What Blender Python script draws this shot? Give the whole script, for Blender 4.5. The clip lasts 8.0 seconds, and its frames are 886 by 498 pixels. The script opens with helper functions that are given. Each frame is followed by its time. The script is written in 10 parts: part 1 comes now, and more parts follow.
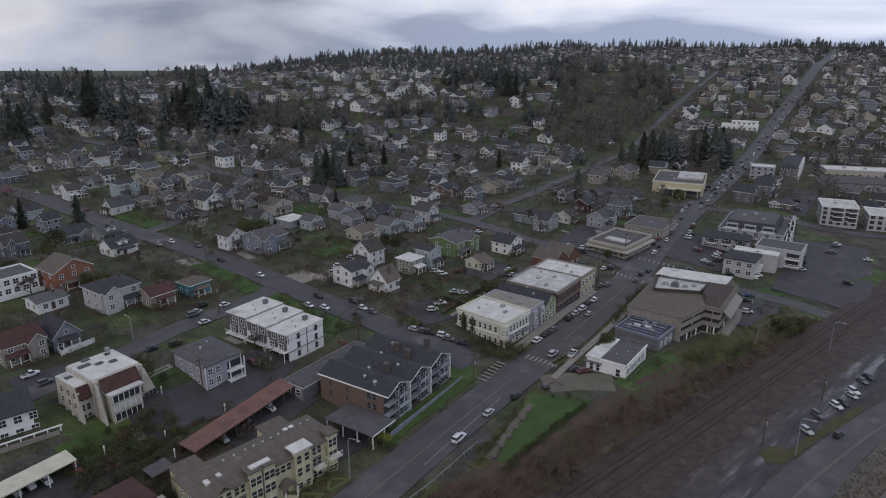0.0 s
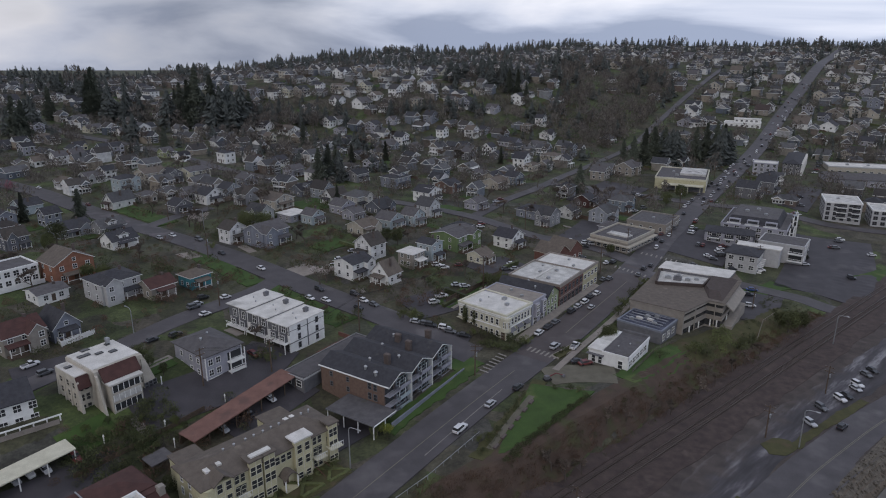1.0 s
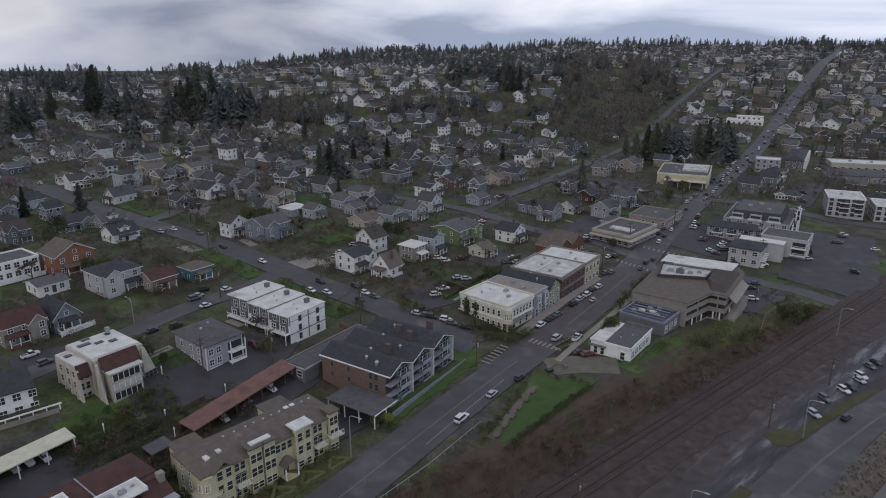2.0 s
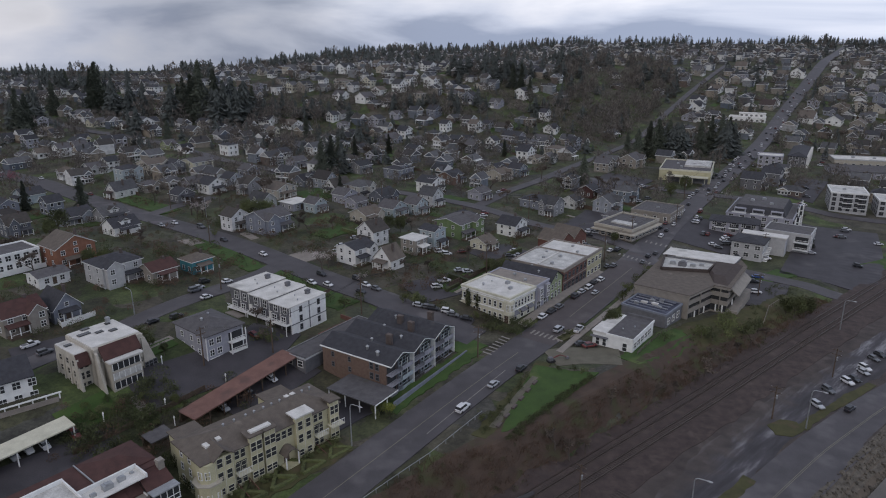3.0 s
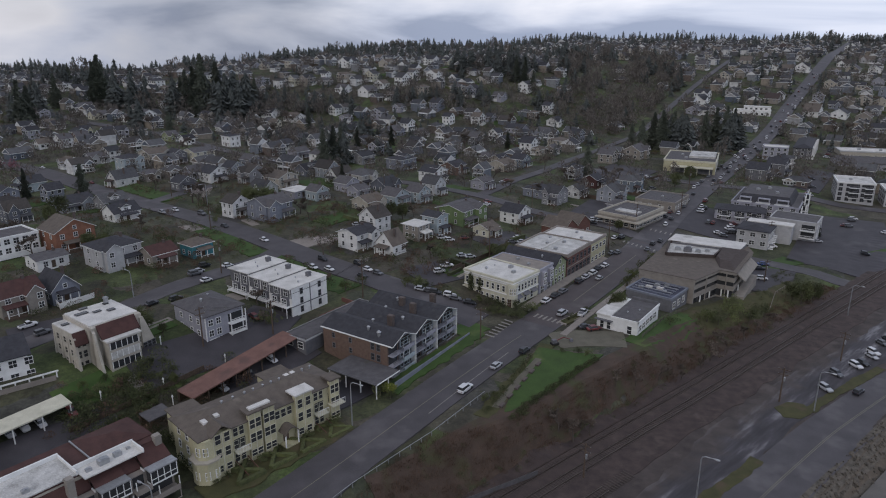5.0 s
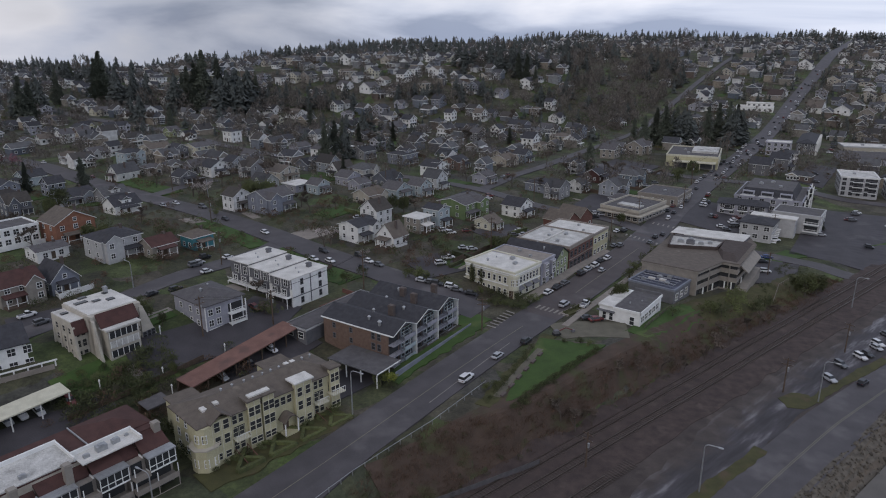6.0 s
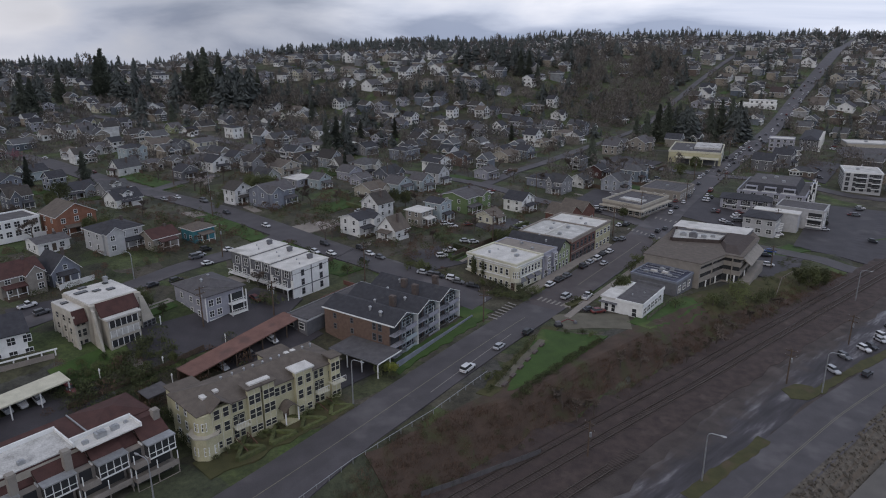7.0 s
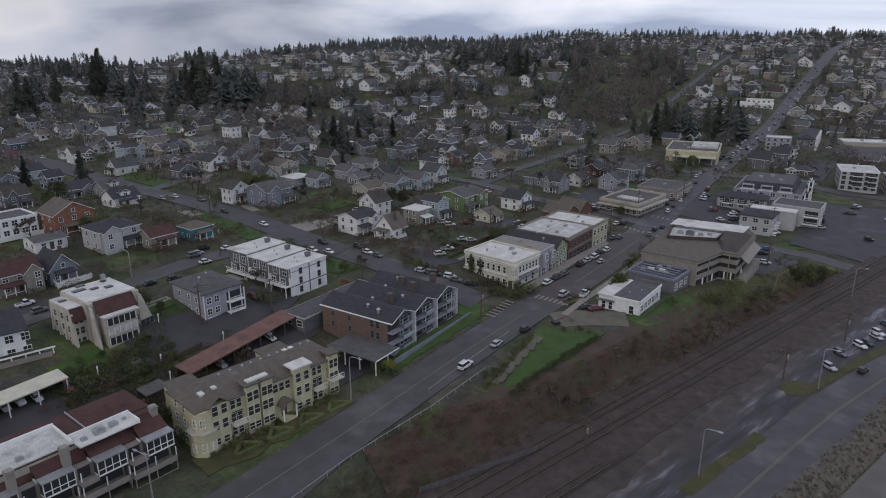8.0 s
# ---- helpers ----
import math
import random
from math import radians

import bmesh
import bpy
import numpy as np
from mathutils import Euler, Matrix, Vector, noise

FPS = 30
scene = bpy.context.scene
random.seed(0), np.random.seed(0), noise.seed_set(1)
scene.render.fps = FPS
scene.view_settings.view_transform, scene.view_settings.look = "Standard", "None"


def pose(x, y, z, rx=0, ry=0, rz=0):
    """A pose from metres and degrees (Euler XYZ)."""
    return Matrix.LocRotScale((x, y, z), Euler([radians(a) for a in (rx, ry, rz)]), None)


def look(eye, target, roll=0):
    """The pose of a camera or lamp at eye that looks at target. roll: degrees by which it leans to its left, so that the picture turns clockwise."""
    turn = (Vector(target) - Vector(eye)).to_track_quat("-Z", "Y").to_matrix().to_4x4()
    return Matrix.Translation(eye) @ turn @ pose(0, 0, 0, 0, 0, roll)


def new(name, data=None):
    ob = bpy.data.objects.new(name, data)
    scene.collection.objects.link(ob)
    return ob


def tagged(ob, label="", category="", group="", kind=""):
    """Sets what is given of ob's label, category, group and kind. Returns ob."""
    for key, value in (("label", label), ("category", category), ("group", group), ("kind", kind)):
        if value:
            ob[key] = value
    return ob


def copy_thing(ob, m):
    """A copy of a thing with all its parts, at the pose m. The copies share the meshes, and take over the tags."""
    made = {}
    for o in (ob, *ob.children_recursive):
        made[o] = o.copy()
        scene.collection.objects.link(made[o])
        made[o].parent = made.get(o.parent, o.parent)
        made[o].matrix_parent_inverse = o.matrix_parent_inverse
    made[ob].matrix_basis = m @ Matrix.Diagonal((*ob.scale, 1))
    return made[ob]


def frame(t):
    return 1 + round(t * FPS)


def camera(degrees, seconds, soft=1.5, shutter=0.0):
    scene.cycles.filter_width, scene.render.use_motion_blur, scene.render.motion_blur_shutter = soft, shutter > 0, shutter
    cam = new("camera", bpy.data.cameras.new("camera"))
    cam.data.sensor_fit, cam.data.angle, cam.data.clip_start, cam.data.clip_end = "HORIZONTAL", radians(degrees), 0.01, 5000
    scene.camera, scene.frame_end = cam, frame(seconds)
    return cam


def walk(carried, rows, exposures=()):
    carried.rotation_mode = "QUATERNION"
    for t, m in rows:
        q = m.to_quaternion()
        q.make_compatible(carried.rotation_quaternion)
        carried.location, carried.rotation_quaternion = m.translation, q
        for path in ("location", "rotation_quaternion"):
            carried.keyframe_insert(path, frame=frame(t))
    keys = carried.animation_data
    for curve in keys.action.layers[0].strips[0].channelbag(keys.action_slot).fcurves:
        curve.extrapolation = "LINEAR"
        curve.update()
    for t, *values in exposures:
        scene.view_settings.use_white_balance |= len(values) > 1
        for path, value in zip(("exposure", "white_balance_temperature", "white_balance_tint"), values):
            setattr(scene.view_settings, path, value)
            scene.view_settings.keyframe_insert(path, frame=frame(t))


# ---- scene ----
import collections

# ---- camera: a drone that sinks slowly in front of the town ----
cam = camera(65.75, 8.0, soft=1.05)
walk(cam, [
    (0, pose(-0.35, -0.19, 91.47, 90, 0, -0.59) @ pose(0, 0, 0, -17.75, 0, -0.03)),
    (0.5, pose(-0.29, -0.10, 90.30, 90, 0, -0.50) @ pose(0, 0, 0, -17.74, 0, -0.03)),
    (1, pose(-0.27, -0.10, 89.03, 90, 0, -0.43) @ pose(0, 0, 0, -17.73, 0, -0.01)),
    (1.5, pose(-0.24, -0.14, 87.64, 90, 0, -0.36) @ pose(0, 0, 0, -17.69, 0, -0.02)),
    (3, pose(-0.05, -0.26, 83.76, 90, 0, -0.13) @ pose(0, 0, 0, -17.63, 0, -0.06)),
    (3.5, pose(-0.09, -0.15, 82.51, 90, 0, -0.08) @ pose(0, 0, 0, -17.63, 0, -0.06)),
    (4, pose(0.00, 0.00, 81.26, 90, 0, 0.00) @ pose(0, 0, 0, -17.63, 0, -0.06)),
    (4.5, pose(0.04, 0.22, 80.06, 90, 0, 0.06) @ pose(0, 0, 0, -17.65, 0, -0.06)),
    (6, pose(0.28, 0.75, 76.31, 90, 0, 0.29) @ pose(0, 0, 0, -17.71, 0, -0.10)),
    (6.5, pose(0.41, 0.73, 75.06, 90, 0, 0.38) @ pose(0, 0, 0, -17.70, 0, -0.13)),
    (7, pose(0.45, 0.73, 73.95, 90, 0, 0.47) @ pose(0, 0, 0, -17.68, 0, -0.12)),
    (7.5, pose(0.48, 0.42, 73.65, 90, 0, 0.59) @ pose(0, 0, 0, -17.69, 0, -0.14)),
    (8, pose(0.50, 0.20, 73.52, 90, 0, 0.27) @ pose(0, 0, 0, -17.67, 0, -0.14)),
], exposures=[(0, 0.05, 6720, 16), (8, 0.05, 6720, 16)])

# ---- world and light: a dull overcast afternoon ----
world = bpy.data.worlds.new("overcast_sky")
scene.world = world
world.use_nodes = True
wn, wl = world.node_tree.nodes, world.node_tree.links
wn.clear()
SUN_UP, SUN_ROUND = radians(38), radians(-60)
sky = wn.new("ShaderNodeTexSky")
sky.sky_type, sky.sun_disc, sky.sun_elevation, sky.sun_rotation = "NISHITA", False, SUN_UP, SUN_ROUND
tc = wn.new("ShaderNodeTexCoord")
stretch = wn.new("ShaderNodeMapping")
stretch.inputs["Scale"].default_value = (1.0, 1.0, 4.2)
stretch.inputs["Location"].default_value = (1.9, 0.7, 0.3)
wl.new(tc.outputs["Generated"], stretch.inputs["Vector"])
cloud = wn.new("ShaderNodeTexNoise")
cloud.inputs["Scale"].default_value, cloud.inputs["Detail"].default_value, cloud.inputs["Roughness"].default_value = 2.3, 9, 0.48
cloud.inputs["Distortion"].default_value = 0.35
wl.new(stretch.outputs[0], cloud.inputs["Vector"])
tone = wn.new("ShaderNodeValToRGB")
tone.color_ramp.elements[0].position, tone.color_ramp.elements[0].color = 0.42, (0.30, 0.38, 0.53, 1)
tone.color_ramp.elements[1].position, tone.color_ramp.elements[1].color = 0.61, (0.80, 0.87, 0.97, 1)
mid = tone.color_ramp.elements.new(0.5)
mid.color = (0.54, 0.63, 0.78, 1)
wl.new(cloud.outputs["Fac"], tone.inputs[0])
dim = wn.new("ShaderNodeMix")
dim.data_type = "RGBA"
dim.inputs["Factor"].default_value = 0.93
weak = wn.new("ShaderNodeVectorMath")
weak.operation = "SCALE"
weak.inputs["Scale"].default_value = 0.1
wl.new(sky.outputs[0], weak.inputs[0])
wl.new(weak.outputs[0], dim.inputs["A"])
wl.new(tone.outputs[0], dim.inputs["B"])
back = wn.new("ShaderNodeBackground")
back.inputs["Strength"].default_value = 0.955
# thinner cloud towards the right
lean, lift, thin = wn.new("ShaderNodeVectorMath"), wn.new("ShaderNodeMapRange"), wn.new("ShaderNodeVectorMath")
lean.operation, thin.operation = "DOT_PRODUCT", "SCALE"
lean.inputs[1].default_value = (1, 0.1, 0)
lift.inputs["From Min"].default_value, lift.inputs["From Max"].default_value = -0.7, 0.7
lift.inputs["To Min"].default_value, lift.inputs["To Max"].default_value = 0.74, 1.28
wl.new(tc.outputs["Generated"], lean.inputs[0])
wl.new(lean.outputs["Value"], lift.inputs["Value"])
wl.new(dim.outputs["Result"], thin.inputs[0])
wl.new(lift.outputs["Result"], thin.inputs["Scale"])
# a heavier bank of cloud over the left of the hills
where, far, heavy = wn.new("ShaderNodeSeparateXYZ"), wn.new("ShaderNodeMath"), wn.new("ShaderNodeMapRange")
bent, shade, gloom = wn.new("ShaderNodeMath"), wn.new("ShaderNodeVectorMath"), wn.new("ShaderNodeMath")
wl.new(tc.outputs["Generated"], where.inputs[0])
far.operation, bent.operation, gloom.operation, shade.operation = "ADD", "MULTIPLY_ADD", "ABSOLUTE", "SCALE"
bent.inputs[1].default_value = 0.5
wl.new(cloud.outputs["Fac"], bent.inputs[0])
wl.new(where.outputs["X"], bent.inputs[2])
far.inputs[1].default_value = 0.03
wl.new(bent.outputs[0], far.inputs[0])
wl.new(far.outputs[0], gloom.inputs[0])
heavy.interpolation_type = "SMOOTHSTEP"
heavy.inputs["From Min"].default_value, heavy.inputs["From Max"].default_value = 0.06, 0.22
heavy.inputs["To Min"].default_value, heavy.inputs["To Max"].default_value = 0.76, 1.0
wl.new(gloom.outputs[0], heavy.inputs["Value"])
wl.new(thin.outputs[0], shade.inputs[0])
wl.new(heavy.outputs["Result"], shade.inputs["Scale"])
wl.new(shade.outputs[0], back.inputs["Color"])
wout = wn.new("ShaderNodeOutputWorld")
wl.new(back.outputs[0], wout.inputs[0])
sun_data = bpy.data.lights.new("sun", "SUN")
sun_data.energy, sun_data.angle, sun_data.color = 0.6, radians(25), (1.0, 0.96, 0.9)
sun = new("sun", sun_data)
sun.matrix_world = look((-60, -40, 80), (0, 60, 0))


# ---- the lie of the land ----
def ramp(a, b, v):
    t = min(1, max(0, (v - a) / (b - a)))
    return t * t * (3 - 2 * t)


def inland(x, y):
    """Metres inland from the railway, and along it."""
    return -.6446 * (x - 23.5) + .7645 * (y - 112.8), .7645 * (x - 23.5) + .6446 * (y - 112.8)


def ground(x, y):
    s, a = inland(x, y)
    bench = 5.0 + 2.2 * ramp(-60, 20, a) - 6.2 * ramp(35, 150, a) + 4.3 * ramp(40, 82, s) + 2.7 * ramp(85, 165, s) + 3 * ramp(200, 430, s)
    bench += 4 * ramp(0, 40, -a) * ramp(55, 90, s) * (1 - ramp(170, 240, s))
    top = 17 - 5.5 * ramp(-22, -4, a) * (1 - ramp(38, 58, a))
    z = -.8 + (bench + .8) * ramp(5.0, top, s) - 3.6 * ramp(33.5, 40.5, -s)
    amp = 13 + 24 * ramp(-470, -80, x)
    shift = 22 * ramp(20, 90, -x) + 14 * ramp(150, 330, -x)
    rise, slope = amp * ramp(480, 675, y - shift), 43 * ramp(430, 860, y) + 6 * ramp(850, 1150, y)
    side = ramp(70, 210, x)
    crest = 890 + 350 * ramp(-260, -60, x)
    return z + rise * (1 - side) + slope * side + 4 * ramp(800, 1500, y) - max(0, y - crest) * 0.05


# ---- materials ----
def nodes_of(name, rough=0.8, metal=0.0):
    m = bpy.data.materials.new(name)
    m.use_nodes = True
    b = m.node_tree.nodes["Principled BSDF"]
    b.inputs["Roughness"].default_value, b.inputs["Metallic"].default_value = rough, metal
    return m, m.node_tree.nodes, m.node_tree.links, b


def surface(name, dark, light, scale=1.0, rough=0.85, metal=0.0, grain=18.0, bump=0.2, spots=None, lines=0.0, vary=0.0, island=False):
    """A material of two tones at two scales, with fine relief; spots: a third tone in patches; lines: courses a metre, for siding; vary: brightness from object to object."""
    m, n, l, b = nodes_of(name, rough, metal)
    co = n.new("ShaderNodeTexCoord")
    big, fine = n.new("ShaderNodeTexNoise"), n.new("ShaderNodeTexNoise")
    big.inputs["Scale"].default_value, big.inputs["Detail"].default_value = scale, 5
    fine.inputs["Scale"].default_value, fine.inputs["Detail"].default_value = scale * grain, 4
    mixf = n.new("ShaderNodeMath")
    mixf.operation = "MULTIPLY_ADD"
    mixf.inputs[1].default_value = 0.45
    half = n.new("ShaderNodeMath")
    half.operation = "MULTIPLY"
    half.inputs[1].default_value = 0.55
    for t in (big, fine):
        l.new(co.outputs["Object"], t.inputs["Vector"])
    l.new(big.outputs["Fac"], half.inputs[0])
    l.new(fine.outputs["Fac"], mixf.inputs[0])
    l.new(half.outputs[0], mixf.inputs[2])
    r = n.new("ShaderNodeValToRGB")
    r.color_ramp.elements[0].position, r.color_ramp.elements[0].color = 0.34, (*dark, 1)
    r.color_ramp.elements[1].position, r.color_ramp.elements[1].color = 0.66, (*light, 1)
    l.new(mixf.outputs[0], r.inputs[0])
    out = r.outputs[0]
    if spots:
        patch, cut, mx = n.new("ShaderNodeTexNoise"), n.new("ShaderNodeMapRange"), n.new("ShaderNodeMix")
        patch.inputs["Scale"].default_value, patch.inputs["Detail"].default_value = scale * 0.45, 8
        cut.inputs["From Min"].default_value, cut.inputs["From Max"].default_value = spots[1], spots[1] + 0.14
        mx.data_type = "RGBA"
        l.new(co.outputs["Object"], patch.inputs["Vector"])
        l.new(patch.outputs["Fac"], cut.inputs["Value"])
        l.new(cut.outputs["Result"], mx.inputs["Factor"])
        l.new(out, mx.inputs["A"])
        mx.inputs["B"].default_value = (*spots[0], 1)
        out = mx.outputs["Result"]
    if vary:
        info, hsv, mr = n.new("ShaderNodeObjectInfo"), n.new("ShaderNodeHueSaturation"), n.new("ShaderNodeMapRange")
        mr.inputs["To Min"].default_value, mr.inputs["To Max"].default_value = 1 - vary, 1 + vary
        geo = n.new("ShaderNodeNewGeometry")
        l.new(geo.outputs["Random Per Island"] if island else info.outputs["Random"], mr.inputs["Value"])
        l.new(mr.outputs["Result"], hsv.inputs["Value"])
        l.new(out, hsv.inputs["Color"])
        out = hsv.outputs["Color"]
    l.new(out, b.inputs["Base Color"])
    height = mixf.outputs[0]
    if lines:
        sp, ml, fr, ad = n.new("ShaderNodeSeparateXYZ"), n.new("ShaderNodeMath"), n.new("ShaderNodeMath"), n.new("ShaderNodeMath")
        ml.operation, fr.operation, ad.operation = "MULTIPLY", "FRACT", "ADD"
        ml.inputs[1].default_value = lines
        l.new(co.outputs["Object"], sp.inputs[0])
        l.new(sp.outputs["Z"], ml.inputs[0])
        l.new(ml.outputs[0], fr.inputs[0])
        l.new(fr.outputs[0], ad.inputs[0])
        l.new(height, ad.inputs[1])
        height = ad.outputs[0]
    bp = n.new("ShaderNodeBump")
    bp.inputs["Strength"].default_value, bp.inputs["Distance"].default_value = bump, 0.05
    l.new(height, bp.inputs["Height"])
    l.new(bp.outputs[0], b.inputs["Normal"])
    return m


def wet_lot():
    """Gravel that runs out over worn asphalt with an uneven edge, puddled streaks along the strip whose pale sky sheen
    is put into the colour, and wheel-worn patches.
    """
    m = surface("potholed_asphalt", (0.036, 0.028, 0.026), (0.086, 0.069, 0.062), 0.3, 0.8, grain=40, bump=0.5, spots=((0.112, 0.092, 0.083), 0.6))
    n, l = m.node_tree.nodes, m.node_tree.links
    b = n["Principled BSDF"]
    stones = b.inputs["Base Color"].links[0].from_socket
    co, turn = n.new("ShaderNodeTexCoord"), n.new("ShaderNodeMapping")
    turn.vector_type = "POINT"
    turn.inputs["Rotation"].default_value = (0, 0, radians(-42))
    l.new(co.outputs["Object"], turn.inputs["Vector"])
    part_xyz, rag = n.new("ShaderNodeSeparateXYZ"), n.new("ShaderNodeTexNoise")
    l.new(turn.outputs[0], part_xyz.inputs[0])
    rag.inputs["Scale"].default_value, rag.inputs["Detail"].default_value, rag.inputs["Roughness"].default_value = 0.16, 8, 0.62
    l.new(co.outputs["Object"], rag.inputs["Vector"])
    wave, edge = n.new("ShaderNodeMath"), n.new("ShaderNodeMapRange")
    wave.operation = "MULTIPLY_ADD"
    wave.inputs[1].default_value = 13
    l.new(rag.outputs["Fac"], wave.inputs[0])
    l.new(part_xyz.outputs["Y"], wave.inputs[2])
    edge.inputs["From Min"].default_value, edge.inputs["From Max"].default_value = 60.2, 56.2
    l.new(wave.outputs[0], edge.inputs["Value"])
    # asphalt with streaks along the strip; the palest tone paints the sheen of puddles
    squash, streak, wet = n.new("ShaderNodeMapping"), n.new("ShaderNodeTexNoise"), n.new("ShaderNodeMapRange")
    squash.inputs["Scale"].default_value = (0.07, 0.42, 1)
    l.new(turn.outputs[0], squash.inputs["Vector"])
    streak.inputs["Scale"].default_value, streak.inputs["Detail"].default_value, streak.inputs["Roughness"].default_value = 1.0, 7, 0.6
    l.new(squash.outputs[0], streak.inputs["Vector"])
    tone = n.new("ShaderNodeValToRGB")
    tone.color_ramp.elements[0].position, tone.color_ramp.elements[0].color = 0.36, (0.036, 0.033, 0.036, 1)
    tone.color_ramp.elements[1].position, tone.color_ramp.elements[1].color = 0.66, (0.165, 0.155, 0.160, 1)
    midst = tone.color_ramp.elements.new(0.55)
    midst.color = (0.064, 0.058, 0.065, 1)
    l.new(streak.outputs["Fac"], tone.inputs[0])
    mx = n.new("ShaderNodeMix")
    mx.data_type = "RGBA"
    l.new(edge.outputs["Result"], mx.inputs["Factor"])
    l.new(stones, mx.inputs["A"])
    l.new(tone.outputs[0], mx.inputs["B"])
    l.new(mx.outputs["Result"], b.inputs["Base Color"])
    wet.inputs["From Min"].default_value, wet.inputs["From Max"].default_value = 0.50, 0.66
    wet.inputs["To Min"].default_value, wet.inputs["To Max"].default_value = 0.85, 0.40
    l.new(streak.outputs["Fac"], wet.inputs["Value"])
    l.new(wet.outputs["Result"], b.inputs["Roughness"])
    return m


def yards():
    """Ground of a town: plots of thin lawn, bare earth and leaf litter with ragged borders, darker and lighter patches and fine grain."""
    m, n, l, b = nodes_of("yards_and_earth", 0.95)
    co, bend, shift, plot = n.new("ShaderNodeTexCoord"), n.new("ShaderNodeTexNoise"), n.new("ShaderNodeVectorMath"), n.new("ShaderNodeTexVoronoi")
    bend.inputs["Scale"].default_value, bend.inputs["Detail"].default_value = 0.12, 6
    shift.operation = "MULTIPLY_ADD"
    shift.inputs[1].default_value = (9, 9, 0)
    l.new(co.outputs["Object"], bend.inputs["Vector"])
    l.new(bend.outputs["Color"], shift.inputs[0])
    l.new(co.outputs["Object"], shift.inputs[2])
    plot.inputs["Scale"].default_value, plot.inputs["Randomness"].default_value = 0.085, 0.9
    l.new(shift.outputs[0], plot.inputs["Vector"])
    r = n.new("ShaderNodeValToRGB")
    tones = [(0.056, 0.046, 0.032), (0.044, 0.058, 0.020), (0.064, 0.056, 0.036), (0.058, 0.084, 0.024), (0.046, 0.046, 0.026), (0.082, 0.072, 0.054), (0.048, 0.062, 0.023), (0.064, 0.060, 0.054)]
    while len(r.color_ramp.elements) < len(tones):
        r.color_ramp.elements.new(0.5)
    for i, c in enumerate(tones):
        r.color_ramp.elements[i].position, r.color_ramp.elements[i].color = i / 7, (*c, 1)
    sp = n.new("ShaderNodeSeparateColor")
    l.new(plot.outputs["Color"], sp.inputs[0])
    l.new(sp.outputs[0], r.inputs[0])
    fine, mid, mul, hsv, mr = n.new("ShaderNodeTexNoise"), n.new("ShaderNodeTexNoise"), n.new("ShaderNodeMath"), n.new("ShaderNodeHueSaturation"), n.new("ShaderNodeMapRange")
    fine.inputs["Scale"].default_value, fine.inputs["Detail"].default_value = 1.1, 9
    fine.inputs["Roughness"].default_value = 0.7
    mid.inputs["Scale"].default_value, mid.inputs["Detail"].default_value = 0.16, 6
    mul.operation = "MULTIPLY"
    for t in (fine, mid):
        l.new(co.outputs["Object"], t.inputs["Vector"])
    l.new(fine.outputs["Fac"], mul.inputs[0])
    l.new(mid.outputs["Fac"], mul.inputs[1])
    mr.inputs["From Min"].default_value, mr.inputs["From Max"].default_value = 0.12, 0.40
    mr.inputs["To Min"].default_value, mr.inputs["To Max"].default_value = 0.35, 1.55
    l.new(mul.outputs[0], mr.inputs["Value"])
    l.new(mr.outputs["Result"], hsv.inputs["Value"])
    l.new(r.outputs[0], hsv.inputs["Color"])
    l.new(hsv.outputs[0], b.inputs["Base Color"])
    bp = n.new("ShaderNodeBump")
    bp.inputs["Strength"].default_value, bp.inputs["Distance"].default_value = 0.7, 0.25
    l.new(fine.outputs["Fac"], bp.inputs["Height"])
    l.new(bp.outputs[0], b.inputs["Normal"])
    return m


def paints(name, colours, rough=0.75, lines=0.0, bump=0.15, scale=0.6, island=False):
    """House paint or roofing whose colour differs from object to object, with stains."""
    m, n, l, b = nodes_of(name, rough)
    info, r = n.new("ShaderNodeObjectInfo"), n.new("ShaderNodeValToRGB")
    r.color_ramp.interpolation = "CONSTANT"
    while len(r.color_ramp.elements) < len(colours):
        r.color_ramp.elements.new(0.5)
    for i, c in enumerate(colours):
        r.color_ramp.elements[i].position, r.color_ramp.elements[i].color = i / len(colours), (*c, 1)
    geo = n.new("ShaderNodeNewGeometry")
    l.new(geo.outputs["Random Per Island"] if island else info.outputs["Random"], r.inputs[0])
    co, nz, mr, hsv = n.new("ShaderNodeTexCoord"), n.new("ShaderNodeTexNoise"), n.new("ShaderNodeMapRange"), n.new("ShaderNodeHueSaturation")
    nz.inputs["Scale"].default_value, nz.inputs["Detail"].default_value = scale, 9
    mr.inputs["From Min"].default_value, mr.inputs["From Max"].default_value = 0.3, 0.7
    mr.inputs["To Min"].default_value, mr.inputs["To Max"].default_value = 0.72, 1.12
    l.new(co.outputs["Object"], nz.inputs["Vector"])
    l.new(nz.outputs["Fac"], mr.inputs["Value"])
    l.new(mr.outputs["Result"], hsv.inputs["Value"])
    l.new(r.outputs[0], hsv.inputs["Color"])
    l.new(hsv.outputs[0], b.inputs["Base Color"])
    height = nz.outputs["Fac"]
    if lines:
        sp, ml, fr = n.new("ShaderNodeSeparateXYZ"), n.new("ShaderNodeMath"), n.new("ShaderNodeMath")
        ml.operation, fr.operation = "MULTIPLY", "FRACT"
        ml.inputs[1].default_value = lines
        l.new(co.outputs["Object"], sp.inputs[0])
        l.new(sp.outputs["Z"], ml.inputs[0])
        l.new(ml.outputs[0], fr.inputs[0])
        height = fr.outputs[0]
    bp = n.new("ShaderNodeBump")
    bp.inputs["Strength"].default_value, bp.inputs["Distance"].default_value = bump, 0.04
    l.new(height, bp.inputs["Height"])
    l.new(bp.outputs[0], b.inputs["Normal"])
    return m


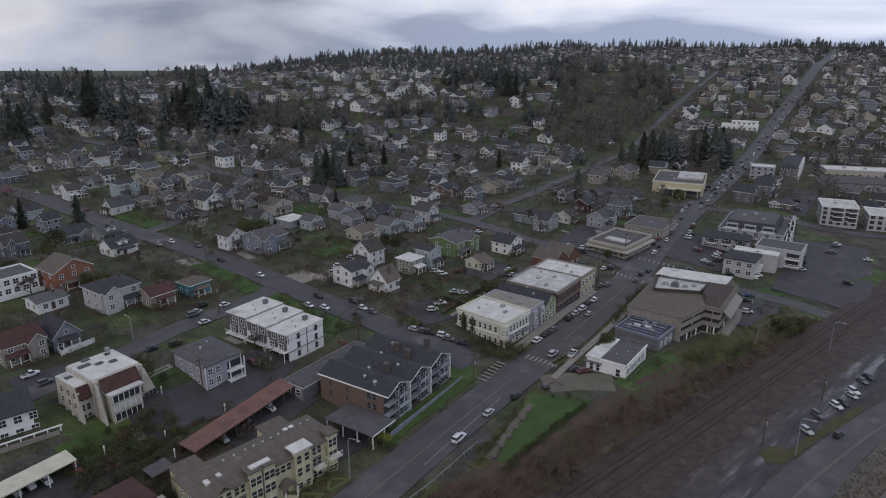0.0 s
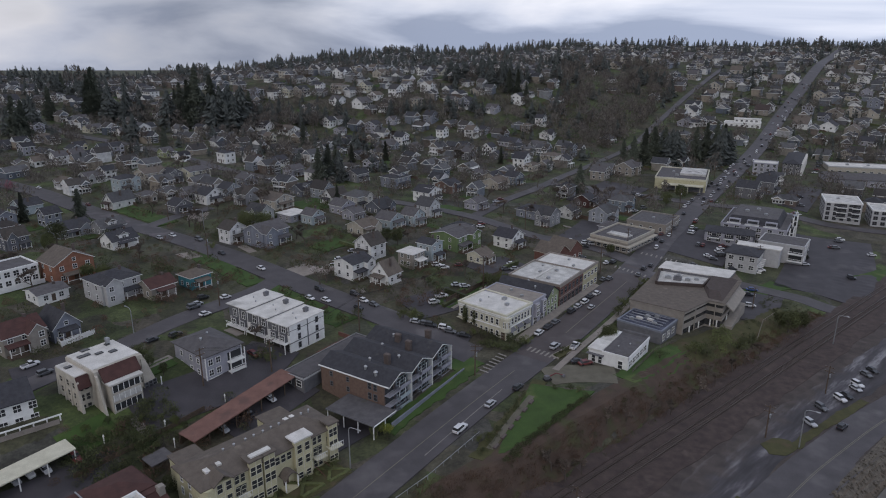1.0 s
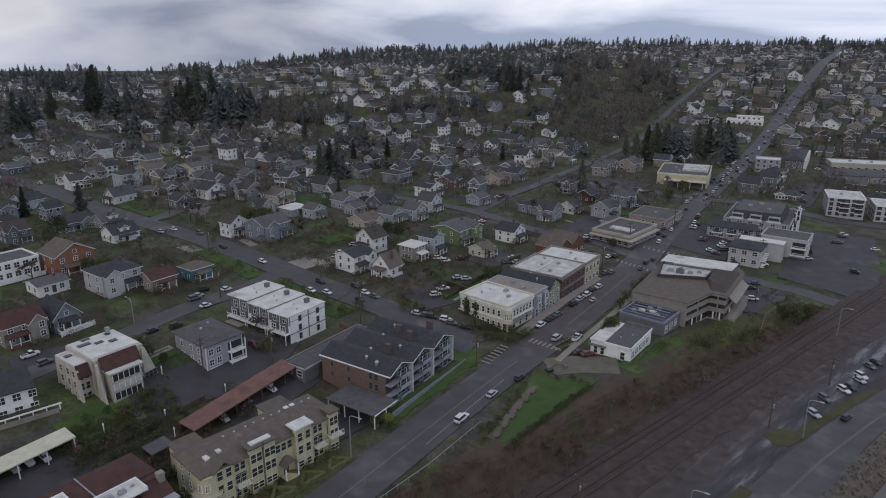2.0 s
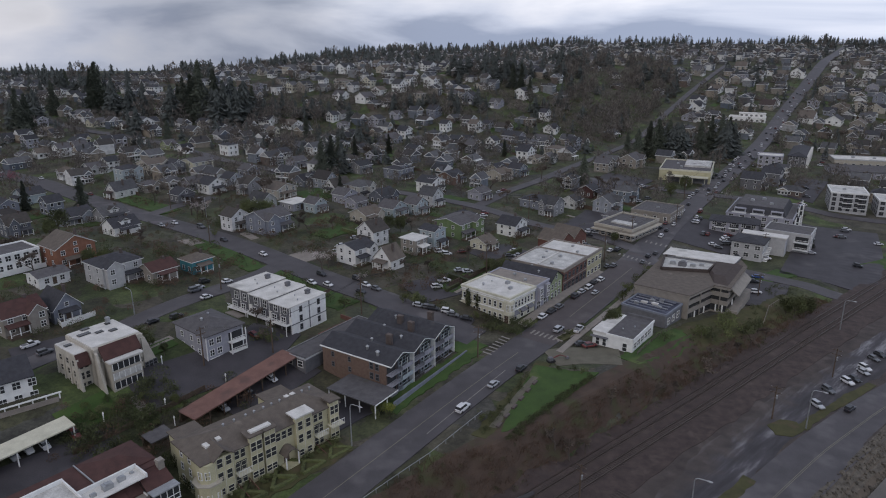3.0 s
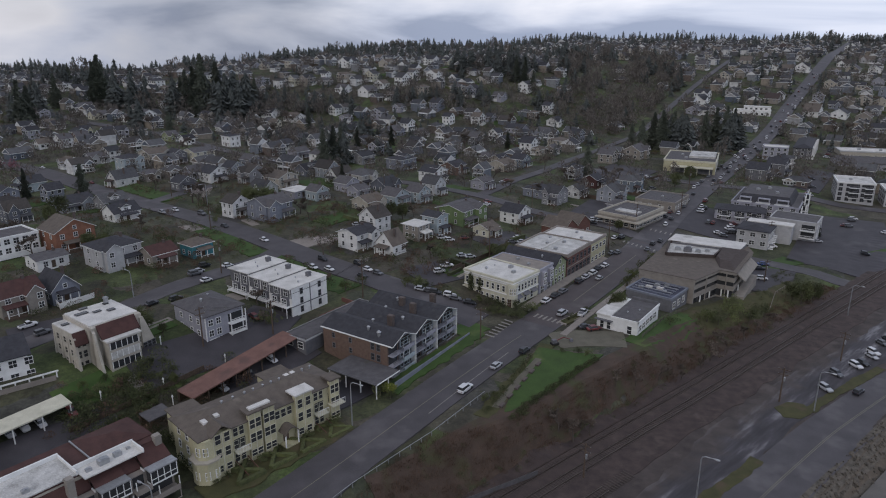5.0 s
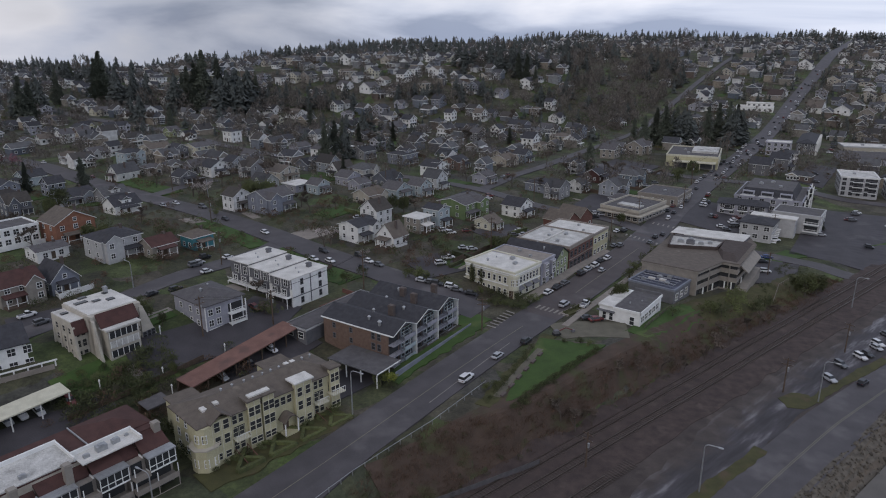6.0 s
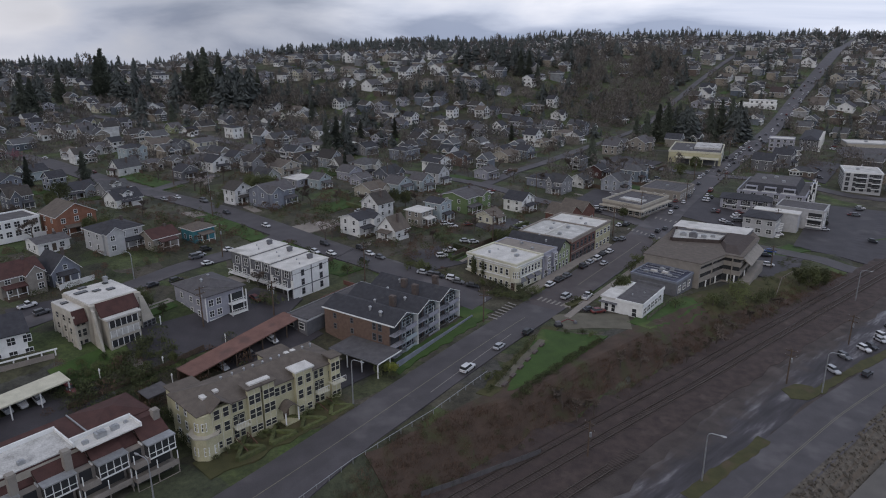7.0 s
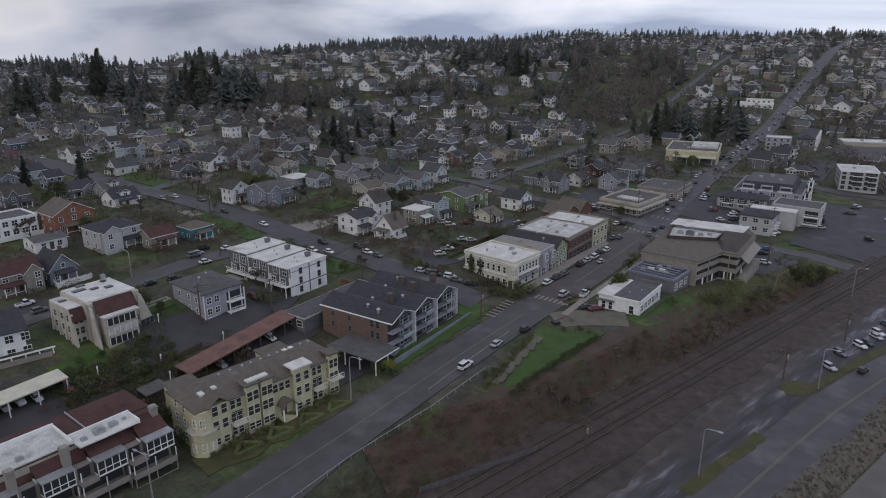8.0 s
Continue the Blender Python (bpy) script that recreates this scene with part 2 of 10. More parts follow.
ASPHALT = surface("asphalt", (0.048, 0.043, 0.046), (0.083, 0.075, 0.080), 0.25, 0.7, grain=30, bump=0.1, spots=((0.112, 0.102, 0.105), 0.56))
LOT = surface("parking_asphalt", (0.030, 0.027, 0.031), (0.060, 0.054, 0.060), 0.2, 0.75, grain=30, bump=0.1, spots=((0.088, 0.080, 0.084), 0.58))
CONCRETE = surface("concrete", (0.182, 0.163, 0.141), (0.292, 0.253, 0.223), 0.5, 0.85, grain=14, bump=0.15)
LINE_WHITE = surface("road_paint_white", (0.146, 0.133, 0.120), (0.305, 0.279, 0.247), 1.2, 0.7, bump=0.05)
LINE_YELLOW = surface("road_paint_yellow", (0.14, 0.125, 0.095), (0.22, 0.20, 0.15), 1.2, 0.7, bump=0.05)
VERGE = surface("rough_verge", (0.040, 0.040, 0.014), (0.075, 0.072, 0.026), 0.5, 0.95, grain=20, bump=0.5, spots=((0.085, 0.063, 0.036), 0.55))
LAWN = surface("lawn", (0.028, 0.056, 0.010), (0.048, 0.094, 0.018), 0.35, 0.95, grain=25, bump=0.5, spots=((0.082, 0.108, 0.032), 0.58))
EARTH = yards()
GRAVEL = surface("gravel", (0.036, 0.028, 0.026), (0.086, 0.069, 0.062), 0.3, 0.95, grain=40, bump=0.7, spots=((0.112, 0.092, 0.083), 0.6))
PALEGRAVEL = surface("pale_gravel", (0.092, 0.084, 0.062), (0.152, 0.140, 0.108), 0.4, 0.95, grain=40, bump=0.4)
GREYLOT = wet_lot()
WARMASPHALT = surface("aged_warm_asphalt", (0.052, 0.041, 0.041), (0.086, 0.070, 0.069), 0.25, 0.7, grain=30, bump=0.1, spots=((0.112, 0.096, 0.094), 0.58))
DEEPBROWN = surface("dark_brown_roofing", (0.046, 0.034, 0.030), (0.078, 0.060, 0.053), 0.9, 0.9, grain=16, bump=0.4)
INDIGO = surface("blue_black_roofing", (0.020, 0.023, 0.040), (0.046, 0.052, 0.086), 0.6, 0.6, grain=16, bump=0.2, spots=((0.070, 0.078, 0.120), 0.58))
EARTHPATH = surface("trodden_earth", (0.062, 0.049, 0.037), (0.135, 0.108, 0.081), 0.5, 0.95, grain=20, bump=0.4)
BALLAST = surface("ballast", (0.030, 0.021, 0.020), (0.080, 0.057, 0.050), 0.5, 0.95, grain=30, bump=0.9, spots=((0.098, 0.074, 0.064), 0.60))
STEEL = surface("rail_steel", (0.098, 0.077, 0.063), (0.182, 0.154, 0.133), 2, 0.4, 0.8, bump=0.1)
TIMBER = surface("weathered_timber", (0.054, 0.038, 0.028), (0.129, 0.091, 0.066), 1.5, 0.9, grain=12, bump=0.3)
SLEEPER = surface("old_sleepers", (0.046, 0.036, 0.032), (0.086, 0.068, 0.060), 1.5, 0.9, grain=12, bump=0.3)
METAL = surface("galvanised_metal", (0.30, 0.31, 0.32), (0.45, 0.46, 0.47), 2, 0.45, 0.6, bump=0.05)
ROCK = surface("riprap_rock", (0.040, 0.035, 0.028), (0.136, 0.117, 0.094), 0.9, 0.95, grain=8, bump=0.8, vary=0.35)
# rough grey-brown wet sand of the beach, hardly any gloss
WETSAND = surface("wet_sand", (0.100, 0.092, 0.084), (0.160, 0.148, 0.134), 0.25, 0.6, grain=20, bump=0.4)
WETSAND.node_tree.nodes["Principled BSDF"].inputs["Specular IOR Level"].default_value = 0.15
WHITE = surface("white_paint", (0.62, 0.62, 0.60), (0.82, 0.82, 0.80), 0.7, 0.7, grain=10, bump=0.1)
MEMBRANE = surface("white_roof_membrane", (0.454, 0.440, 0.410), (0.698, 0.677, 0.639), 0.35, 0.8, grain=12, bump=0.1, spots=((0.314, 0.304, 0.278), 0.60))
OLDMEMBRANE = surface("worn_roof_membrane", (0.310, 0.301, 0.282), (0.640, 0.630, 0.601), 0.45, 0.8, grain=10, bump=0.1, spots=((0.194, 0.188, 0.182), 0.58))
CREAM = surface("cream_paint", (0.435, 0.415, 0.320), (0.615, 0.590, 0.470), 0.5, 0.75, grain=12, bump=0.1)
STUCCO = surface("beige_stucco", (0.36, 0.33, 0.28), (0.52, 0.48, 0.41), 0.5, 0.85, grain=12, bump=0.15)
YELLOW = surface("pale_yellow_paint", (0.36, 0.335, 0.215), (0.52, 0.485, 0.32), 0.5, 0.75, grain=12, bump=0.1)
BRICK = surface("brown_brick", (0.122, 0.078, 0.060), (0.200, 0.134, 0.104), 1.4, 0.9, grain=9, bump=0.4, lines=13)
CHIMNEYBRICK = surface("dark_brown_brick", (0.080, 0.063, 0.056), (0.132, 0.104, 0.094), 1.4, 0.9, grain=9, bump=0.4, lines=13)
REDBRICK = surface("red_brick", (0.105, 0.048, 0.038), (0.18, 0.085, 0.066), 1.4, 0.9, grain=9, bump=0.4, lines=13)
PALEBLUE = surface("pale_blue_siding", (0.27, 0.32, 0.34), (0.39, 0.45, 0.47), 0.8, 0.75, bump=0.2, lines=6)
BLUEGREY = surface("blue_grey_siding", (0.14, 0.155, 0.19), (0.23, 0.245, 0.285), 0.8, 0.75, bump=0.25, lines=6)
PALEGREY = surface("pale_grey_siding", (0.34, 0.34, 0.345), (0.48, 0.48, 0.48), 0.8, 0.75, bump=0.2, lines=6)
LILAC = surface("lilac_grey_siding", (0.24, 0.24, 0.275), (0.36, 0.36, 0.40), 0.8, 0.75, bump=0.25, lines=6)
GREENISH = surface("sage_green_siding", (0.20, 0.23, 0.13), (0.30, 0.34, 0.20), 0.8, 0.75, bump=0.2, lines=6)
BRIGHTGREEN = surface("green_siding", (0.10, 0.15, 0.065), (0.16, 0.22, 0.10), 0.8, 0.75, bump=0.2, lines=6)
ORANGE = surface("orange_brown_siding", (0.190, 0.083, 0.048), (0.291, 0.130, 0.083), 0.9, 0.8, bump=0.25, lines=6)
TEAL = surface("teal_siding", (0.03, 0.16, 0.20), (0.06, 0.25, 0.29), 0.9, 0.75, bump=0.2, lines=6)
BEIGE = surface("beige_siding", (0.33, 0.30, 0.25), (0.46, 0.425, 0.36), 0.8, 0.75, bump=0.2, lines=6)
TAUPE = surface("taupe_siding", (0.205, 0.185, 0.160), (0.300, 0.272, 0.238), 0.8, 0.8, bump=0.2, lines=5)
GREYSIDE = surface("dark_grey_siding", (0.10, 0.10, 0.11), (0.17, 0.17, 0.18), 0.8, 0.8, bump=0.2, lines=5)
DARKROOF = surface("charcoal_shingle", (0.027, 0.027, 0.032), (0.052, 0.052, 0.060), 1.0, 0.9, grain=16, bump=0.4, spots=((0.071, 0.065, 0.063), 0.62))
GREYROOF = surface("grey_shingle", (0.064, 0.060, 0.063), (0.116, 0.109, 0.113), 0.8, 0.9, grain=16, bump=0.4, spots=((0.080, 0.078, 0.064), 0.6))
BROWNROOF = surface("brown_shingle", (0.090, 0.074, 0.061), (0.146, 0.121, 0.101), 0.8, 0.9, grain=16, bump=0.4, spots=((0.196, 0.165, 0.138), 0.62))
REDROOF = surface("faded_red_roofing", (0.135, 0.070, 0.056), (0.215, 0.112, 0.090), 0.5, 0.9, grain=14, bump=0.3, spots=((0.12, 0.068, 0.058), 0.56))
MAROON = surface("maroon_shingle", (0.048, 0.021, 0.018), (0.088, 0.039, 0.034), 0.7, 0.9, grain=16, bump=0.35)
GLASS, _n, _l, _b = nodes_of("window_glass", 0.12)
_b.inputs["Base Color"].default_value = (0.040, 0.042, 0.045, 1)
RUBBER = surface("rubber", (0.012, 0.012, 0.012), (0.028, 0.028, 0.028), 3, 0.9)
HOUSEPAINT = paints("house_paint", [(0.70, 0.70, 0.68), (0.26, 0.28, 0.31), (0.46, 0.45, 0.41), (0.66, 0.66, 0.65), (0.13, 0.14, 0.165), (0.42, 0.38, 0.31), (0.29, 0.31, 0.34), (0.68, 0.68, 0.67),
                                        (0.19, 0.165, 0.14), (0.32, 0.33, 0.32), (0.50, 0.51, 0.52), (0.17, 0.205, 0.24), (0.34, 0.30, 0.25), (0.60, 0.60, 0.58), (0.16, 0.10, 0.08), (0.25, 0.25, 0.26)], lines=6)
HOUSEROOF = paints("house_roofing", [(0.032, 0.033, 0.038), (0.054, 0.053, 0.056), (0.042, 0.037, 0.035), (0.074, 0.074, 0.078), (0.026, 0.026, 0.031), (0.062, 0.054, 0.048), (0.046, 0.047, 0.053), (0.092, 0.091, 0.094), (0.056, 0.038, 0.034), (0.038, 0.039, 0.044)], rough=0.9, bump=0.3, scale=1.2)
FARPAINT = paints("far_house_paint", [(0.62, 0.62, 0.61), (0.14, 0.15, 0.17), (0.24, 0.22, 0.19), (0.34, 0.34, 0.34), (0.11, 0.11, 0.12), (0.28, 0.24, 0.19), (0.17, 0.19, 0.22), (0.66, 0.66, 0.65), (0.13, 0.10, 0.085), (0.22, 0.23, 0.24), (0.16, 0.13, 0.11), (0.10, 0.12, 0.15)], island=True)
# tones of HOUSEROOF made paler and bluer, haze of distance put into the colour
HAZEDROOF = paints("hazed_house_roofing", [(0.036, 0.037, 0.043), (0.060, 0.060, 0.064), (0.048, 0.043, 0.041), (0.082, 0.083, 0.088), (0.064, 0.057, 0.052), (0.048, 0.050, 0.057), (0.100, 0.100, 0.104)], rough=0.9, island=True)
TRIM = surface("white_trim", (0.58, 0.58, 0.57), (0.78, 0.78, 0.76), 0.8, 0.7, grain=10, bump=0.1)
BARK = surface("bark", (0.055, 0.045, 0.038), (0.120, 0.098, 0.080), 2.5, 0.95, bump=0.5)
NEEDLES = surface("conifer_needles", (0.050, 0.060, 0.046), (0.095, 0.108, 0.078), 1.2, 0.95, grain=6, bump=0.5, vary=0.3)
# distance haze put into both colours: bluer and paler than NEEDLES and TWIGS
HAZEDNEEDLES = surface("far_conifers", (0.054, 0.063, 0.060), (0.096, 0.107, 0.098), 0.2, 0.95, grain=6, bump=0.3, vary=0.2, island=True)
HAZEDTWIGS = surface("hazed_bare_woods", (0.088, 0.077, 0.067), (0.168, 0.147, 0.130), 0.1, 0.95, grain=6, bump=0.3, vary=0.45, island=True)
LEAVES = surface("evergreen_leaves", (0.044, 0.053, 0.020), (0.099, 0.111, 0.037), 1.5, 0.85, grain=6, bump=0.5, vary=0.4)
TWIGS = surface("bare_twigs", (0.075, 0.060, 0.050), (0.165, 0.132, 0.108), 1.5, 0.95, grain=6, bump=0.3, vary=0.35)
LEAFSTUFF = surface("bush_leaves", (0.036, 0.045, 0.019), (0.084, 0.095, 0.037), 0.5, 0.9, grain=6, bump=0.3, vary=0.5, island=True)
BLUFFSOIL = surface("brown_bluff_soil", (0.044, 0.030, 0.022), (0.084, 0.055, 0.040), 0.35, 0.95, grain=14, bump=0.6, spots=((0.052, 0.056, 0.022), 0.52))
BRUSHSTUFF = surface("brush_twigs", (0.072, 0.045, 0.031), (0.146, 0.092, 0.062), 0.3, 0.95, grain=6, bump=0.3, vary=0.32, island=True)
BLOSSOM = surface("pale_blossom", (0.34, 0.29, 0.27), (0.55, 0.50, 0.47), 1.5, 0.9, grain=6, bump=0.3)
PINK = surface("pink_blossom", (0.20, 0.065, 0.095), (0.32, 0.13, 0.16), 1.5, 0.9, grain=6, bump=0.3)
LIME = surface("lime_shrub_leaves", (0.12, 0.14, 0.02), (0.22, 0.24, 0.05), 1.5, 0.9, grain=6, bump=0.4)
CARS = {k: surface("car_paint_" + k, tuple(c * 0.9 for c in v), v, 1.0, 0.28, 0.0, bump=0.0) for k, v in
        {"white": (0.62, 0.62, 0.63), "silver": (0.40, 0.41, 0.43), "dark": (0.022, 0.024, 0.03), "grey": (0.11, 0.115, 0.125), "red": (0.14, 0.028, 0.026), "blue": (0.02, 0.06, 0.20)}.items()}


# ---- mesh helpers ----
def box(bm, x0, y0, z0, x1, y1, z1, mi=0):
    v = [bm.verts.new((x, y, z)) for z in (z0, z1) for y in (y0, y1) for x in (x0, x1)]
    for q in ((0, 2, 3, 1), (4, 5, 7, 6), (0, 1, 5, 4), (2, 6, 7, 3), (0, 4, 6, 2), (1, 3, 7, 5)):
        bm.faces.new([v[i] for i in q]).material_index = mi


def prism(bm, pts, z0, z1):
    """An upright block over a plan outline, counter-clockwise."""
    lo, hi = [bm.verts.new((x, y, z0)) for x, y in pts], [bm.verts.new((x, y, z1)) for x, y in pts]
    bm.faces.new(hi)
    bm.faces.new(lo[::-1])
    for i in range(len(pts)):
        j = (i + 1) % len(pts)
        bm.faces.new((lo[i], lo[j], hi[j], hi[i]))


def rod(bm, p, q, r0, r1=None, n=6):
    """A tapered round bar from p to q."""
    p, q = Vector(p), Vector(q)
    r1 = r0 if r1 is None else r1
    d = (q - p).normalized()
    u = d.orthogonal().normalized()
    w = d.cross(u)
    a = [bm.verts.new(p + (u * math.cos(k * math.tau / n) + w * math.sin(k * math.tau / n)) * r0) for k in range(n)]
    b = [bm.verts.new(q + (u * math.cos(k * math.tau / n) + w * math.sin(k * math.tau / n)) * r1) for k in range(n)]
    for k in range(n):
        bm.faces.new((a[k], a[(k + 1) % n], b[(k + 1) % n], b[k]))
    bm.faces.new(a[::-1])
    bm.faces.new(b)


def loft(bm, rings):
    """Skins a row of equal rings of points and closes both ends."""
    vs = [[bm.verts.new(p) for p in r] for r in rings]
    n = len(vs[0])
    for a, b in zip(vs, vs[1:]):
        for k in range(n):
            bm.faces.new((a[k], a[(k + 1) % n], b[(k + 1) % n], b[k]))
    bm.faces.new(vs[0][::-1])
    bm.faces.new(vs[-1])
    bmesh.ops.recalc_face_normals(bm, faces=bm.faces)


def mesh(bm, name, mats):
    me = bpy.data.meshes.new(name)
    bm.to_mesh(me)
    bm.free()
    for m in mats if isinstance(mats, (list, tuple)) else [mats]:
        me.materials.append(m)
    return me


def part(name, bm, material, parent=None, label="", m=None):
    """One mesh object under a thing or a part. bm may be a bmesh or a finished mesh."""
    me = mesh(bm, name, material) if isinstance(bm, bmesh.types.BMesh) else bm
    ob = new(name, me)
    ob.parent = parent
    if m is not None:
        ob.matrix_local = m
    return tagged(ob, label)


def thing(name, x, y, z, turn, label, category, group="", kind=""):
    ob = new(name)
    ob.empty_display_size = 0.5
    ob.matrix_world = pose(x, y, z, 0, 0, turn)
    return tagged(ob, label, category, group, kind)


def solid(name, bm, material, label, category, kind="", x=0, y=0, z=0, turn=0, group=""):
    """A thing of one mesh."""
    ob = part(name, bm, material)
    ob.matrix_world = pose(x, y, z, 0, 0, turn)
    return tagged(ob, label, category, group, kind)


# ---- ground, wet sand, roads ----
def steps(lo, a, b, hi, fine, grow):
    v = list(np.arange(a, b + fine / 2, fine))
    d = fine
    while v[-1] < hi:
        d *= grow
        v.append(v[-1] + d)
    d = fine
    while v[0] > lo:
        d *= grow
        v.insert(0, v[0] - d)
    return v


def sheet(xs, ys, height):
    me = bpy.data.meshes.new("ground")
    verts = [(x, y, height(x, y)) for y in ys for x in xs]
    n = len(xs)
    faces = [(j * n + i, j * n + i + 1, (j + 1) * n + i + 1, (j + 1) * n + i) for j in range(len(ys) - 1) for i in range(n - 1)]
    me.from_pydata(verts, [], faces)
    me.polygons.foreach_set("use_smooth", [True] * len(faces))
    return me


land = sheet(steps(-2600, -130, 170, 2600, 2.5, 1.07), steps(-600, 62, 330, 3800, 2.5, 1.05), lambda x, y: ground(x, y) + 0.25 * noise.noise((x * .11, y * .11, 0)) - 0.15)
land.materials.append(EARTH)
tagged(new("ground", land), "sloping ground of dark grass, yards and bare earth", "ground", kind="structure")

# the beach below the rocks: one flat slab of wet sand
bm = bmesh.new()
box(bm, -300, -400, -0.3, 400, 0, 0)
solid("water", bm, WETSAND, "flat grey-brown wet sand along the rocky shore", "water", "structure", 23.5 + .6446 * 38.6, 112.8 - .7645 * 38.6, -3.2, 40.1)


def ribbon(name, path, width, material, label, category, up=0.08, kind="structure", step=3.0, shift=0.0, lift_far=True, cols=0):
    """A strip that follows the ground along a path of plan points; shift: metres to the right of the path."""
    pts = [Vector(p) for p in path]
    step = 1.2 if material in (VERGE, LAWN) else step
    run = []
    for p, q in zip(pts, pts[1:]):
        k = max(1, int((q - p).length / step))
        run += [p.lerp(q, i / k) for i in range(k)]
    run.append(pts[-1])
    for _ in range(3):
        run = [run[0]] + [(run[i - 1] + run[i] * 2 + run[i + 1]) / 4 for i in range(1, len(run) - 1)] + [run[-1]]
    bm, rows = bmesh.new(), []
    cols = cols or (2 if width < 1.5 else 5)
    ragged = min(.7, width * .16) if material in (VERGE, LAWN, GRAVEL, EARTHPATH, BLUFFSOIL, BALLAST) else 1.1 if material == GREYLOT else 0
    for i, p in enumerate(run):
        d = (run[min(i + 1, len(run) - 1)] - run[max(i - 1, 0)]).normalized()
        side = Vector((d.y, -d.x))
        row = []
        for c in range(cols):
            k = 2 * c / (cols - 1) - 1
            wave = noise.noise((p.x * .45, p.y * .45, 3 if k > 0 else 9)) * 1.4 + noise.noise((p.x * .12, p.y * .12, 5 if k > 0 else 7))
            q = p + side * (shift + width * k / 2 + ragged * wave * k)
            row.append(bm.verts.new((q.x, q.y, ground(q.x, q.y) + up + (0.0011 * max(0, q.y - 200) if lift_far else 0))))
        rows.append(row)
    for r, t in zip(rows, rows[1:]):
        for c in range(cols - 1):
            bm.faces.new((r[c], r[c + 1], t[c + 1], t[c]))
    # edges go down into the soil
    rim = [r[0] for r in rows] + rows[-1][1:] + [r[-1] for r in rows[-2::-1]] + rows[0][-2:0:-1]
    foot = [bm.verts.new(v.co - Vector((0, 0, .5))) for v in rim]
    for k in range(len(rim) if width > 1.5 else 0):
        j = (k + 1) % len(rim)
        bm.faces.new((rim[k], rim[j], foot[j], foot[k]))
    return solid(name, bm, material, label, category, kind)


def patch(name, outline, material, label, category, up=0.07, rings=6, kind="structure"):
    """A plot that follows the ground inside an outline of plan points."""
    pts = []
    for p, q in zip(outline, outline[1:] + outline[:1]):
        n = max(2, int((Vector(q) - Vector(p)).length / 1.2))
        pts += [Vector(p).lerp(Vector(q), i / n) for i in range(n)]
    c = sum(pts, Vector((0, 0))) / len(pts)
    bm, rows = bmesh.new(), []
    for r in range(1, rings + 1):
        rows.append([])
        for p in pts:
            q = c.lerp(p, r / rings * (1 + .10 * noise.noise((p.x * .4, p.y * .4, 1)) + .06 * noise.noise((p.x * 1.1, p.y * 1.1, 2))))
            rows[-1].append(bm.verts.new((q.x, q.y, ground(q.x, q.y) + up)))
    mid = bm.verts.new((c.x, c.y, ground(c.x, c.y) + up))
    n = len(pts)
    foot = [bm.verts.new(v.co - Vector((0, 0, .5))) for v in rows[-1]]
    rows.append(foot)
    for k in range(n):
        bm.faces.new((mid, rows[0][k], rows[0][(k + 1) % n]))
        for a, b in zip(rows, rows[1:]):
            bm.faces.new((a[k], b[k], b[(k + 1) % n], a[(k + 1) % n]))
    bmesh.ops.recalc_face_normals(bm, faces=bm.faces)
    if bm.faces[:][0].normal.z < 0:
        bmesh.ops.reverse_faces(bm, faces=bm.faces)
    return solid(name, bm, material, label, category, kind)


MAIN = [(-62, 46), (-19, 104.3), (23, 160.5), (36, 178), (66, 226), (93, 274), (127, 328), (170, 394), (224, 478), (280, 568), (349, 672), (394, 741), (477, 870), (600, 1060)]
HILLROAD = [(9, 163), (-15, 179.5), (-58, 216), (-89, 241), (-119, 264), (-153, 292), (-192, 325), (-230, 350), (-300, 410)]
SIDE = [(-117, 265), (-111, 280), (-100, 294)]
BACKROAD = [(-108, 112), (-82, 153), (-70, 173), (-57, 197), (-51, 211)]
THIRD = [(-350, 564), (-294, 527), (-253, 487), (-222, 465), (-170, 427), (-121, 382), (-84, 357), (-46, 333), (-11, 314), (17, 296), (39, 273), (61, 262), (72, 246)]
FOURTH = [(66, 236), (77, 234), (104, 236), (125, 217), (141, 207), (160, 190)]
FIFTH = [(60, 372), (105, 348), (131, 335), (167, 321), (199, 300), (240, 285)]
RAVINE = [(89, 415), (134, 482), (156, 519), (183, 566), (220, 629), (260, 692), (310, 770)]
BRANCH = [(17, 300), (33, 333), (50, 355), (70, 387), (89, 415)]
SHORE = [(18, 69), (62, 108.5), (80, 124), (102, 140.5), (150, 172), (230, 222)]
ribbon("road", MAIN, 10.6, ASPHALT, "worn grey asphalt main street climbing the hill", "road")
ribbon("road", HILLROAD, 9.5, ASPHALT, "grey asphalt side street between the houses", "road", 0.09)
ribbon("road", BACKROAD, 6.5, ASPHALT, "narrow grey asphalt back street", "road", 0.07)
ribbon("road", THIRD, 7.5, ASPHALT, "grey asphalt residential street", "road", 0.07)
ribbon("road", FOURTH, 7, ASPHALT, "short asphalt street down to the railway crossing", "road", 0.10)
ribbon("road", FIFTH, 7, ASPHALT, "asphalt cross street between parking lots", "road", 0.07)
ribbon("road", SIDE, 6, ASPHALT, "short asphalt street between lawns", "road", 0.10)
ribbon("road", BRANCH, 5.5, ASPHALT, "short asphalt street with parked cars", "road", 0.09)
ribbon("road", RAVINE, 4.6, ASPHALT, "narrow asphalt street up the wooded hill", "road", 0.07)
ribbon("road", SHORE, 11.6, ASPHALT, "grey asphalt waterfront road", "road", 0.06)
ribbon("road_resurfacing", [(24, 161.8), (36, 178), (66, 226), (74, 240)], 9.6, WARMASPHALT, "older brownish asphalt of the main street between the shops", "road", 0.086)
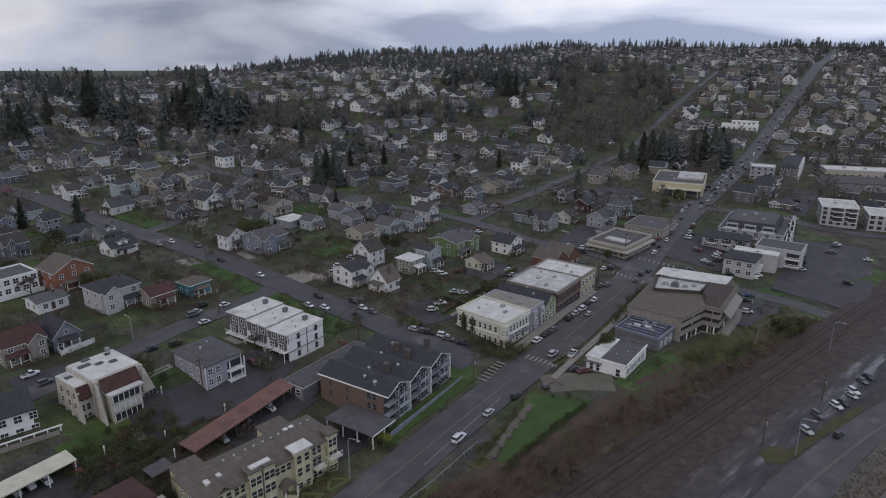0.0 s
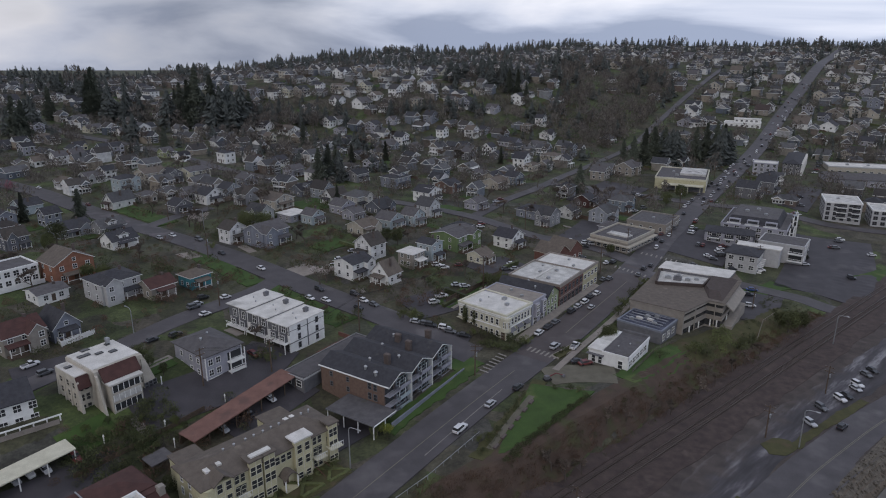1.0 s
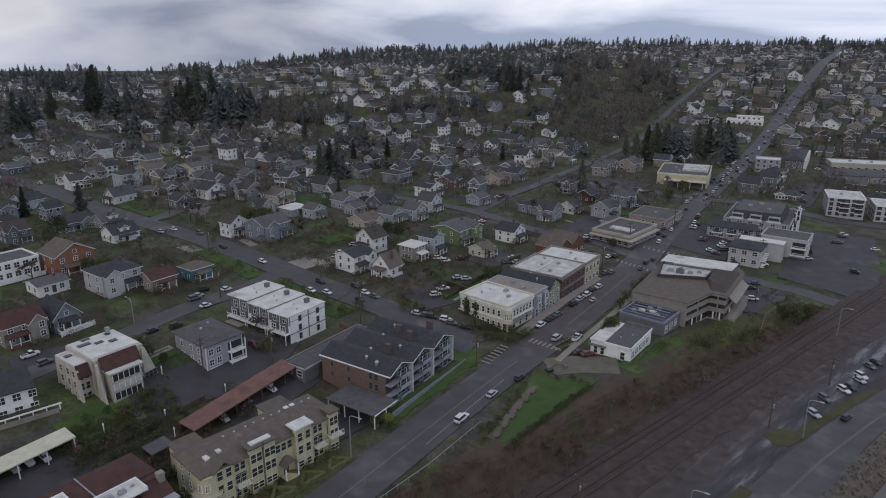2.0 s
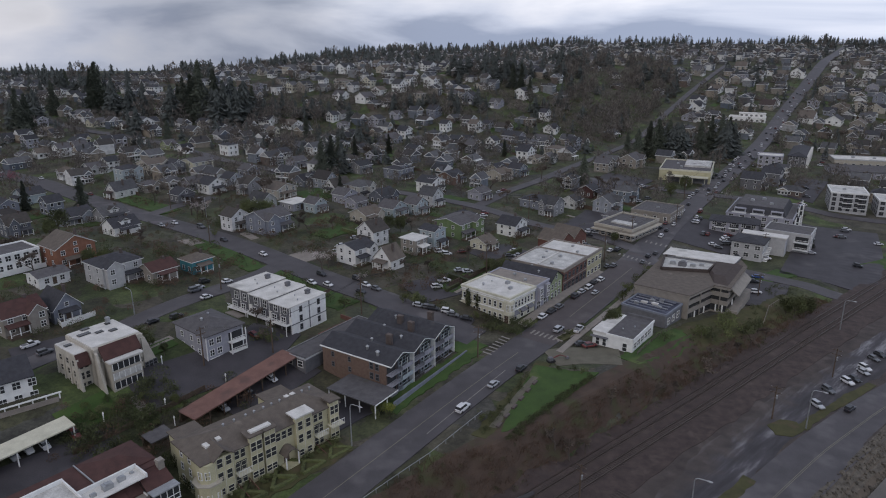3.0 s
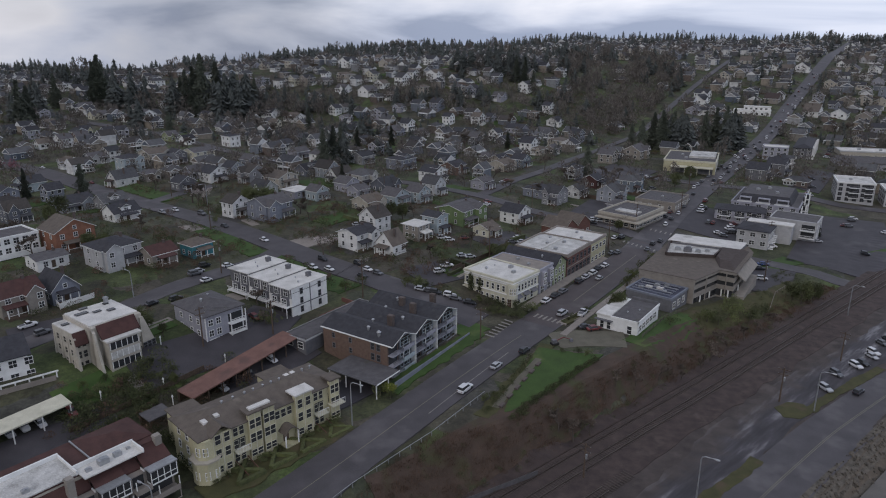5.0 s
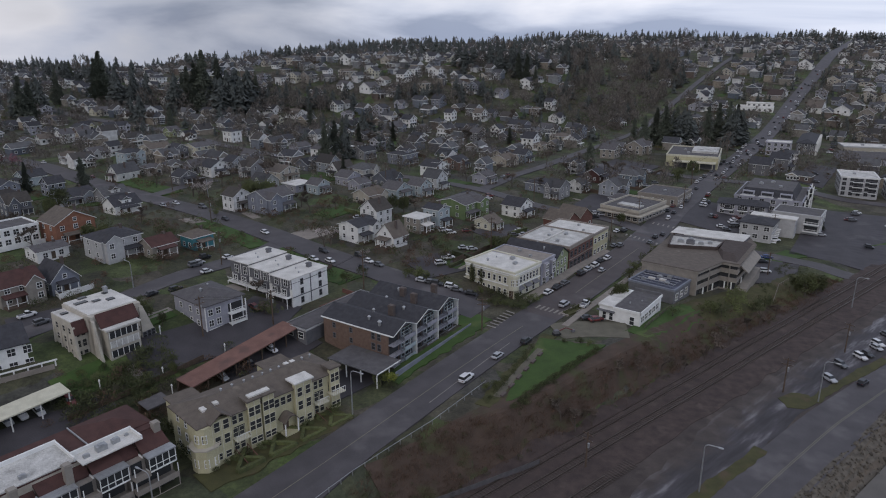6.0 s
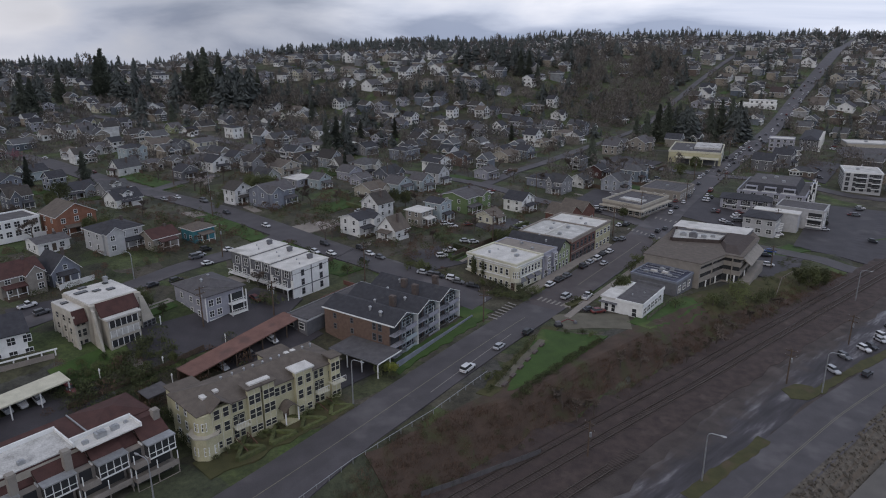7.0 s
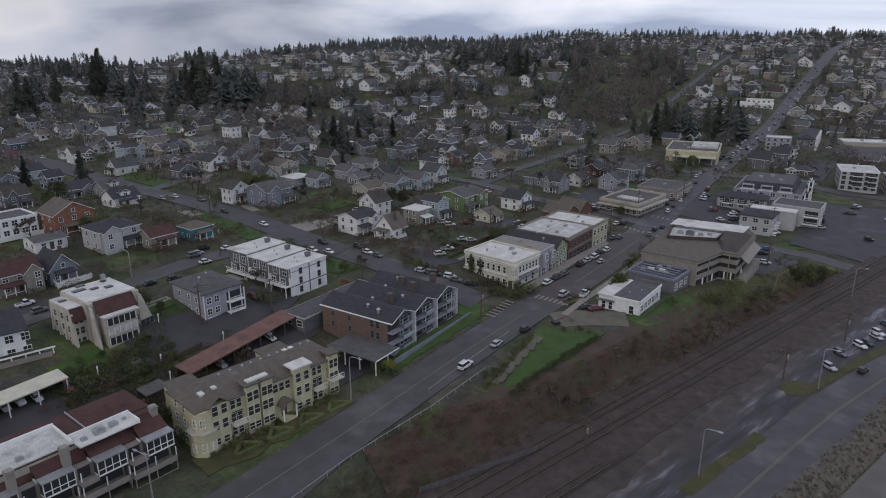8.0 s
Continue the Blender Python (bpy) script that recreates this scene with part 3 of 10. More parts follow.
ribbon("road_marking", [(-36, 81.6), (-19, 104.3), (19, 155)], 0.16, LINE_YELLOW, "worn yellow centre line on the asphalt", "road marking", 0.10, step=2)
ribbon("road_marking", [(-3.1, 120.2), (14.9, 145.5)], 0.18, LINE_WHITE, "white lane line on the asphalt", "road marking", 0.11)
ribbon("road_marking", [(36, 178), (66, 225)], 0.18, LINE_YELLOW, "worn yellow centre line on the asphalt", "road marking", 0.11)
for off in (-.16, .16):
    ribbon("road_marking", SHORE[:5], 0.11, LINE_YELLOW, "worn yellow line of the waterfront road", "road marking", 0.09, shift=off)
ribbon("gravel_verge", [(18, 69), (62, 108.5), (80, 124), (102, 140.5), (150, 172)], 4.0, EARTHPATH, "trodden brown verge beside the waterfront road", "verge", 0.05, shift=7.9)
ribbon("gravel_verge", [(-20, 75), (23.5, 106.5), (66, 141), (110, 178), (150, 211)], 29, GRAVEL, "grey-brown gravel verge between railway and car park", "gravel", 0.02, shift=13.0, cols=11)
ribbon("bluff_slope", [(-4, 89.6), (23.5, 112.8), (120, 194)], 10.5, BLUFFSOIL, "brown soil and dead grass on the bluff", "slope", 0.04, shift=-9.8, cols=14)
ribbon("bluff_slope", [(-28, 69.4), (-4, 89.6)], 3.2, BLUFFSOIL, "brown soil at the foot of the road bank", "slope", 0.04, shift=-6.2, cols=6)
ribbon("shore_bank", [(5, 97), (23.5, 112.8), (90, 168.9)], 10, ROCK, "dark stony soil between the boulders of the shore", "bank", 0.05, shift=37.6, cols=14)
ribbon("car_park", [(28, 89), (46, 107), (60, 121.5), (82, 141), (98, 153), (140, 185)], 11, GREYLOT, "patched wet asphalt strip of roadside parking", "car park", 0.05, shift=-.4)

# railway: two tracks on ballast
RAILS = [(-60, 42.4), (23.5, 112.8), (127.4, 200.4), (260, 312)]
ribbon("rail_ballast", RAILS, 15.5, BALLAST, "dark stone ballast of the railway tracks", "ballast", 0.12, shift=1.6)
for track, off in (("railway_track", -2.4), ("railway_track", 2.2), ("railway_siding", 9.0)):
    t = thing(track, 0, 0, 0, 0, "steel rails on dark sleepers in stone ballast", "railway", "parallel tracks", "structure")
    for k in (-0.75, 0.75):
        bm = bmesh.new()
        for p, q in zip(RAILS, RAILS[1:2] if off > 5 else RAILS[1:]):
            d = (Vector(q) - Vector(p)).normalized()
            sd = Vector((d.y, -d.x)) * (off + k)
            seg = int((Vector(q) - Vector(p)).length / 10)
            for i in range(seg):
                a, b = Vector(p).lerp(Vector(q), i / seg) + sd, Vector(p).lerp(Vector(q), (i + 1) / seg) + sd
                rod(bm, (*a, ground(*a) + 0.36), (*b, ground(*b) + 0.36), 0.09, n=4)
        part("rail", bm, STEEL, t)
    bm = bmesh.new()
    d = Vector((.7645, .6446))
    for i in range(330 if off < 5 else 108):
        c = Vector((-30, 67.7)) + d * i * 0.72 + Vector((d.y, -d.x)) * off
        z = ground(*c) + 0.12
        u, w = d * 0.13, Vector((d.y, -d.x)) * 1.3
        v = [bm.verts.new((*(c + a * u + b * w), z + h)) for h in (0, 0.07) for a, b in ((-1, -1), (1, -1), (1, 1), (-1, 1))]
        for q in ((4, 5, 6, 7), (0, 4, 7, 3), (1, 2, 6, 5), (0, 1, 5, 4), (2, 3, 7, 6)):
            bm.faces.new([v[j] for j in q])
    tagged(part("sleepers", bm, SLEEPER, t), kind="stuff")


# ---- buildings ----
WIN = {}
TAKEN = []


def window_mesh(w, h, bars=1, deep=0.10, trim=0.10, frame_mat=None, rows=2):
    """A framed window in one piece in the plane y = 0 that faces -y, centred on x, its foot at z = 0; the panes lie back in the frame."""
    key = (round(w, 2), round(h, 2), bars, trim, frame_mat or WHITE, rows)
    if key not in WIN:
        bm = bmesh.new()
        bar = 0.07
        xs, zs = [-w / 2 - trim], [-trim]
        for k in range(bars):
            xs += [-w / 2 + w * k / bars + (bar / 2 if k else 0), -w / 2 + w * (k + 1) / bars - (bar / 2 if k < bars - 1 else 0)]
        for k in range(rows):
            zs += [h * k / rows + (bar / 2 if k else 0), h * (k + 1) / rows - (bar / 2 if k < rows - 1 else 0)]
        xs.append(w / 2 + trim)
        zs.append(h + trim)
        front = [[bm.verts.new((x, -deep, z)) for x in xs] for z in zs]
        for j in range(len(zs) - 1):
            for i in range(len(xs) - 1):
                q = [front[j][i], front[j][i + 1], front[j + 1][i + 1], front[j + 1][i]]
                if i % 2 and j % 2:
                    p = [bm.verts.new((v.co.x, -0.02, v.co.z)) for v in q]
                    bm.faces.new(p).material_index = 1
                    for k in range(4):
                        bm.faces.new((q[k], q[(k + 1) % 4], p[(k + 1) % 4], p[k]))
                else:
                    bm.faces.new(q)
        rim = [front[0][0], front[0][-1], front[-1][-1], front[-1][0]]
        wall = [bm.verts.new((v.co.x, 0.03, v.co.z)) for v in rim]
        edge = [front[0], [r[-1] for r in front], front[-1][::-1], [r[0] for r in front][::-1]]
        for k in range(4):
            bm.faces.new([*edge[k][::-1], wall[k], wall[(k + 1) % 4]])
        WIN[key] = mesh(bm, "window", [frame_mat or WHITE, GLASS])
    return WIN[key]


def facade(parent, side, along, w, d, z, ww, wh, bars=1, trim=0.10, frame_mat=None, out=0.0):
    """A window on one side (0 front, 1 right, 2 back, 3 left) of a w x d block whose front left corner is the origin."""
    m = {0: pose(along, -out, z, 0, 0, 0), 1: pose(w + out, along, z, 0, 0, 90), 2: pose(along, d + out, z, 0, 0, 180), 3: pose(-out, along, z, 0, 0, 270)}[side]
    return part("window", window_mesh(ww, wh, bars, 0.10, trim, frame_mat), None, parent, m=m)


def gable_roof(w, d, h, rise, over=0.45, along="x", thick=0.2):
    """A pitched roof over a w x d block, with overhang and thickness; the ridge runs along x or y."""
    bm = bmesh.new()
    if along == "x":
        prof, lo, hi, ax = [(-over, -over * rise / (d / 2)), (d / 2, rise), (d + over, -over * rise / (d / 2))], -over, w + over, 0
    else:
        prof, lo, hi, ax = [(-over, -over * rise / (w / 2)), (w / 2, rise), (w + over, -over * rise / (w / 2))], -over, d + over, 1
    rows = []
    for e in (lo, hi):
        for dz in (0, thick):
            rows.append([bm.verts.new((e, p, h + z + dz) if ax == 0 else (p, e, h + z + dz)) for p, z in prof])
    a0, a1, b0, b1 = rows
    for k in range(2):
        bm.faces.new((a1[k], b1[k], b1[k + 1], a1[k + 1]))
        bm.faces.new((a0[k], a0[k + 1], b0[k + 1], b0[k]))
        bm.faces.new((a0[k], a1[k], a1[k + 1], a0[k + 1])).material_index = 1
        bm.faces.new((b0[k], b0[k + 1], b1[k + 1], b1[k])).material_index = 1
    for k in (0, 2):
        bm.faces.new((a0[k], b0[k], b1[k], a1[k])).material_index = 1
    bmesh.ops.recalc_face_normals(bm, faces=bm.faces)
    return bm


def hip_roof(w, d, h, rise, over=0.5, thick=0.2):
    bm = bmesh.new()
    inset = min(w, d) / 2 + over
    x0, y0, x1, y1 = -over, -over, w + over, d + over
    if w >= d:
        r = [(x0 + inset, (y0 + y1) / 2), (x1 - inset, (y0 + y1) / 2)]
    else:
        r = [((x0 + x1) / 2, y0 + inset), ((x0 + x1) / 2, y1 - inset)]
    lo = [bm.verts.new((x, y, h - 0.02)) for x, y in ((x0, y0), (x1, y0), (x1, y1), (x0, y1))]
    hi = [bm.verts.new((v.co.x, v.co.y, h + thick)) for v in lo]
    t = [bm.verts.new((*p, h + thick + rise)) for p in r]
    bm.faces.new(lo[::-1])
    for k in range(4):
        bm.faces.new((lo[k], lo[(k + 1) % 4], hi[(k + 1) % 4], hi[k])).material_index = 1
    if w >= d:
        for q in ((hi[0], hi[1], t[1], t[0]), (hi[1], hi[2], t[1]), (hi[2], hi[3], t[0], t[1]), (hi[3], hi[0], t[0])):
            bm.faces.new(q)
    else:
        for q in ((hi[0], hi[1], t[0]), (hi[1], hi[2], t[1], t[0]), (hi[2], hi[3], t[1]), (hi[3], hi[0], t[0], t[1])):
            bm.faces.new(q)
    return bm


def merge(bm, other, dx, dy):
    """Puts a second bmesh into the first, moved in plan."""
    for v in other.verts:
        v.co.x += dx
        v.co.y += dy
    me = bpy.data.meshes.new("piece")
    other.to_mesh(me)
    other.free()
    bm.from_mesh(me)
    bpy.data.meshes.remove(me)


def gable_wall(bm, w, d, h, rise, along="x"):
    """The triangles of wall under a pitched roof, as a prism inside it."""
    if along == "x":
        a = [bm.verts.new((0, *p)) for p in ((0, h), (d, h), (d / 2, h + rise))]
        b = [bm.verts.new((w, *p)) for p in ((0, h), (d, h), (d / 2, h + rise))]
    else:
        a = [bm.verts.new((p, 0, z)) for p, z in ((0, h), (w, h), (w / 2, h + rise))]
        b = [bm.verts.new((p, d, z)) for p, z in ((0, h), (w, h), (w / 2, h + rise))]
    bm.faces.new(a)
    bm.faces.new(b[::-1])
    for k in range(3):
        bm.faces.new((a[k], b[k], b[(k + 1) % 3], a[(k + 1) % 3]))
    bmesh.ops.recalc_face_normals(bm, faces=bm.faces)


def flat_roof(t, w, d, h, cover, edge, parapet=0.5, over=0.15):
    bm = bmesh.new()
    box(bm, 0.02, 0.02, h, w - 0.02, d - 0.02, h + 0.12)
    r = part("roof", bm, cover, t)
    bm = bmesh.new()
    k = 0.3
    for b in ((-over, -over, w + over, k), (-over, d - k, w + over, d + over), (-over, k, k, d - k), (w - k, k, w + over, d - k)):
        box(bm, b[0], b[1], h - 0.25, b[2], b[3], h + parapet)
    part("parapet", bm, edge, r)
    return r


def roof_units(t, spots, h):
    for x, y, s in spots:
        bm = bmesh.new()
        box(bm, x - s, y - s * .7, h, x + s, y + s * .7, h + s * 1.1)
        box(bm, x - s * .5, y - s * .5, h + s * 1.1, x + s * .5, y + s * .5, h + s * 1.3)
        part("rooftop_unit", bm, METAL, t)


def house(x, y, turn, w, d, h, label, wall=None, roof=None, style="gable", ridge="x", rise=2.2, porch=True, chimney=True, dormer=False, wing=0, detail=2, name="house", group=""):
    """A dwelling whose plan is centred on x, y and whose front faces its own -y."""
    wall, roof = wall or HOUSEPAINT, roof or HOUSEROOF
    c, s = math.cos(radians(turn)), math.sin(radians(turn))
    ox, oy = x - c * w / 2 + s * d / 2, y - s * w / 2 - c * d / 2
    z = ground(x, y)
    TAKEN.append((x, y, max(w, d) * .62))
    t = thing(name, ox, oy, z, turn, label, "house", group)
    bm = bmesh.new()
    box(bm, 0, 0, -2.2, w, d, h)
    if style == "gable":
        gable_wall(bm, w, d, h - 0.01, rise - 0.02, ridge)
    cover = gable_roof(w, d, h, rise, along=ridge) if style == "gable" else hip_roof(w, d, h, rise)
    # a front gable wing: wing 1 to the left, 2 to the right
    x0, x1 = ((w * .04, w * .46) if wing == 1 else (w * .54, w * .96)) if wing else (0, 0)
    if wing:
        box(bm, x0, -1.7, -2.2, x1, .3, h - .05)
        gw, gr = bmesh.new(), gable_roof(x1 - x0, d * .5 + 1.7, h, rise * .8, 0.35, "y")
        gable_wall(gw, x1 - x0, d * .5 + 1.7, h - .06, rise * .8 - .02, "y")
        merge(bm, gw, x0, -1.7)
        merge(cover, gr, x0, -1.7)
    part("wall", bm, wall, t)
    part("roof", cover, [roof, TRIM], t)
    far = y > 285
    small = bmesh.new() if far else None

    def facade(t, side, along, w, d, z, ww, wh, bars=1, out=0.0):
        """A window of its own near by; far off the little panes are joined."""
        m = {0: pose(along, -out, z, 0, 0, 0), 1: pose(w + out, along, z, 0, 0, 90), 2: pose(along, d + out, z, 0, 0, 180), 3: pose(-out, along, z, 0, 0, 270)}[side]
        if not far:
            return part("window", window_mesh(ww, wh, bars), None, t, m=m)
        start = len(small.verts)
        small.from_mesh(window_mesh(ww, wh, bars))
        small.verts.ensure_lookup_table()
        for v in small.verts[start:]:
            v.co = m @ v.co

    floors = max(1, round(h / 2.8))
    for f in range(floors):
        zz = f * h / floors + 0.9
        n = max(2, int(w / 3.2))
        for k in range(n):
            if f == 0 and porch and k == n // 2:
                continue
            facade(t, 0, w * (k + .5) / n, w, d, zz, 1.15, 1.35, 2, out=1.7 if x0 < w * (k + .5) / n < x1 else 0)
        if detail > 1:
            for sd in (1, 3):
                for k in range(2):
                    facade(t, sd, d * (0.28 + .44 * k), w, d, zz, 0.95, 1.25)
            if detail > 2:
                for k in range(n):
                    facade(t, 2, w * (k + .5) / n, w, d, zz, 1.1, 1.3, 2)
        elif f == 0:
            facade(t, 1, d / 2, w, d, zz, 1.0, 1.2)
    if style == "gable" and ridge == "y" and detail > 1:
        facade(t, 0, w / 2, w, d, h + 0.25, 0.9, 1.0)
    if far:
        tagged(part("windows", small, [WHITE, GLASS], t), kind="stuff")
    if detail > 1:
        bm = bmesh.new()
        box(bm, w / 2 - .55, -.06, 0.2, w / 2 + .55, .04, 2.3)
        part("door", bm, TIMBER, t)
    if porch and detail > 1:
        pa, pb = {0: (.16, .84), 1: (.47, .99), 2: (.01, .53)}[wing]
        bm = bmesh.new()
        prism(bm, ((w * pa, -2.3), (w * pb, -2.3), (w * pb, -0.01), (w * pa, -0.01)), 2.5, 2.72)
        for v in bm.verts:
            v.co.z += (v.co.y + 2.3) * .2
        part("porch_roof", bm, [roof, TRIM], t)
        bm = bmesh.new()
        box(bm, w * (pa + .02), -2.2, -1.5, w * (pb - .02), -0.01, 0.3)
        part("porch_deck", bm, TIMBER, t)
        bm = bmesh.new()
        box(bm, w * (pa + .04), -2.16, 0.85, w * (pb - .04), -2.1, 0.97)
        part("porch_rail", bm, WHITE, t)
        for k in range(3):
            bm = bmesh.new()
            px = w * (pa + .04 + (pb - pa - .08) * k / 2)
            box(bm, px - .09, -2.17, 0.3, px + .09, -2.0, 2.52)
            part("post", bm, WHITE, t)
    if chimney:
        bm = bmesh.new()
        box(bm, w * .7, d * .45, h * .8, w * .7 + .7, d * .45 + .6, h + rise + .7)
        box(bm, w * .7 - .06, d * .45 - .06, h + rise + .7, w * .7 + .76, d * .45 + .66, h + rise + .85)
        part("chimney", bm, CHIMNEYBRICK, t)
    if dormer:
        bm = bmesh.new()
        box(bm, w * .32, d * .08, h - .3, w * .68, d * .5, h + 1.7)
        dm = part("dormer", bm, wall, t)
        bm = gable_roof(w * .36, d * .42, 0, 0.9, 0.3, "y")
        part("dormer_roof", bm, [roof, TRIM], dm, m=pose(w * .32, d * .08, h + 1.7))
        part("window", window_mesh(1.3, 1.0, 2), None, dm, m=pose(w * .5, d * .08, h + .4))
    return t


def site(ax, ay, bx, by):
    """From the front left to the front right corner, seen from the front: the turn and the width."""
    return math.degrees(math.atan2(by - ay, bx - ax)), math.hypot(bx - ax, by - ay)


# ---- the larger buildings ----
def block(name, ax, ay, bx, by, d, z, h, label, wall, cover, edge, windows=(), category="building", style="flat", rise=2.0, ridge="x", parapet=0.5, ww=1.1, wh=1.5, bars=1, frame_mat=None, units=(), reserve=True):
    """A building on a front edge A to B, d deep, from z up. windows: (side, floors, columns)."""
    turn, w = site(ax, ay, bx, by)
    t = thing(name, ax, ay, z, turn, label, category)
    bm = bmesh.new()
    box(bm, 0, 0, -2.5, w, d, h)
    if style == "gable":
        gable_wall(bm, w, d, h - .01, rise - .02, ridge)
    part("wall", bm, wall, t)
    if style == "flat":
        r = flat_roof(t, w, d, h, cover, edge, parapet)
    elif style == "gable":
        r = part("roof", gable_roof(w, d, h, rise, along=ridge), cover, t)
    elif style == "hip":
        r = part("roof", hip_roof(w, d, h, rise), cover, t)
    else:
        r = t
    roof_units(r, [(w * u, d * v, s) for u, v, s in units], h + .1)
    for side, floors, cols in windows:
        span = w if side in (0, 2) else d
        for f in range(floors):
            for k in range(cols):
                facade(t, side, span * (k + .5) / cols, w, d, f * h / floors + 0.85, ww, wh, bars, frame_mat=frame_mat)
    if reserve:
        ca, sa = math.cos(radians(turn)), math.sin(radians(turn))
        n = max(2, int(max(w, d) / 8))
        for i in range(n + 1):
            for j in range(n + 1):
                u, v = w * i / n, d * j / n
                TAKEN.append((ax + ca * u - sa * v, ay + sa * u + ca * v, 7))
    return t, w


def add(name, parent, material, b, label="", m=None):
    """A box-shaped part."""
    bm = bmesh.new()
    box(bm, *b)
    return part(name, bm, material, parent, label, m)


def rail_panel(t, x0, x1, y, z, material, name="railing"):
    bm = bmesh.new()
    box(bm, x0, y, z, x1, y + .06, z + 1.0)
    return part(name, bm, material, t)


def balcony(t, x0, x1, out, z, slab=None, rail=None, h=2.5):
    """A recessed glass front behind a projecting slab with a railing, on the front side."""
    b = add("balcony", t, slab or WHITE, (x0, -out, z - .2, x1, 0.02, z))
    bm = bmesh.new()
    box(bm, x0, -out, z + .95, x1, -out + .07, z + 1.05)
    n = max(3, int((x1 - x0) / .45))
    for k in range(n + 1):
        px = x0 + (x1 - x0 - .05) * k / n
        box(bm, px, -out + .01, z, px + .05, -out + .05, z + .95)
    part("railing", bm, rail or WHITE, b)
    bm = bmesh.new()
    box(bm, x0 + .3, -.05, z + .05, x1 - .3, .02, z + h - .45)
    part("sliding_door", bm, GLASS, b)
    return b


def chimney(t, x, y, z0, z1, material=None, sx=1.0, sy=1.4):
    bm = bmesh.new()
    box(bm, x - sx / 2, y - sy / 2, z0, x + sx / 2, y + sy / 2, z1)
    box(bm, x - sx / 2 - .1, y - sy / 2 - .1, z1 - .35, x + sx / 2 + .1, y + sy / 2 + .1, z1 - .2)
    return part("chimney", bm, material or CHIMNEYBRICK, t)


def vents(t, spots):
    """Small round roof vents, each (x, y, z, size)."""
    for x, y, z, s in spots:
        bm = bmesh.new()
        rod(bm, (x, y, z - .3), (x, y, z + s), s * .5, n=8)
        rod(bm, (x, y, z + s), (x, y, z + s * 1.5), s * .8, s * .3, n=8)
        part("roof_vent", bm, METAL, t)


def apartment_block():
    t, w = block("apartment_building", -12.4, 135.1, 1.8, 156.7, 18.6, 6.2, 7.7, "brown brick apartment building with pale blue balconies and charcoal gables", BRICK, DARKROOF, WHITE, style="none")
    bay = w / 3
    for k in range(3):
        x0 = bay * k
        bm = gable_roof(bay, 18.6, 7.7, 1.9, 0.0, "y", 0.2)
        for v in bm.verts:
            v.co.x += x0
            v.co.y = -1.6 if v.co.y < 9 else 19.2
        r = part("roof", bm, DARKROOF, t)
        bm = bmesh.new()
        for s, e in (((x0, 7.6), (x0 + bay / 2, 9.5)), ((x0 + bay / 2, 9.5), (x0 + bay, 7.6))):
            rod(bm, (s[0], -1.62, s[1] + .14), (e[0], -1.62, e[1] + .14), .10, n=4)
        part("barge_board", bm, WHITE, r)
        bm = bmesh.new()
        v = [bm.verts.new(p) for p in ((x0 + .1, -.02, 7.68), (x0 + bay - .1, -.02, 7.68), (x0 + bay / 2, -.02, 9.45), (x0 + .1, .2, 7.68), (x0 + bay - .1, .2, 7.68), (x0 + bay / 2, .2, 9.45))]
        for q in ((0, 1, 2), (5, 4, 3), (0, 3, 4, 1), (1, 4, 5, 2), (2, 5, 3, 0)):
            bm.faces.new([v[i] for i in q])
        part("gable", bm, BLUEGREY, t)
        add("bay_panel", t, GREYSIDE, (x0 + bay * .44, -.45, 0, x0 + bay * .97, -.02, 7.5), "dark recessed wall")
        add("fin", t, WHITE, (x0 + bay - .16, -1.6, -.5, x0 + bay - .02, -.02, 7.9), "white upright fin")
        for f in range(3):
            z = .35 + f * 2.5
            balcony(t, x0 + .15, x0 + bay * .44, 1.5, z, LILAC, GREYSIDE)
            tint = PALEBLUE if k == 0 and f < 2 else LILAC
            b = add("balcony", t, tint, (x0 + bay * .44, -1.35, z - .25, x0 + bay - .2, -.44, z - .05))
            add("front", b, tint, (x0 + bay * .5, -1.42, z - .25, x0 + bay - .2, -1.3, z + .72), "pale solid balcony front")
            part("window", window_mesh(bay * .44, 1.55, 3, frame_mat=PALEBLUE), None, b, m=pose(x0 + bay * .71, -.46, z + .7))
            for px in (x0 + bay * .46, x0 + bay * .72):
                add("post", b, WHITE if f else LILAC, (px, -1.4, z + .7, px + .09, -1.3, z + 2.25))
    for x, y in ((bay, 5.5), (bay * 2, 5.5), (bay * 2.9, 5.0), (bay * 2.2, 10)):
        chimney(t, x, y, 7.6, 10.6)
    vents(t, ((bay * .28, 7, 9.1, .55), (bay * .2, 3.5, 8.8, .7), (bay * .75, 9, 9, .5), (bay * 1.3, 4, 9, .55), (bay * 1.6, 11, 9.2, .5), (bay * 2.3, 12, 9.2, .5)))
    for y, fl in ((3.2, (1, 2)), (8.2, (1, 2)), (14.6, (0, 1, 2)), (16.2, (0, 1, 2))):
        for f in fl:
            facade(t, 3, 18.6 - y, w, 18.6, .9 + f * 2.5, .7 if y < 10 else .9, 1.1 if y < 10 else 1.5, frame_mat=GREYSIDE)
    add("fascia", t, WHITE, (-.22, -1.6, 7.62, -.02, 19.2, 7.86), "white eaves board")
    add("terrace_wall", t, BLUEGREY, (-3, -4.4, -1.5, w + 1.5, -4.15, 1.5), "blue-grey terrace wall along the lawn")
    c = add("carport_roof", t, GREYROOF, (-8.2, -3.6, 2.9, -.4, 10, 3.15), "low dark flat roof with a white edge")
    add("fascia", c, WHITE, (-8.3, -3.7, 2.92, -.4, -3.6, 3.18))
    add("fascia", c, GREYSIDE, (-8.3, -3.6, 2.88, -8.2, 10, 3.2))
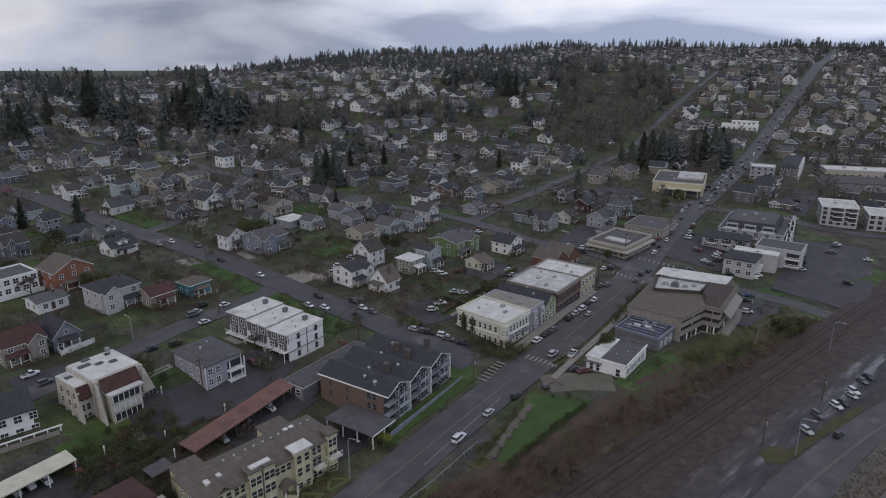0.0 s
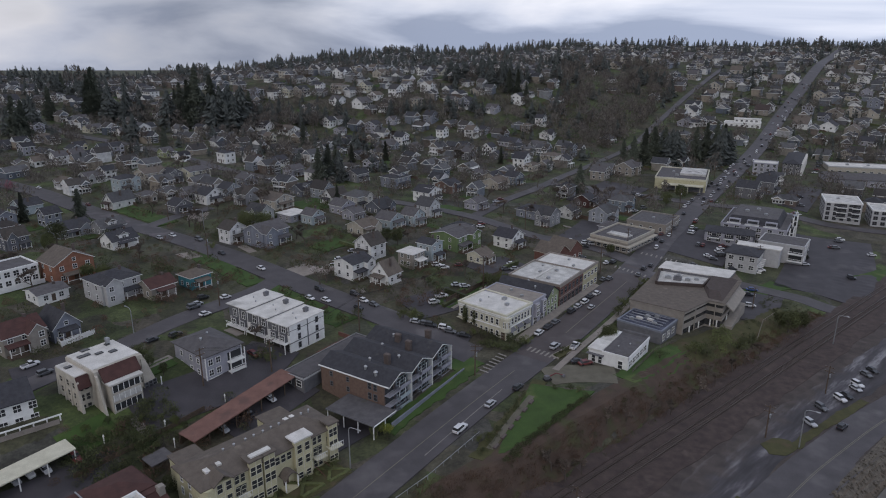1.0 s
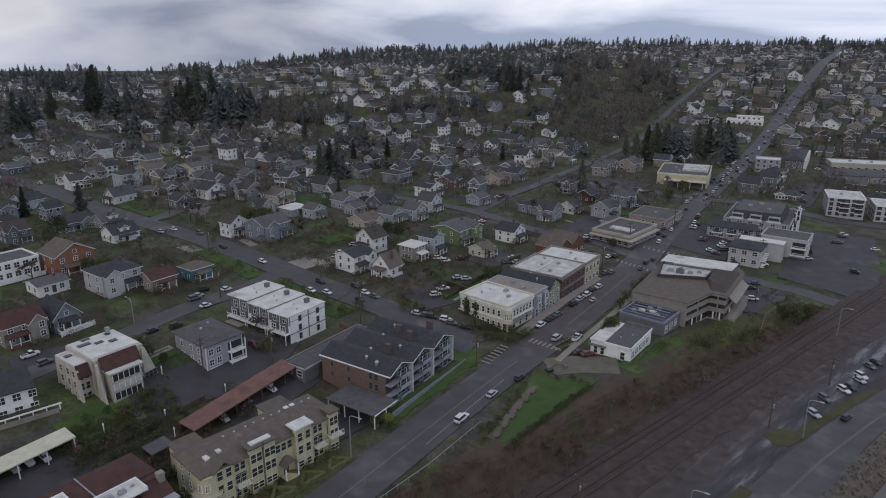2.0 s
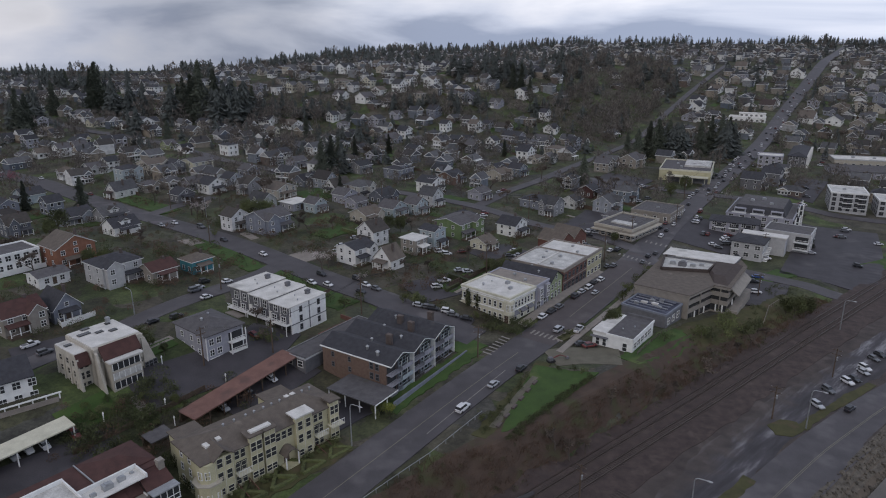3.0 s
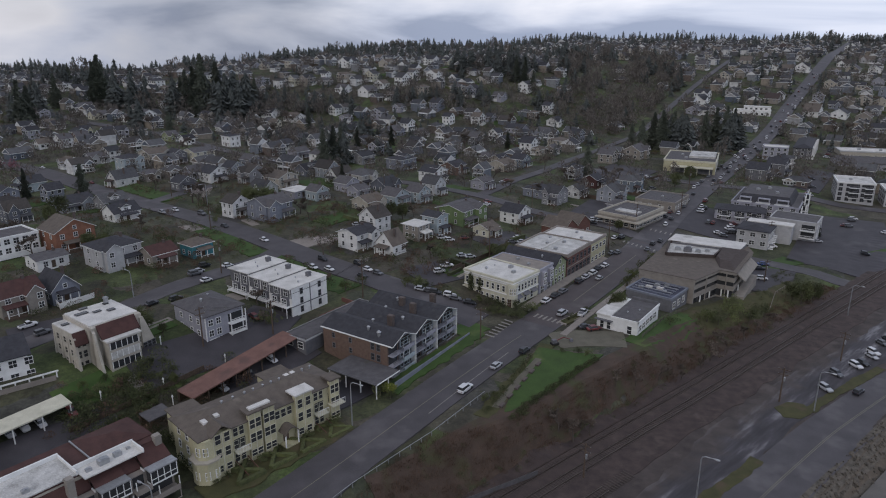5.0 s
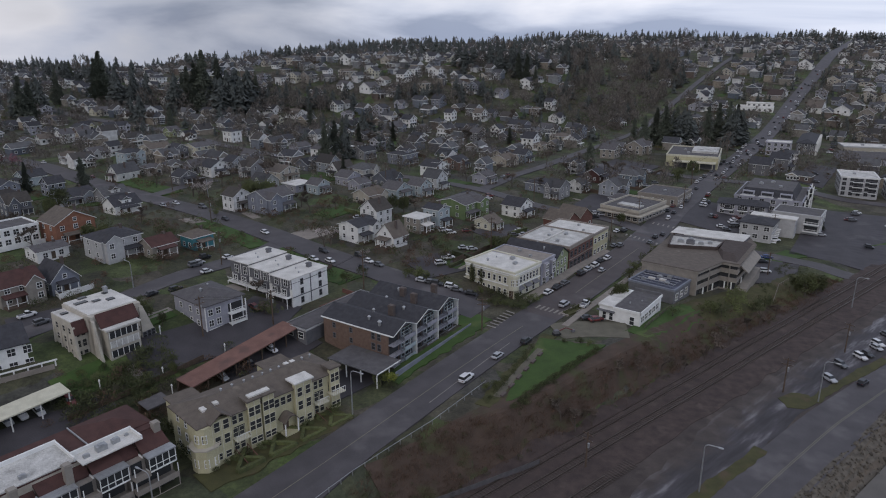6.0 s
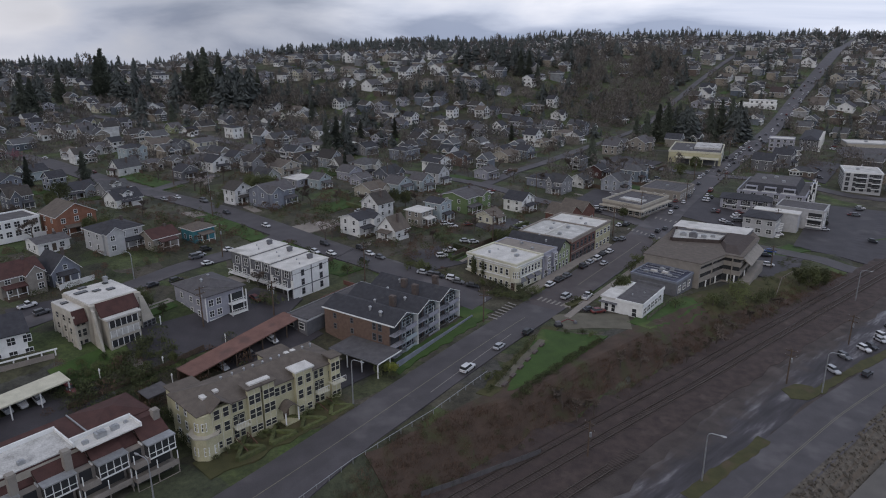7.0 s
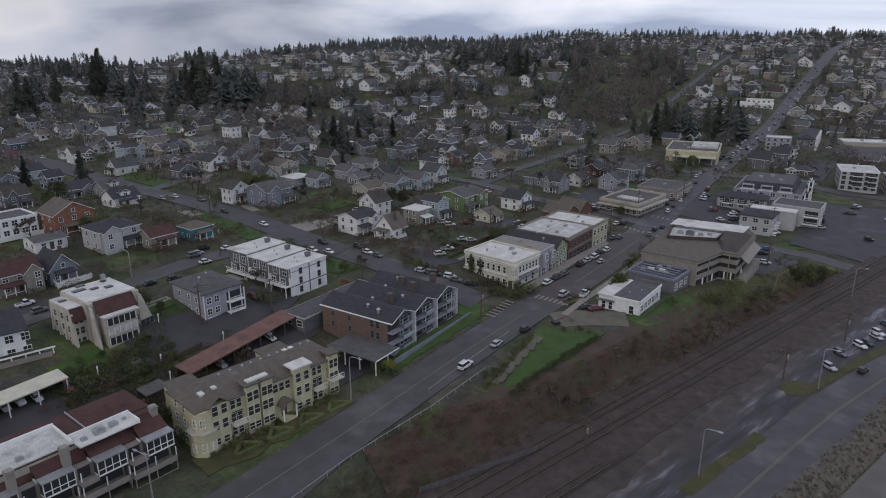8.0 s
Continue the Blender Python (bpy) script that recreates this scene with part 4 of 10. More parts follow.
    for x, y in ((-8, -3.3), (-8, 1), (-8, 5), (-8, 9.6), (-4, -3.3)):
        add("post", c, WHITE, (x - .1, y - .1, -1.5, x + .1, y + .1, 2.9))
    t, w = block("covered_walkway", -31.6, 142.8, -16.7, 164.3, 6.8, 8.4, 3.2, "flat-roofed walkway wing with a pale grey roof and white edge", GREYSIDE, GREYROOF, PALEGREY, ((3, 1, 2),), parapet=.12, ww=1.6)


def mansion():
    t, w = block("mansion", -41.2, 100.2, -21, 121, 10.0, 5.2, 7.9, "pale yellow three-storey mansion with brown shingle roof and white balconies", YELLOW, BROWNROOF, WHITE, style="none")
    bm = hip_roof(w, 10.0, 7.9, 1.9, .5)
    r = part("roof", bm, BROWNROOF, t)
    cols = [(.7, 2), (4.6, 1), (7.2, 1)]
    def bay(x0, x1, out, top, cover, flat=False, rows=3, per=2):
        b = add("bay", t, YELLOW, (x0, -out, -1.5, x1, .05, top), "projecting pale yellow bay")
        if flat:
            add("bay_roof", b, cover, (x0 - .35, -out - .4, top, x1 + .35, 1.8, top + .3), "flat white bay roof")
        else:
            bm = gable_roof(x1 - x0, 3.2 + out, top, 1.3, .4, "y")
            for v in bm.verts:
                v.co.x += x0
                v.co.y -= out
            part("bay_roof", bm, cover, b)
        for f in range(rows):
            for k in range(per):
                part("window", window_mesh(1.0, 1.75 if f else 1.2, 1, trim=.05, frame_mat=CREAM), None, b, m=pose(x0 + (x1 - x0) * (k + .5) / per, -out, .9 + f * 2.75))
        for k in range(per + 1):
            x = x0 + (x1 - x0) * k / per
            add("pilaster", b, CREAM, (max(x - .07, x0 - .02), -out - .06, 0, min(x + .07, x1 + .02), -out, top))
        return b
    bay(2.0, 5.4, .9, 8.4, BROWNROOF)
    bay(9.0, 11.4, .7, 9.4, BROWNROOF, True)
    b = bay(11.9, 14.2, .7, 9.4, BROWNROOF, True)
    add("skylight", b, MEMBRANE, (9.6, -.2, 9.7, 13.8, .9, 10.0), "long white skylight")
    bay(18.6, 22.2, .9, 9.2, MEMBRANE, True)
    b = bay(26.6, 28.6, .8, 9.2, BROWNROOF, True, per=2)
    for x in (15.1, 16.4, 17.7):
        part("window", window_mesh(.95, 1.55, 1, trim=.06, frame_mat=CREAM), None, t, m=pose(x, 0, 5.6))
    for x in (6.6, 7.8, 23.6, 24.8):
        for z in (.8, 3.4, 5.9):
            part("window", window_mesh(.85, 1.6, 1, trim=.06, frame_mat=CREAM), None, t, m=pose(x, 0, z))
    for x0, x1, z in ((6.0, 8.7, 3.2), (23.0, 25.6, 3.2), (26.2, 29.2, 4.2)):
        balcony(t, x0, x1, 1.5 if x0 < 26 else 2.0, z, CREAM, WHITE)
    # arched porch over the steps
    p = add("porch", t, YELLOW, (15.2, -2.2, -1, 18.0, .02, .4), "porch with a rounded shingle roof")
    bm = bmesh.new()
    arc = [(15.0 + 3.2 * k / 8, 3.0 + 1.3 * math.sin(math.pi * k / 8)) for k in range(9)]
    lo = [bm.verts.new((x, -2.4, z)) for x, z in arc] 
    hi = [bm.verts.new((x, .02, z)) for x, z in arc]
    lo2 = [bm.verts.new((x, -2.4, z - .25)) for x, z in arc]
    for k in range(8):
        bm.faces.new((lo[k], lo[k + 1], hi[k + 1], hi[k]))
        bm.faces.new((lo2[k], lo2[k + 1], lo[k + 1], lo[k]))
    part("porch_roof", bm, BROWNROOF, p)
    for x in (15.25, 17.95):
        bm = bmesh.new()
        rod(bm, (x, -2.1, .4), (x, -2.1, 3.0), .14, n=8)
        part("column", bm, WHITE, p)
    add("door", p, TIMBER, (16.0, -.06, .4, 17.2, .04, 2.6))
    for x0 in (6.2, 23.4):
        st = add("front_steps", t, TIMBER, (x0, -4.2, -1.2, x0 + 2.4, -.02, -.2), "brown wooden steps with railings")
        for k in range(4):
            add("step", st, TIMBER, (x0, -4.2 + k * .9, -.9 + k * .25, x0 + 2.4, -3.3 + k * .9, -.65 + k * .25))
        for sx in (x0, x0 + 2.3):
            bm = bmesh.new()
            rod(bm, (sx, -4.2, .2), (sx, -.1, 1.1), .07, n=4)
            for k in range(5):
                rod(bm, (sx, -4.1 + k, -.8 + k * .2), (sx, -4.1 + k, .2 + k * .22), .05, n=4)
            part("stair_rail", bm, REDBRICK, st)
    # corner bow at the near end with a terracotta apron
    for k, (z0, z1, rr) in enumerate(((-1.5, 4.1, 2.4), (4.1, 7.9, 1.8))):
        bm = bmesh.new()
        prism(bm, [(1.2 + rr * math.cos(q * math.tau / 8 + .39), .6 + rr * math.sin(q * math.tau / 8 + .39)) for q in range(8)], z0, z1)
        part("corner_bow", bm, YELLOW, t)
    bm = bmesh.new()
    prism(bm, [(1.2 + 2.75 * math.cos(q * math.tau / 8 + .39), .6 + 2.75 * math.sin(q * math.tau / 8 + .39)) for q in range(8)], 4.1, 4.35)
    part("bow_roof", bm, BEIGE, t)
    for a, z in ((200, .9), (245, .9), (290, .9), (200, 5.2), (245, 5.2)):
        rr = 2.4 * .93 if z < 4 else 1.8 * .93
        part("window", window_mesh(.7, 1.4, 1), None, t, m=pose(1.2 + rr * math.cos(radians(a)), .6 + rr * math.sin(radians(a)), z, 0, 0, a + 90))
    for f in range(3):
        for y in (4.6, 7.6):
            facade(t, 3, y, w, 10, .9 + f * 2.6, .8, 1.4)
            facade(t, 1, 10 - y, w, 10, .9 + f * 2.6, .8, 1.4)
    # skylights and vents on the back and front slopes
    for x, y in ((2.6, 3.0), (5.0, 3.4), (22.0, 7.0), (23.4, 7.0)):
        z = 8.1 + 1.9 * min(y, 10 - y) / 5.5 + .2
        add("skylight", r, MEMBRANE, (x - .45, y - .7, z - .35, x + .45, y + .7, z + .08))
    vents(r, [(x, 5.6, 9.9, .34) for x in (7.4, 9.6, 12, 13.8, 15.8, 17.6, 19.4, 24.6, 26.4)])
    for x0, x1 in ((1.5, 6.5), (20.5, 26.0)):
        g = add("rear_wing", t, YELLOW, (x0, 9.9, -1.5, x1, 15.8, 6.6), "low rear wing with a flat tan roof")
        add("wing_roof", g, BROWNROOF, (x0 - .3, 10.6, 6.6, x1 + .3, 16.1, 6.85))


def stepped_townhouse():
    t, w = block("townhouse_block", -72.9, 130.0, -66.3, 138.7, 12.4, 11.0, 9.2, "beige stucco townhouse block with battered walls and white flat roof", STUCCO, MEMBRANE, MAROON, style="none")
    r = add("roof", t, MEMBRANE, (.3, 1.2, 9.2, w - .1, 12.3, 9.4), "white flat roof with dark skylights")
    add("roof", t, MEMBRANE, (-2.7, 3.0, 8.2, .2, 11.6, 8.4), "lower white flat roof")
    add("wall", t, STUCCO, (-2.8, 2.4, -2.5, .05, 11.5, 8.2))
    for x, y, sx, sy in ((2.5, 9, 1.3, .6), (5.2, 7.6, .8, .5), (7.6, 6.2, .8, .6), (4, 11.6, .9, .5), (8.6, 10.6, .5, .5), (-1.4, 8.4, .7, .5)):
        add("skylight", r, GLASS, (x - sx, y - sy, 9.2 if x > 0 else 8.2, x + sx, y + sy, 9.65 if x > 0 else 8.7))
    chimney(r, 9, 11, 9.2, 10.9, METAL, .8, .8)
    # mansard skirts
    for x0, x1 in ((-2.9, -.2), (1.0, 9.4)):
        bm = bmesh.new()
        v = [bm.verts.new(p) for p in ((x0, -1.9, 6.9), (x1, -1.9, 6.9), (x1, .1, 9.5), (x0, .1, 9.5), (x0, -1.7, 6.7), (x1, -1.7, 6.7), (x1, .1, 9.1), (x0, .1, 9.1))]
        if x0 < 0:
            for q in v:
                q.co.y = 2.4 + q.co.y * .55
                q.co.z -= 1.0
        for q in ((0, 1, 2, 3), (7, 6, 5, 4), (0, 4, 5, 1), (3, 2, 6, 7), (0, 3, 7, 4), (1, 5, 6, 2)):
            bm.faces.new([v[i] for i in q])
        part("mansard", bm, MAROON, t, "rust-brown sloping roof skirt")
    # battered fin walls that run out towards the foot
    for x in (-3.0, .0):
        bm = bmesh.new()
        prof = ((-3.0, -2.5), (-2.5, 0.0), (-.6, 8.2), (1, 8.9), (1, -2.5))
        if x < -1:
            prof = ((.6, -2.5), (.9, 0), (1.9, 7.4), (3, 8.1), (3, -2.5))
        a, b = [bm.verts.new((x, y, z)) for y, z in prof], [bm.verts.new((x + .5, y, z)) for y, z in prof]
        bm.faces.new(a[::-1])
        bm.faces.new(b)
        for k in range(5):
            bm.faces.new((a[k], a[(k + 1) % 5], b[(k + 1) % 5], b[k]))
        bmesh.ops.recalc_face_normals(bm, faces=bm.faces)
        part("fin_wall", bm, STUCCO, t, "beige battered fin wall")
    # glazed stack with white canopy
    g = add("glazed_bay", t, BEIGE, (1.6, -3.0, -2.5, 8.4, .05, 6.4))
    add("canopy", g, MEMBRANE, (1.2, -3.4, 6.4, 8.8, .3, 6.75), "white flat canopy")
    for f in range(3):
        bm = bmesh.new()
        box(bm, 1.9, -3.06, .2 + f * 2.15, 8.1, -2.9, 1.75 + f * 2.15)
        part("window_band", bm, GLASS if f != 1 else OLDMEMBRANE, g)
        for k in range(6):
            add("mullion", g, WHITE, (1.85 + k * 1.22, -3.12, .2 + f * 2.15, 1.98 + k * 1.22, -3.06, 1.75 + f * 2.15))
    for f in range(3):
        for y in (3.6, 6.2, 9.2):
            part("window", window_mesh(1.0, 1.3, 1, frame_mat=STUCCO), None, t, m=pose(-2.8, y, .8 + f * 2.4, 0, 0, 270))
        for x in (-2.0, -.8):
            part("window", window_mesh(.8, 1.5, 1, frame_mat=STUCCO), None, t, m=pose(x, 2.4, .2 + f * 2.4))
        part("window", window_mesh(1.5, 1.3, 2, frame_mat=STUCCO), None, t, m=pose(9.4, 0, .3 + f * 2.3))
    for k in range(3):
        part("window", window_mesh(1.2, 1.3, 1, frame_mat=STUCCO), None, t, m=pose(w, 2 + k * 2.4, 1.2, 0, 0, 90))
    add("side_canopy", t, MEMBRANE, (w, 6.5, 6.2, w + 2.6, 12, 6.5), "white flat side roof")
    # sloping end wall with three windows at its foot, and piers on the narrow side
    bm = bmesh.new()
    prof = ((w - .6, -2.5), (w + 3.2, -2.5), (w + 2.9, .2), (w + .2, 8.3), (w - .6, 8.3))
    a, b = [bm.verts.new((x, -.3, z)) for x, z in prof], [bm.verts.new((x, 5.5, z)) for x, z in prof]
    bm.faces.new(a)
    bm.faces.new(b[::-1])
    for k in range(5):
        bm.faces.new((a[k], b[k], b[(k + 1) % 5], a[(k + 1) % 5]))
    bmesh.ops.recalc_face_normals(bm, faces=bm.faces)
    part("battered_wing", bm, STUCCO, t, "beige sloping end wall")
    for k in range(3):
        part("window", window_mesh(.75, 1.3, 1, frame_mat=GREYSIDE), None, t, m=pose(w - .1 + k * 1.0, -.3, .9 + k * .1))
    for y in (2.6, 5.0, 7.7, 10.8):
        bm = bmesh.new()
        prof = ((-3.35, -2.5), (-3.2, 0.5), (-2.8, 8.0), (-2.7, 8.3), (-2.7, -2.5))
        a, b = [bm.verts.new((x, y, z)) for x, z in prof], [bm.verts.new((x, y + .45, z)) for x, z in prof]
        bm.faces.new(a)
        bm.faces.new(b[::-1])
        for k in range(5):
            bm.faces.new((a[k], b[k], b[(k + 1) % 5], a[(k + 1) % 5]))
        bmesh.ops.recalc_face_normals(bm, faces=bm.faces)
        part("pier", bm, STUCCO, t, "battered stucco pier")


def townhouse_row():
    t, w = block("townhouse_row", -37.6, 157.6, -30.6, 167.4, 23.0, 10.9, 7.4, "row of white and grey townhouses with stepped white flat roofs", WHITE, MEMBRANE, WHITE, style="none")
    for k, (y0, y1, h) in enumerate(((0, 7.4, 7.4), (7.5, 15.2, 7.9), (15.3, 23.2, 8.4))):
        u = add("upper_storey", t, GREYSIDE, (-.15, y0 + .05, 4.9, w + .1, y1 - .05, h), "dark grey upper storey")
        add("undercroft_wall", t, GREYSIDE, (-.05, y0 + .3, -1.0, .04, y1 - .3, 2.7), "dark wall under the balconies")
        r = add("roof", u, MEMBRANE, (-.9, y0 - .1, h, w + .3, y1 + .1, h + .22), "white flat roof")
        chimney(r, w * .75, y0 + 3.4, h, h + 1.4, GREYSIDE, 1.2, .9)
        vents(r, ((w * .35, y0 + 2, h + .2, .35), (w * .5, y0 + 5, h + .2, .3)))
        for y in (y0 + 2, y0 + 5.4):
            part("window", window_mesh(1.3, 2.0, 2), None, u, m=pose(-.15, y, 5.3, 0, 0, 270))
            add("bay", t, GREYSIDE, (-.75, y - 1.1, 2.95, .03, y + 1.1, 5.0), "dark grey bay")
            part("window", window_mesh(1.5, 1.6, 2), None, t, m=pose(-.76, y, 3.1, 0, 0, 270))
            # no opening here: a black sheet on the wall stands for the garage's shade
            add("garage_door", t, RUBBER, (-.08, y - 1.4, -.6, .03, y + 1.4, 2.3), "black sheet painted as the shade inside an open garage")
            add("pilaster", u, WHITE, (-.22, y - 1.75, 5.05, -.12, y - 1.55, h - .1))
        b = add("balcony", t, WHITE, (-1.7, y0 + .2, 2.7, .03, y1 - .2, 2.9), "white balcony with cross-braced rail")
        bm = bmesh.new()
        n = 6
        for i in range(n):
            ya, yb = y0 + .3 + (y1 - y0 - .6) * i / n, y0 + .3 + (y1 - y0 - .6) * (i + 1) / n
            rod(bm, (-1.65, ya, 2.9), (-1.65, yb, 3.85), .04, n=4)
            rod(bm, (-1.65, yb, 2.9), (-1.65, ya, 3.85), .04, n=4)
        rod(bm, (-1.65, y0 + .2, 3.9), (-1.65, y1 - .2, 3.9), .07, n=4)
        tagged(part("railing", bm, WHITE, b), kind="stuff")
        for y in (y0 + .3, y1 - .3):
            add("post", b, WHITE, (-1.7, y - .08, -1, -1.54, y + .08, 2.7))
    for x in (3.2, 9.4):
        for z in (.6, 3.0, 5.4):
            facade(t, 0, x, w, 23, z, .8, 1.4, frame_mat=GREYSIDE)
    add("band", t, GREYSIDE, (-.05, -.06, 2.5, w + .05, .03, 2.75))
    add("band", t, GREYSIDE, (6.0, -.07, 0, 6.3, .03, 7.4))
    g = thing("garden_wall", -33.2, 158.5, ground(-33, 158), 53, "terracotta brick terrace wall beside the townhouses", "wall")
    add("wall", g, REDBRICK, (0, -3.0, -1, 12, -2.7, 1.3))
    add("wall", g, REDBRICK, (12, -3.0, -1, 12.3, 1.5, 1.3))


def duplex():
    t, w = block("duplex", -54.0, 142.8, -47.8, 150.4, 13, 10.9, 6.4, "lilac-grey house with white corner balconies and a grey hip roof", LILAC, GREYROOF, WHITE, style="none")
    part("roof", hip_roof(w, 13, 6.4, 1.9, .6), GREYROOF, t)
    for z in (.4, 2.9):
        balcony(t, 5.6, 9.8, 1.5, z + .3, WHITE, WHITE)
    for x in (1.3, 3.3):
        for z in (1.0, 3.6):
            facade(t, 0, x, w, 13, z + .3, 1.1, 1.4, 2)
    add("garage_door", t, WHITE, (.6, -.07, -1.4, 5.2, .03, .6))
    for y in (3.0, 6.0, 10.0):
        for z in (1.2, 3.9):
            facade(t, 3, y, w, 13, z, .9, 1.2)
    add("corner_trim", t, WHITE, (-.06, -.06, -1, .14, .14, 6.4))
    add("corner_trim", t, WHITE, (w - .14, -.06, -1, w + .06, .14, 6.4))
    vents(t, ((3, 6, 7.9, .5), (6, 8, 7.9, .4)))
    for x in (5.7, 9.7):
        add("post", t, WHITE, (x - .1, -1.5, -1, x + .1, -1.3, 5.9))


def terraced_condominium():
    turn, _ = site(-70.5, 60.0, -43.3, 93.6)
    w = 45.6
    t = thing("condominium", -70.5, 60.0, 5.0, turn, "stepped apartment building with maroon roofs, white roof decks and glazed balconies", "building")
    ca, sa = math.cos(radians(turn)), math.sin(radians(turn))
    for k in range(7):
        TAKEN.append((-70.5 + ca * w * k / 6 - sa * 11, 60 + sa * w * k / 6 + ca * 11, 10))
    add("wall", t, BEIGE, (0, 8.0, -2.5, w - .3, 18, 8.5))
    r = add("roof", t, MAROON, (0, 8.0, 8.5, w, 18.3, 8.75), "maroon shingle roof")
    for x0, x1, y0 in ((0.5, 14.0, 9.0), (36.0, 45.0, 9.9)):
        part("hip_roof", hip_roof(x1 - x0, 17.8 - y0, 0, 1.0, .3), MAROON, r, m=pose(x0, y0, 8.7))
    # roof decks with raised white edges
    for x0, x1, y0, y1, cover in ((14.5, 32.2, 8.0, 14.7, OLDMEMBRANE), (32.5, 41.7, 5.8, 9.3, MEMBRANE)):
        dk = add("roof_deck", r, cover, (x0, y0, 8.8, x1, y1, 9.0), "white membrane roof deck")
        for b in ((x0 - .2, y1, 8.75, x1 + .2, y1 + .3, 9.7), (x1, y0, 8.75, x1 + .25, y1, 9.5)):
            add("deck_edge", dk, WHITE, b)
    roof_units(r, ((20, 10, .5), (25.5, 9.4, .5), (33.8, 7.4, .45), (36.2, 7.6, .8), (38.6, 7.9, .6), (40.6, 8.4, .3)), 9.0)
    add("roof_ridge", r, METAL, (35.4, 10.0, 8.8, 35.6, 18.2, 9.05), "pale ridge flashing")
    # six stepped units with a sunroom over two storeys of balconies
    for k in range(6):
        x1 = w - k * 7.4
        x0 = x1 - 7.4
        f = 4.3 + min(k, 3) * .8
        body = add("unit_wall", t, CONCRETE, (x0 + .1, f, -2.5, x1 - .1, 8.05, 6.3))
        lo, hi = f + .1, f + 3.4
        bm = bmesh.new()
        v = [bm.verts.new(p) for p in ((x0 + 2.7, lo, 6.95), (x1, lo, 6.95), (x1, hi, 8.85), (x0 + 2.7, hi, 8.85), (x0 + 2.7, lo, 6.65), (x1, lo, 6.65), (x1, hi, 8.4), (x0 + 2.7, hi, 8.4))]
        for q in ((0, 1, 2, 3), (7, 6, 5, 4), (0, 4, 5, 1), (3, 2, 6, 7), (0, 3, 7, 4), (1, 5, 6, 2)):
            bm.faces.new([v[i] for i in q])
        part("sloping_roof", bm, MAROON, body)
        bm = bmesh.new()
        v = [bm.verts.new(p) for p in ((x0, lo + 1.2, 6.6), (x0 + 2.7, lo + 1.2, 6.6), (x0 + 2.7, hi + .6, 8.8), (x0, hi + .6, 8.8), (x0, lo + 1.2, 6.3), (x0 + 2.7, lo + 1.2, 6.3), (x0 + 2.7, hi + .6, 8.4), (x0, hi + .6, 8.4))]
        for q in ((0, 1, 2, 3), (7, 6, 5, 4), (0, 4, 5, 1), (3, 2, 6, 7), (0, 3, 7, 4), (1, 5, 6, 2)):
            bm.faces.new([v[i] for i in q])
        part("sloping_roof", bm, MAROON, body)
        add("gable_side", body, WHITE, (x0 + 2.55, lo, 4.4, x0 + 2.72, hi, 6.6))
        # glazed sunroom
        sx = x0 + 2.8
        sr = add("sunroom", body, WHITE, (sx, f - 1.6, 4.2, x1 - .05, f + .05, 4.45), "glazed sunroom with white frame")
        add("sunroom_roof", sr, METAL, (sx - .15, f - 1.8, 6.75, x1, f + .2, 6.95), "pale metal sunroom roof")
        add("sunroom_glass", sr, GLASS, (sx + .06, f - 1.52, 4.45, x1 - .12, f - .02, 6.74))
        for q in range(5):
            mx = sx + q * (x1 - sx - .2) / 4
            add("mullion", sr, WHITE, (mx, f - 1.6, 4.45, mx + .12, f - 1.5, 6.74))
        add("sunroom_rail", sr, WHITE, (sx, f - 1.62, 5.2, x1 - .05, f - 1.53, 5.3))
        # open balconies
        for n, z in enumerate((-.8, 1.7, 4.2)):
            bx1 = x1 - .1 if n < 2 else x0 + 2.7
            bl = add("balcony", body, CONCRETE, (x0 + .15, f - 1.9, z - .25, bx1, f + .02, z), "grey solid-fronted balcony")
            add("front", bl, CONCRETE, (x0 + .15, f - 2.0, z - .25, bx1, f - 1.88, z + .75))
            add("recess", bl, GLASS, (x0 + .5, f - .06, z + .1, bx1 - .4, f + .03, z + 1.95))
            for q in (x0 + .15, (x0 + bx1) / 2, bx1 - .15) if n < 2 else (x0 + .15,):
                add("post", bl, WHITE if n else CONCRETE, (q, f - 1.98, z + .75, q + .13, f - 1.85, z + 2.25))
        if k in (1, 2):
            chimney(body, x0 - .4, 6.1, 6, 10.2, TAUPE, 1.1, 1.1)
    for f in range(3):
        for y in (10, 14):
            facade(t, 1, y, w - .3, 18, .8 + f * 2.7, 1.4, 1.4, 2)
    chimney(r, 44.9, 7.2, 5, 10.0, TAUPE, 1.1, 1.1)


apartment_block()
mansion()
stepped_townhouse()
townhouse_row()
duplex()
terraced_condominium()


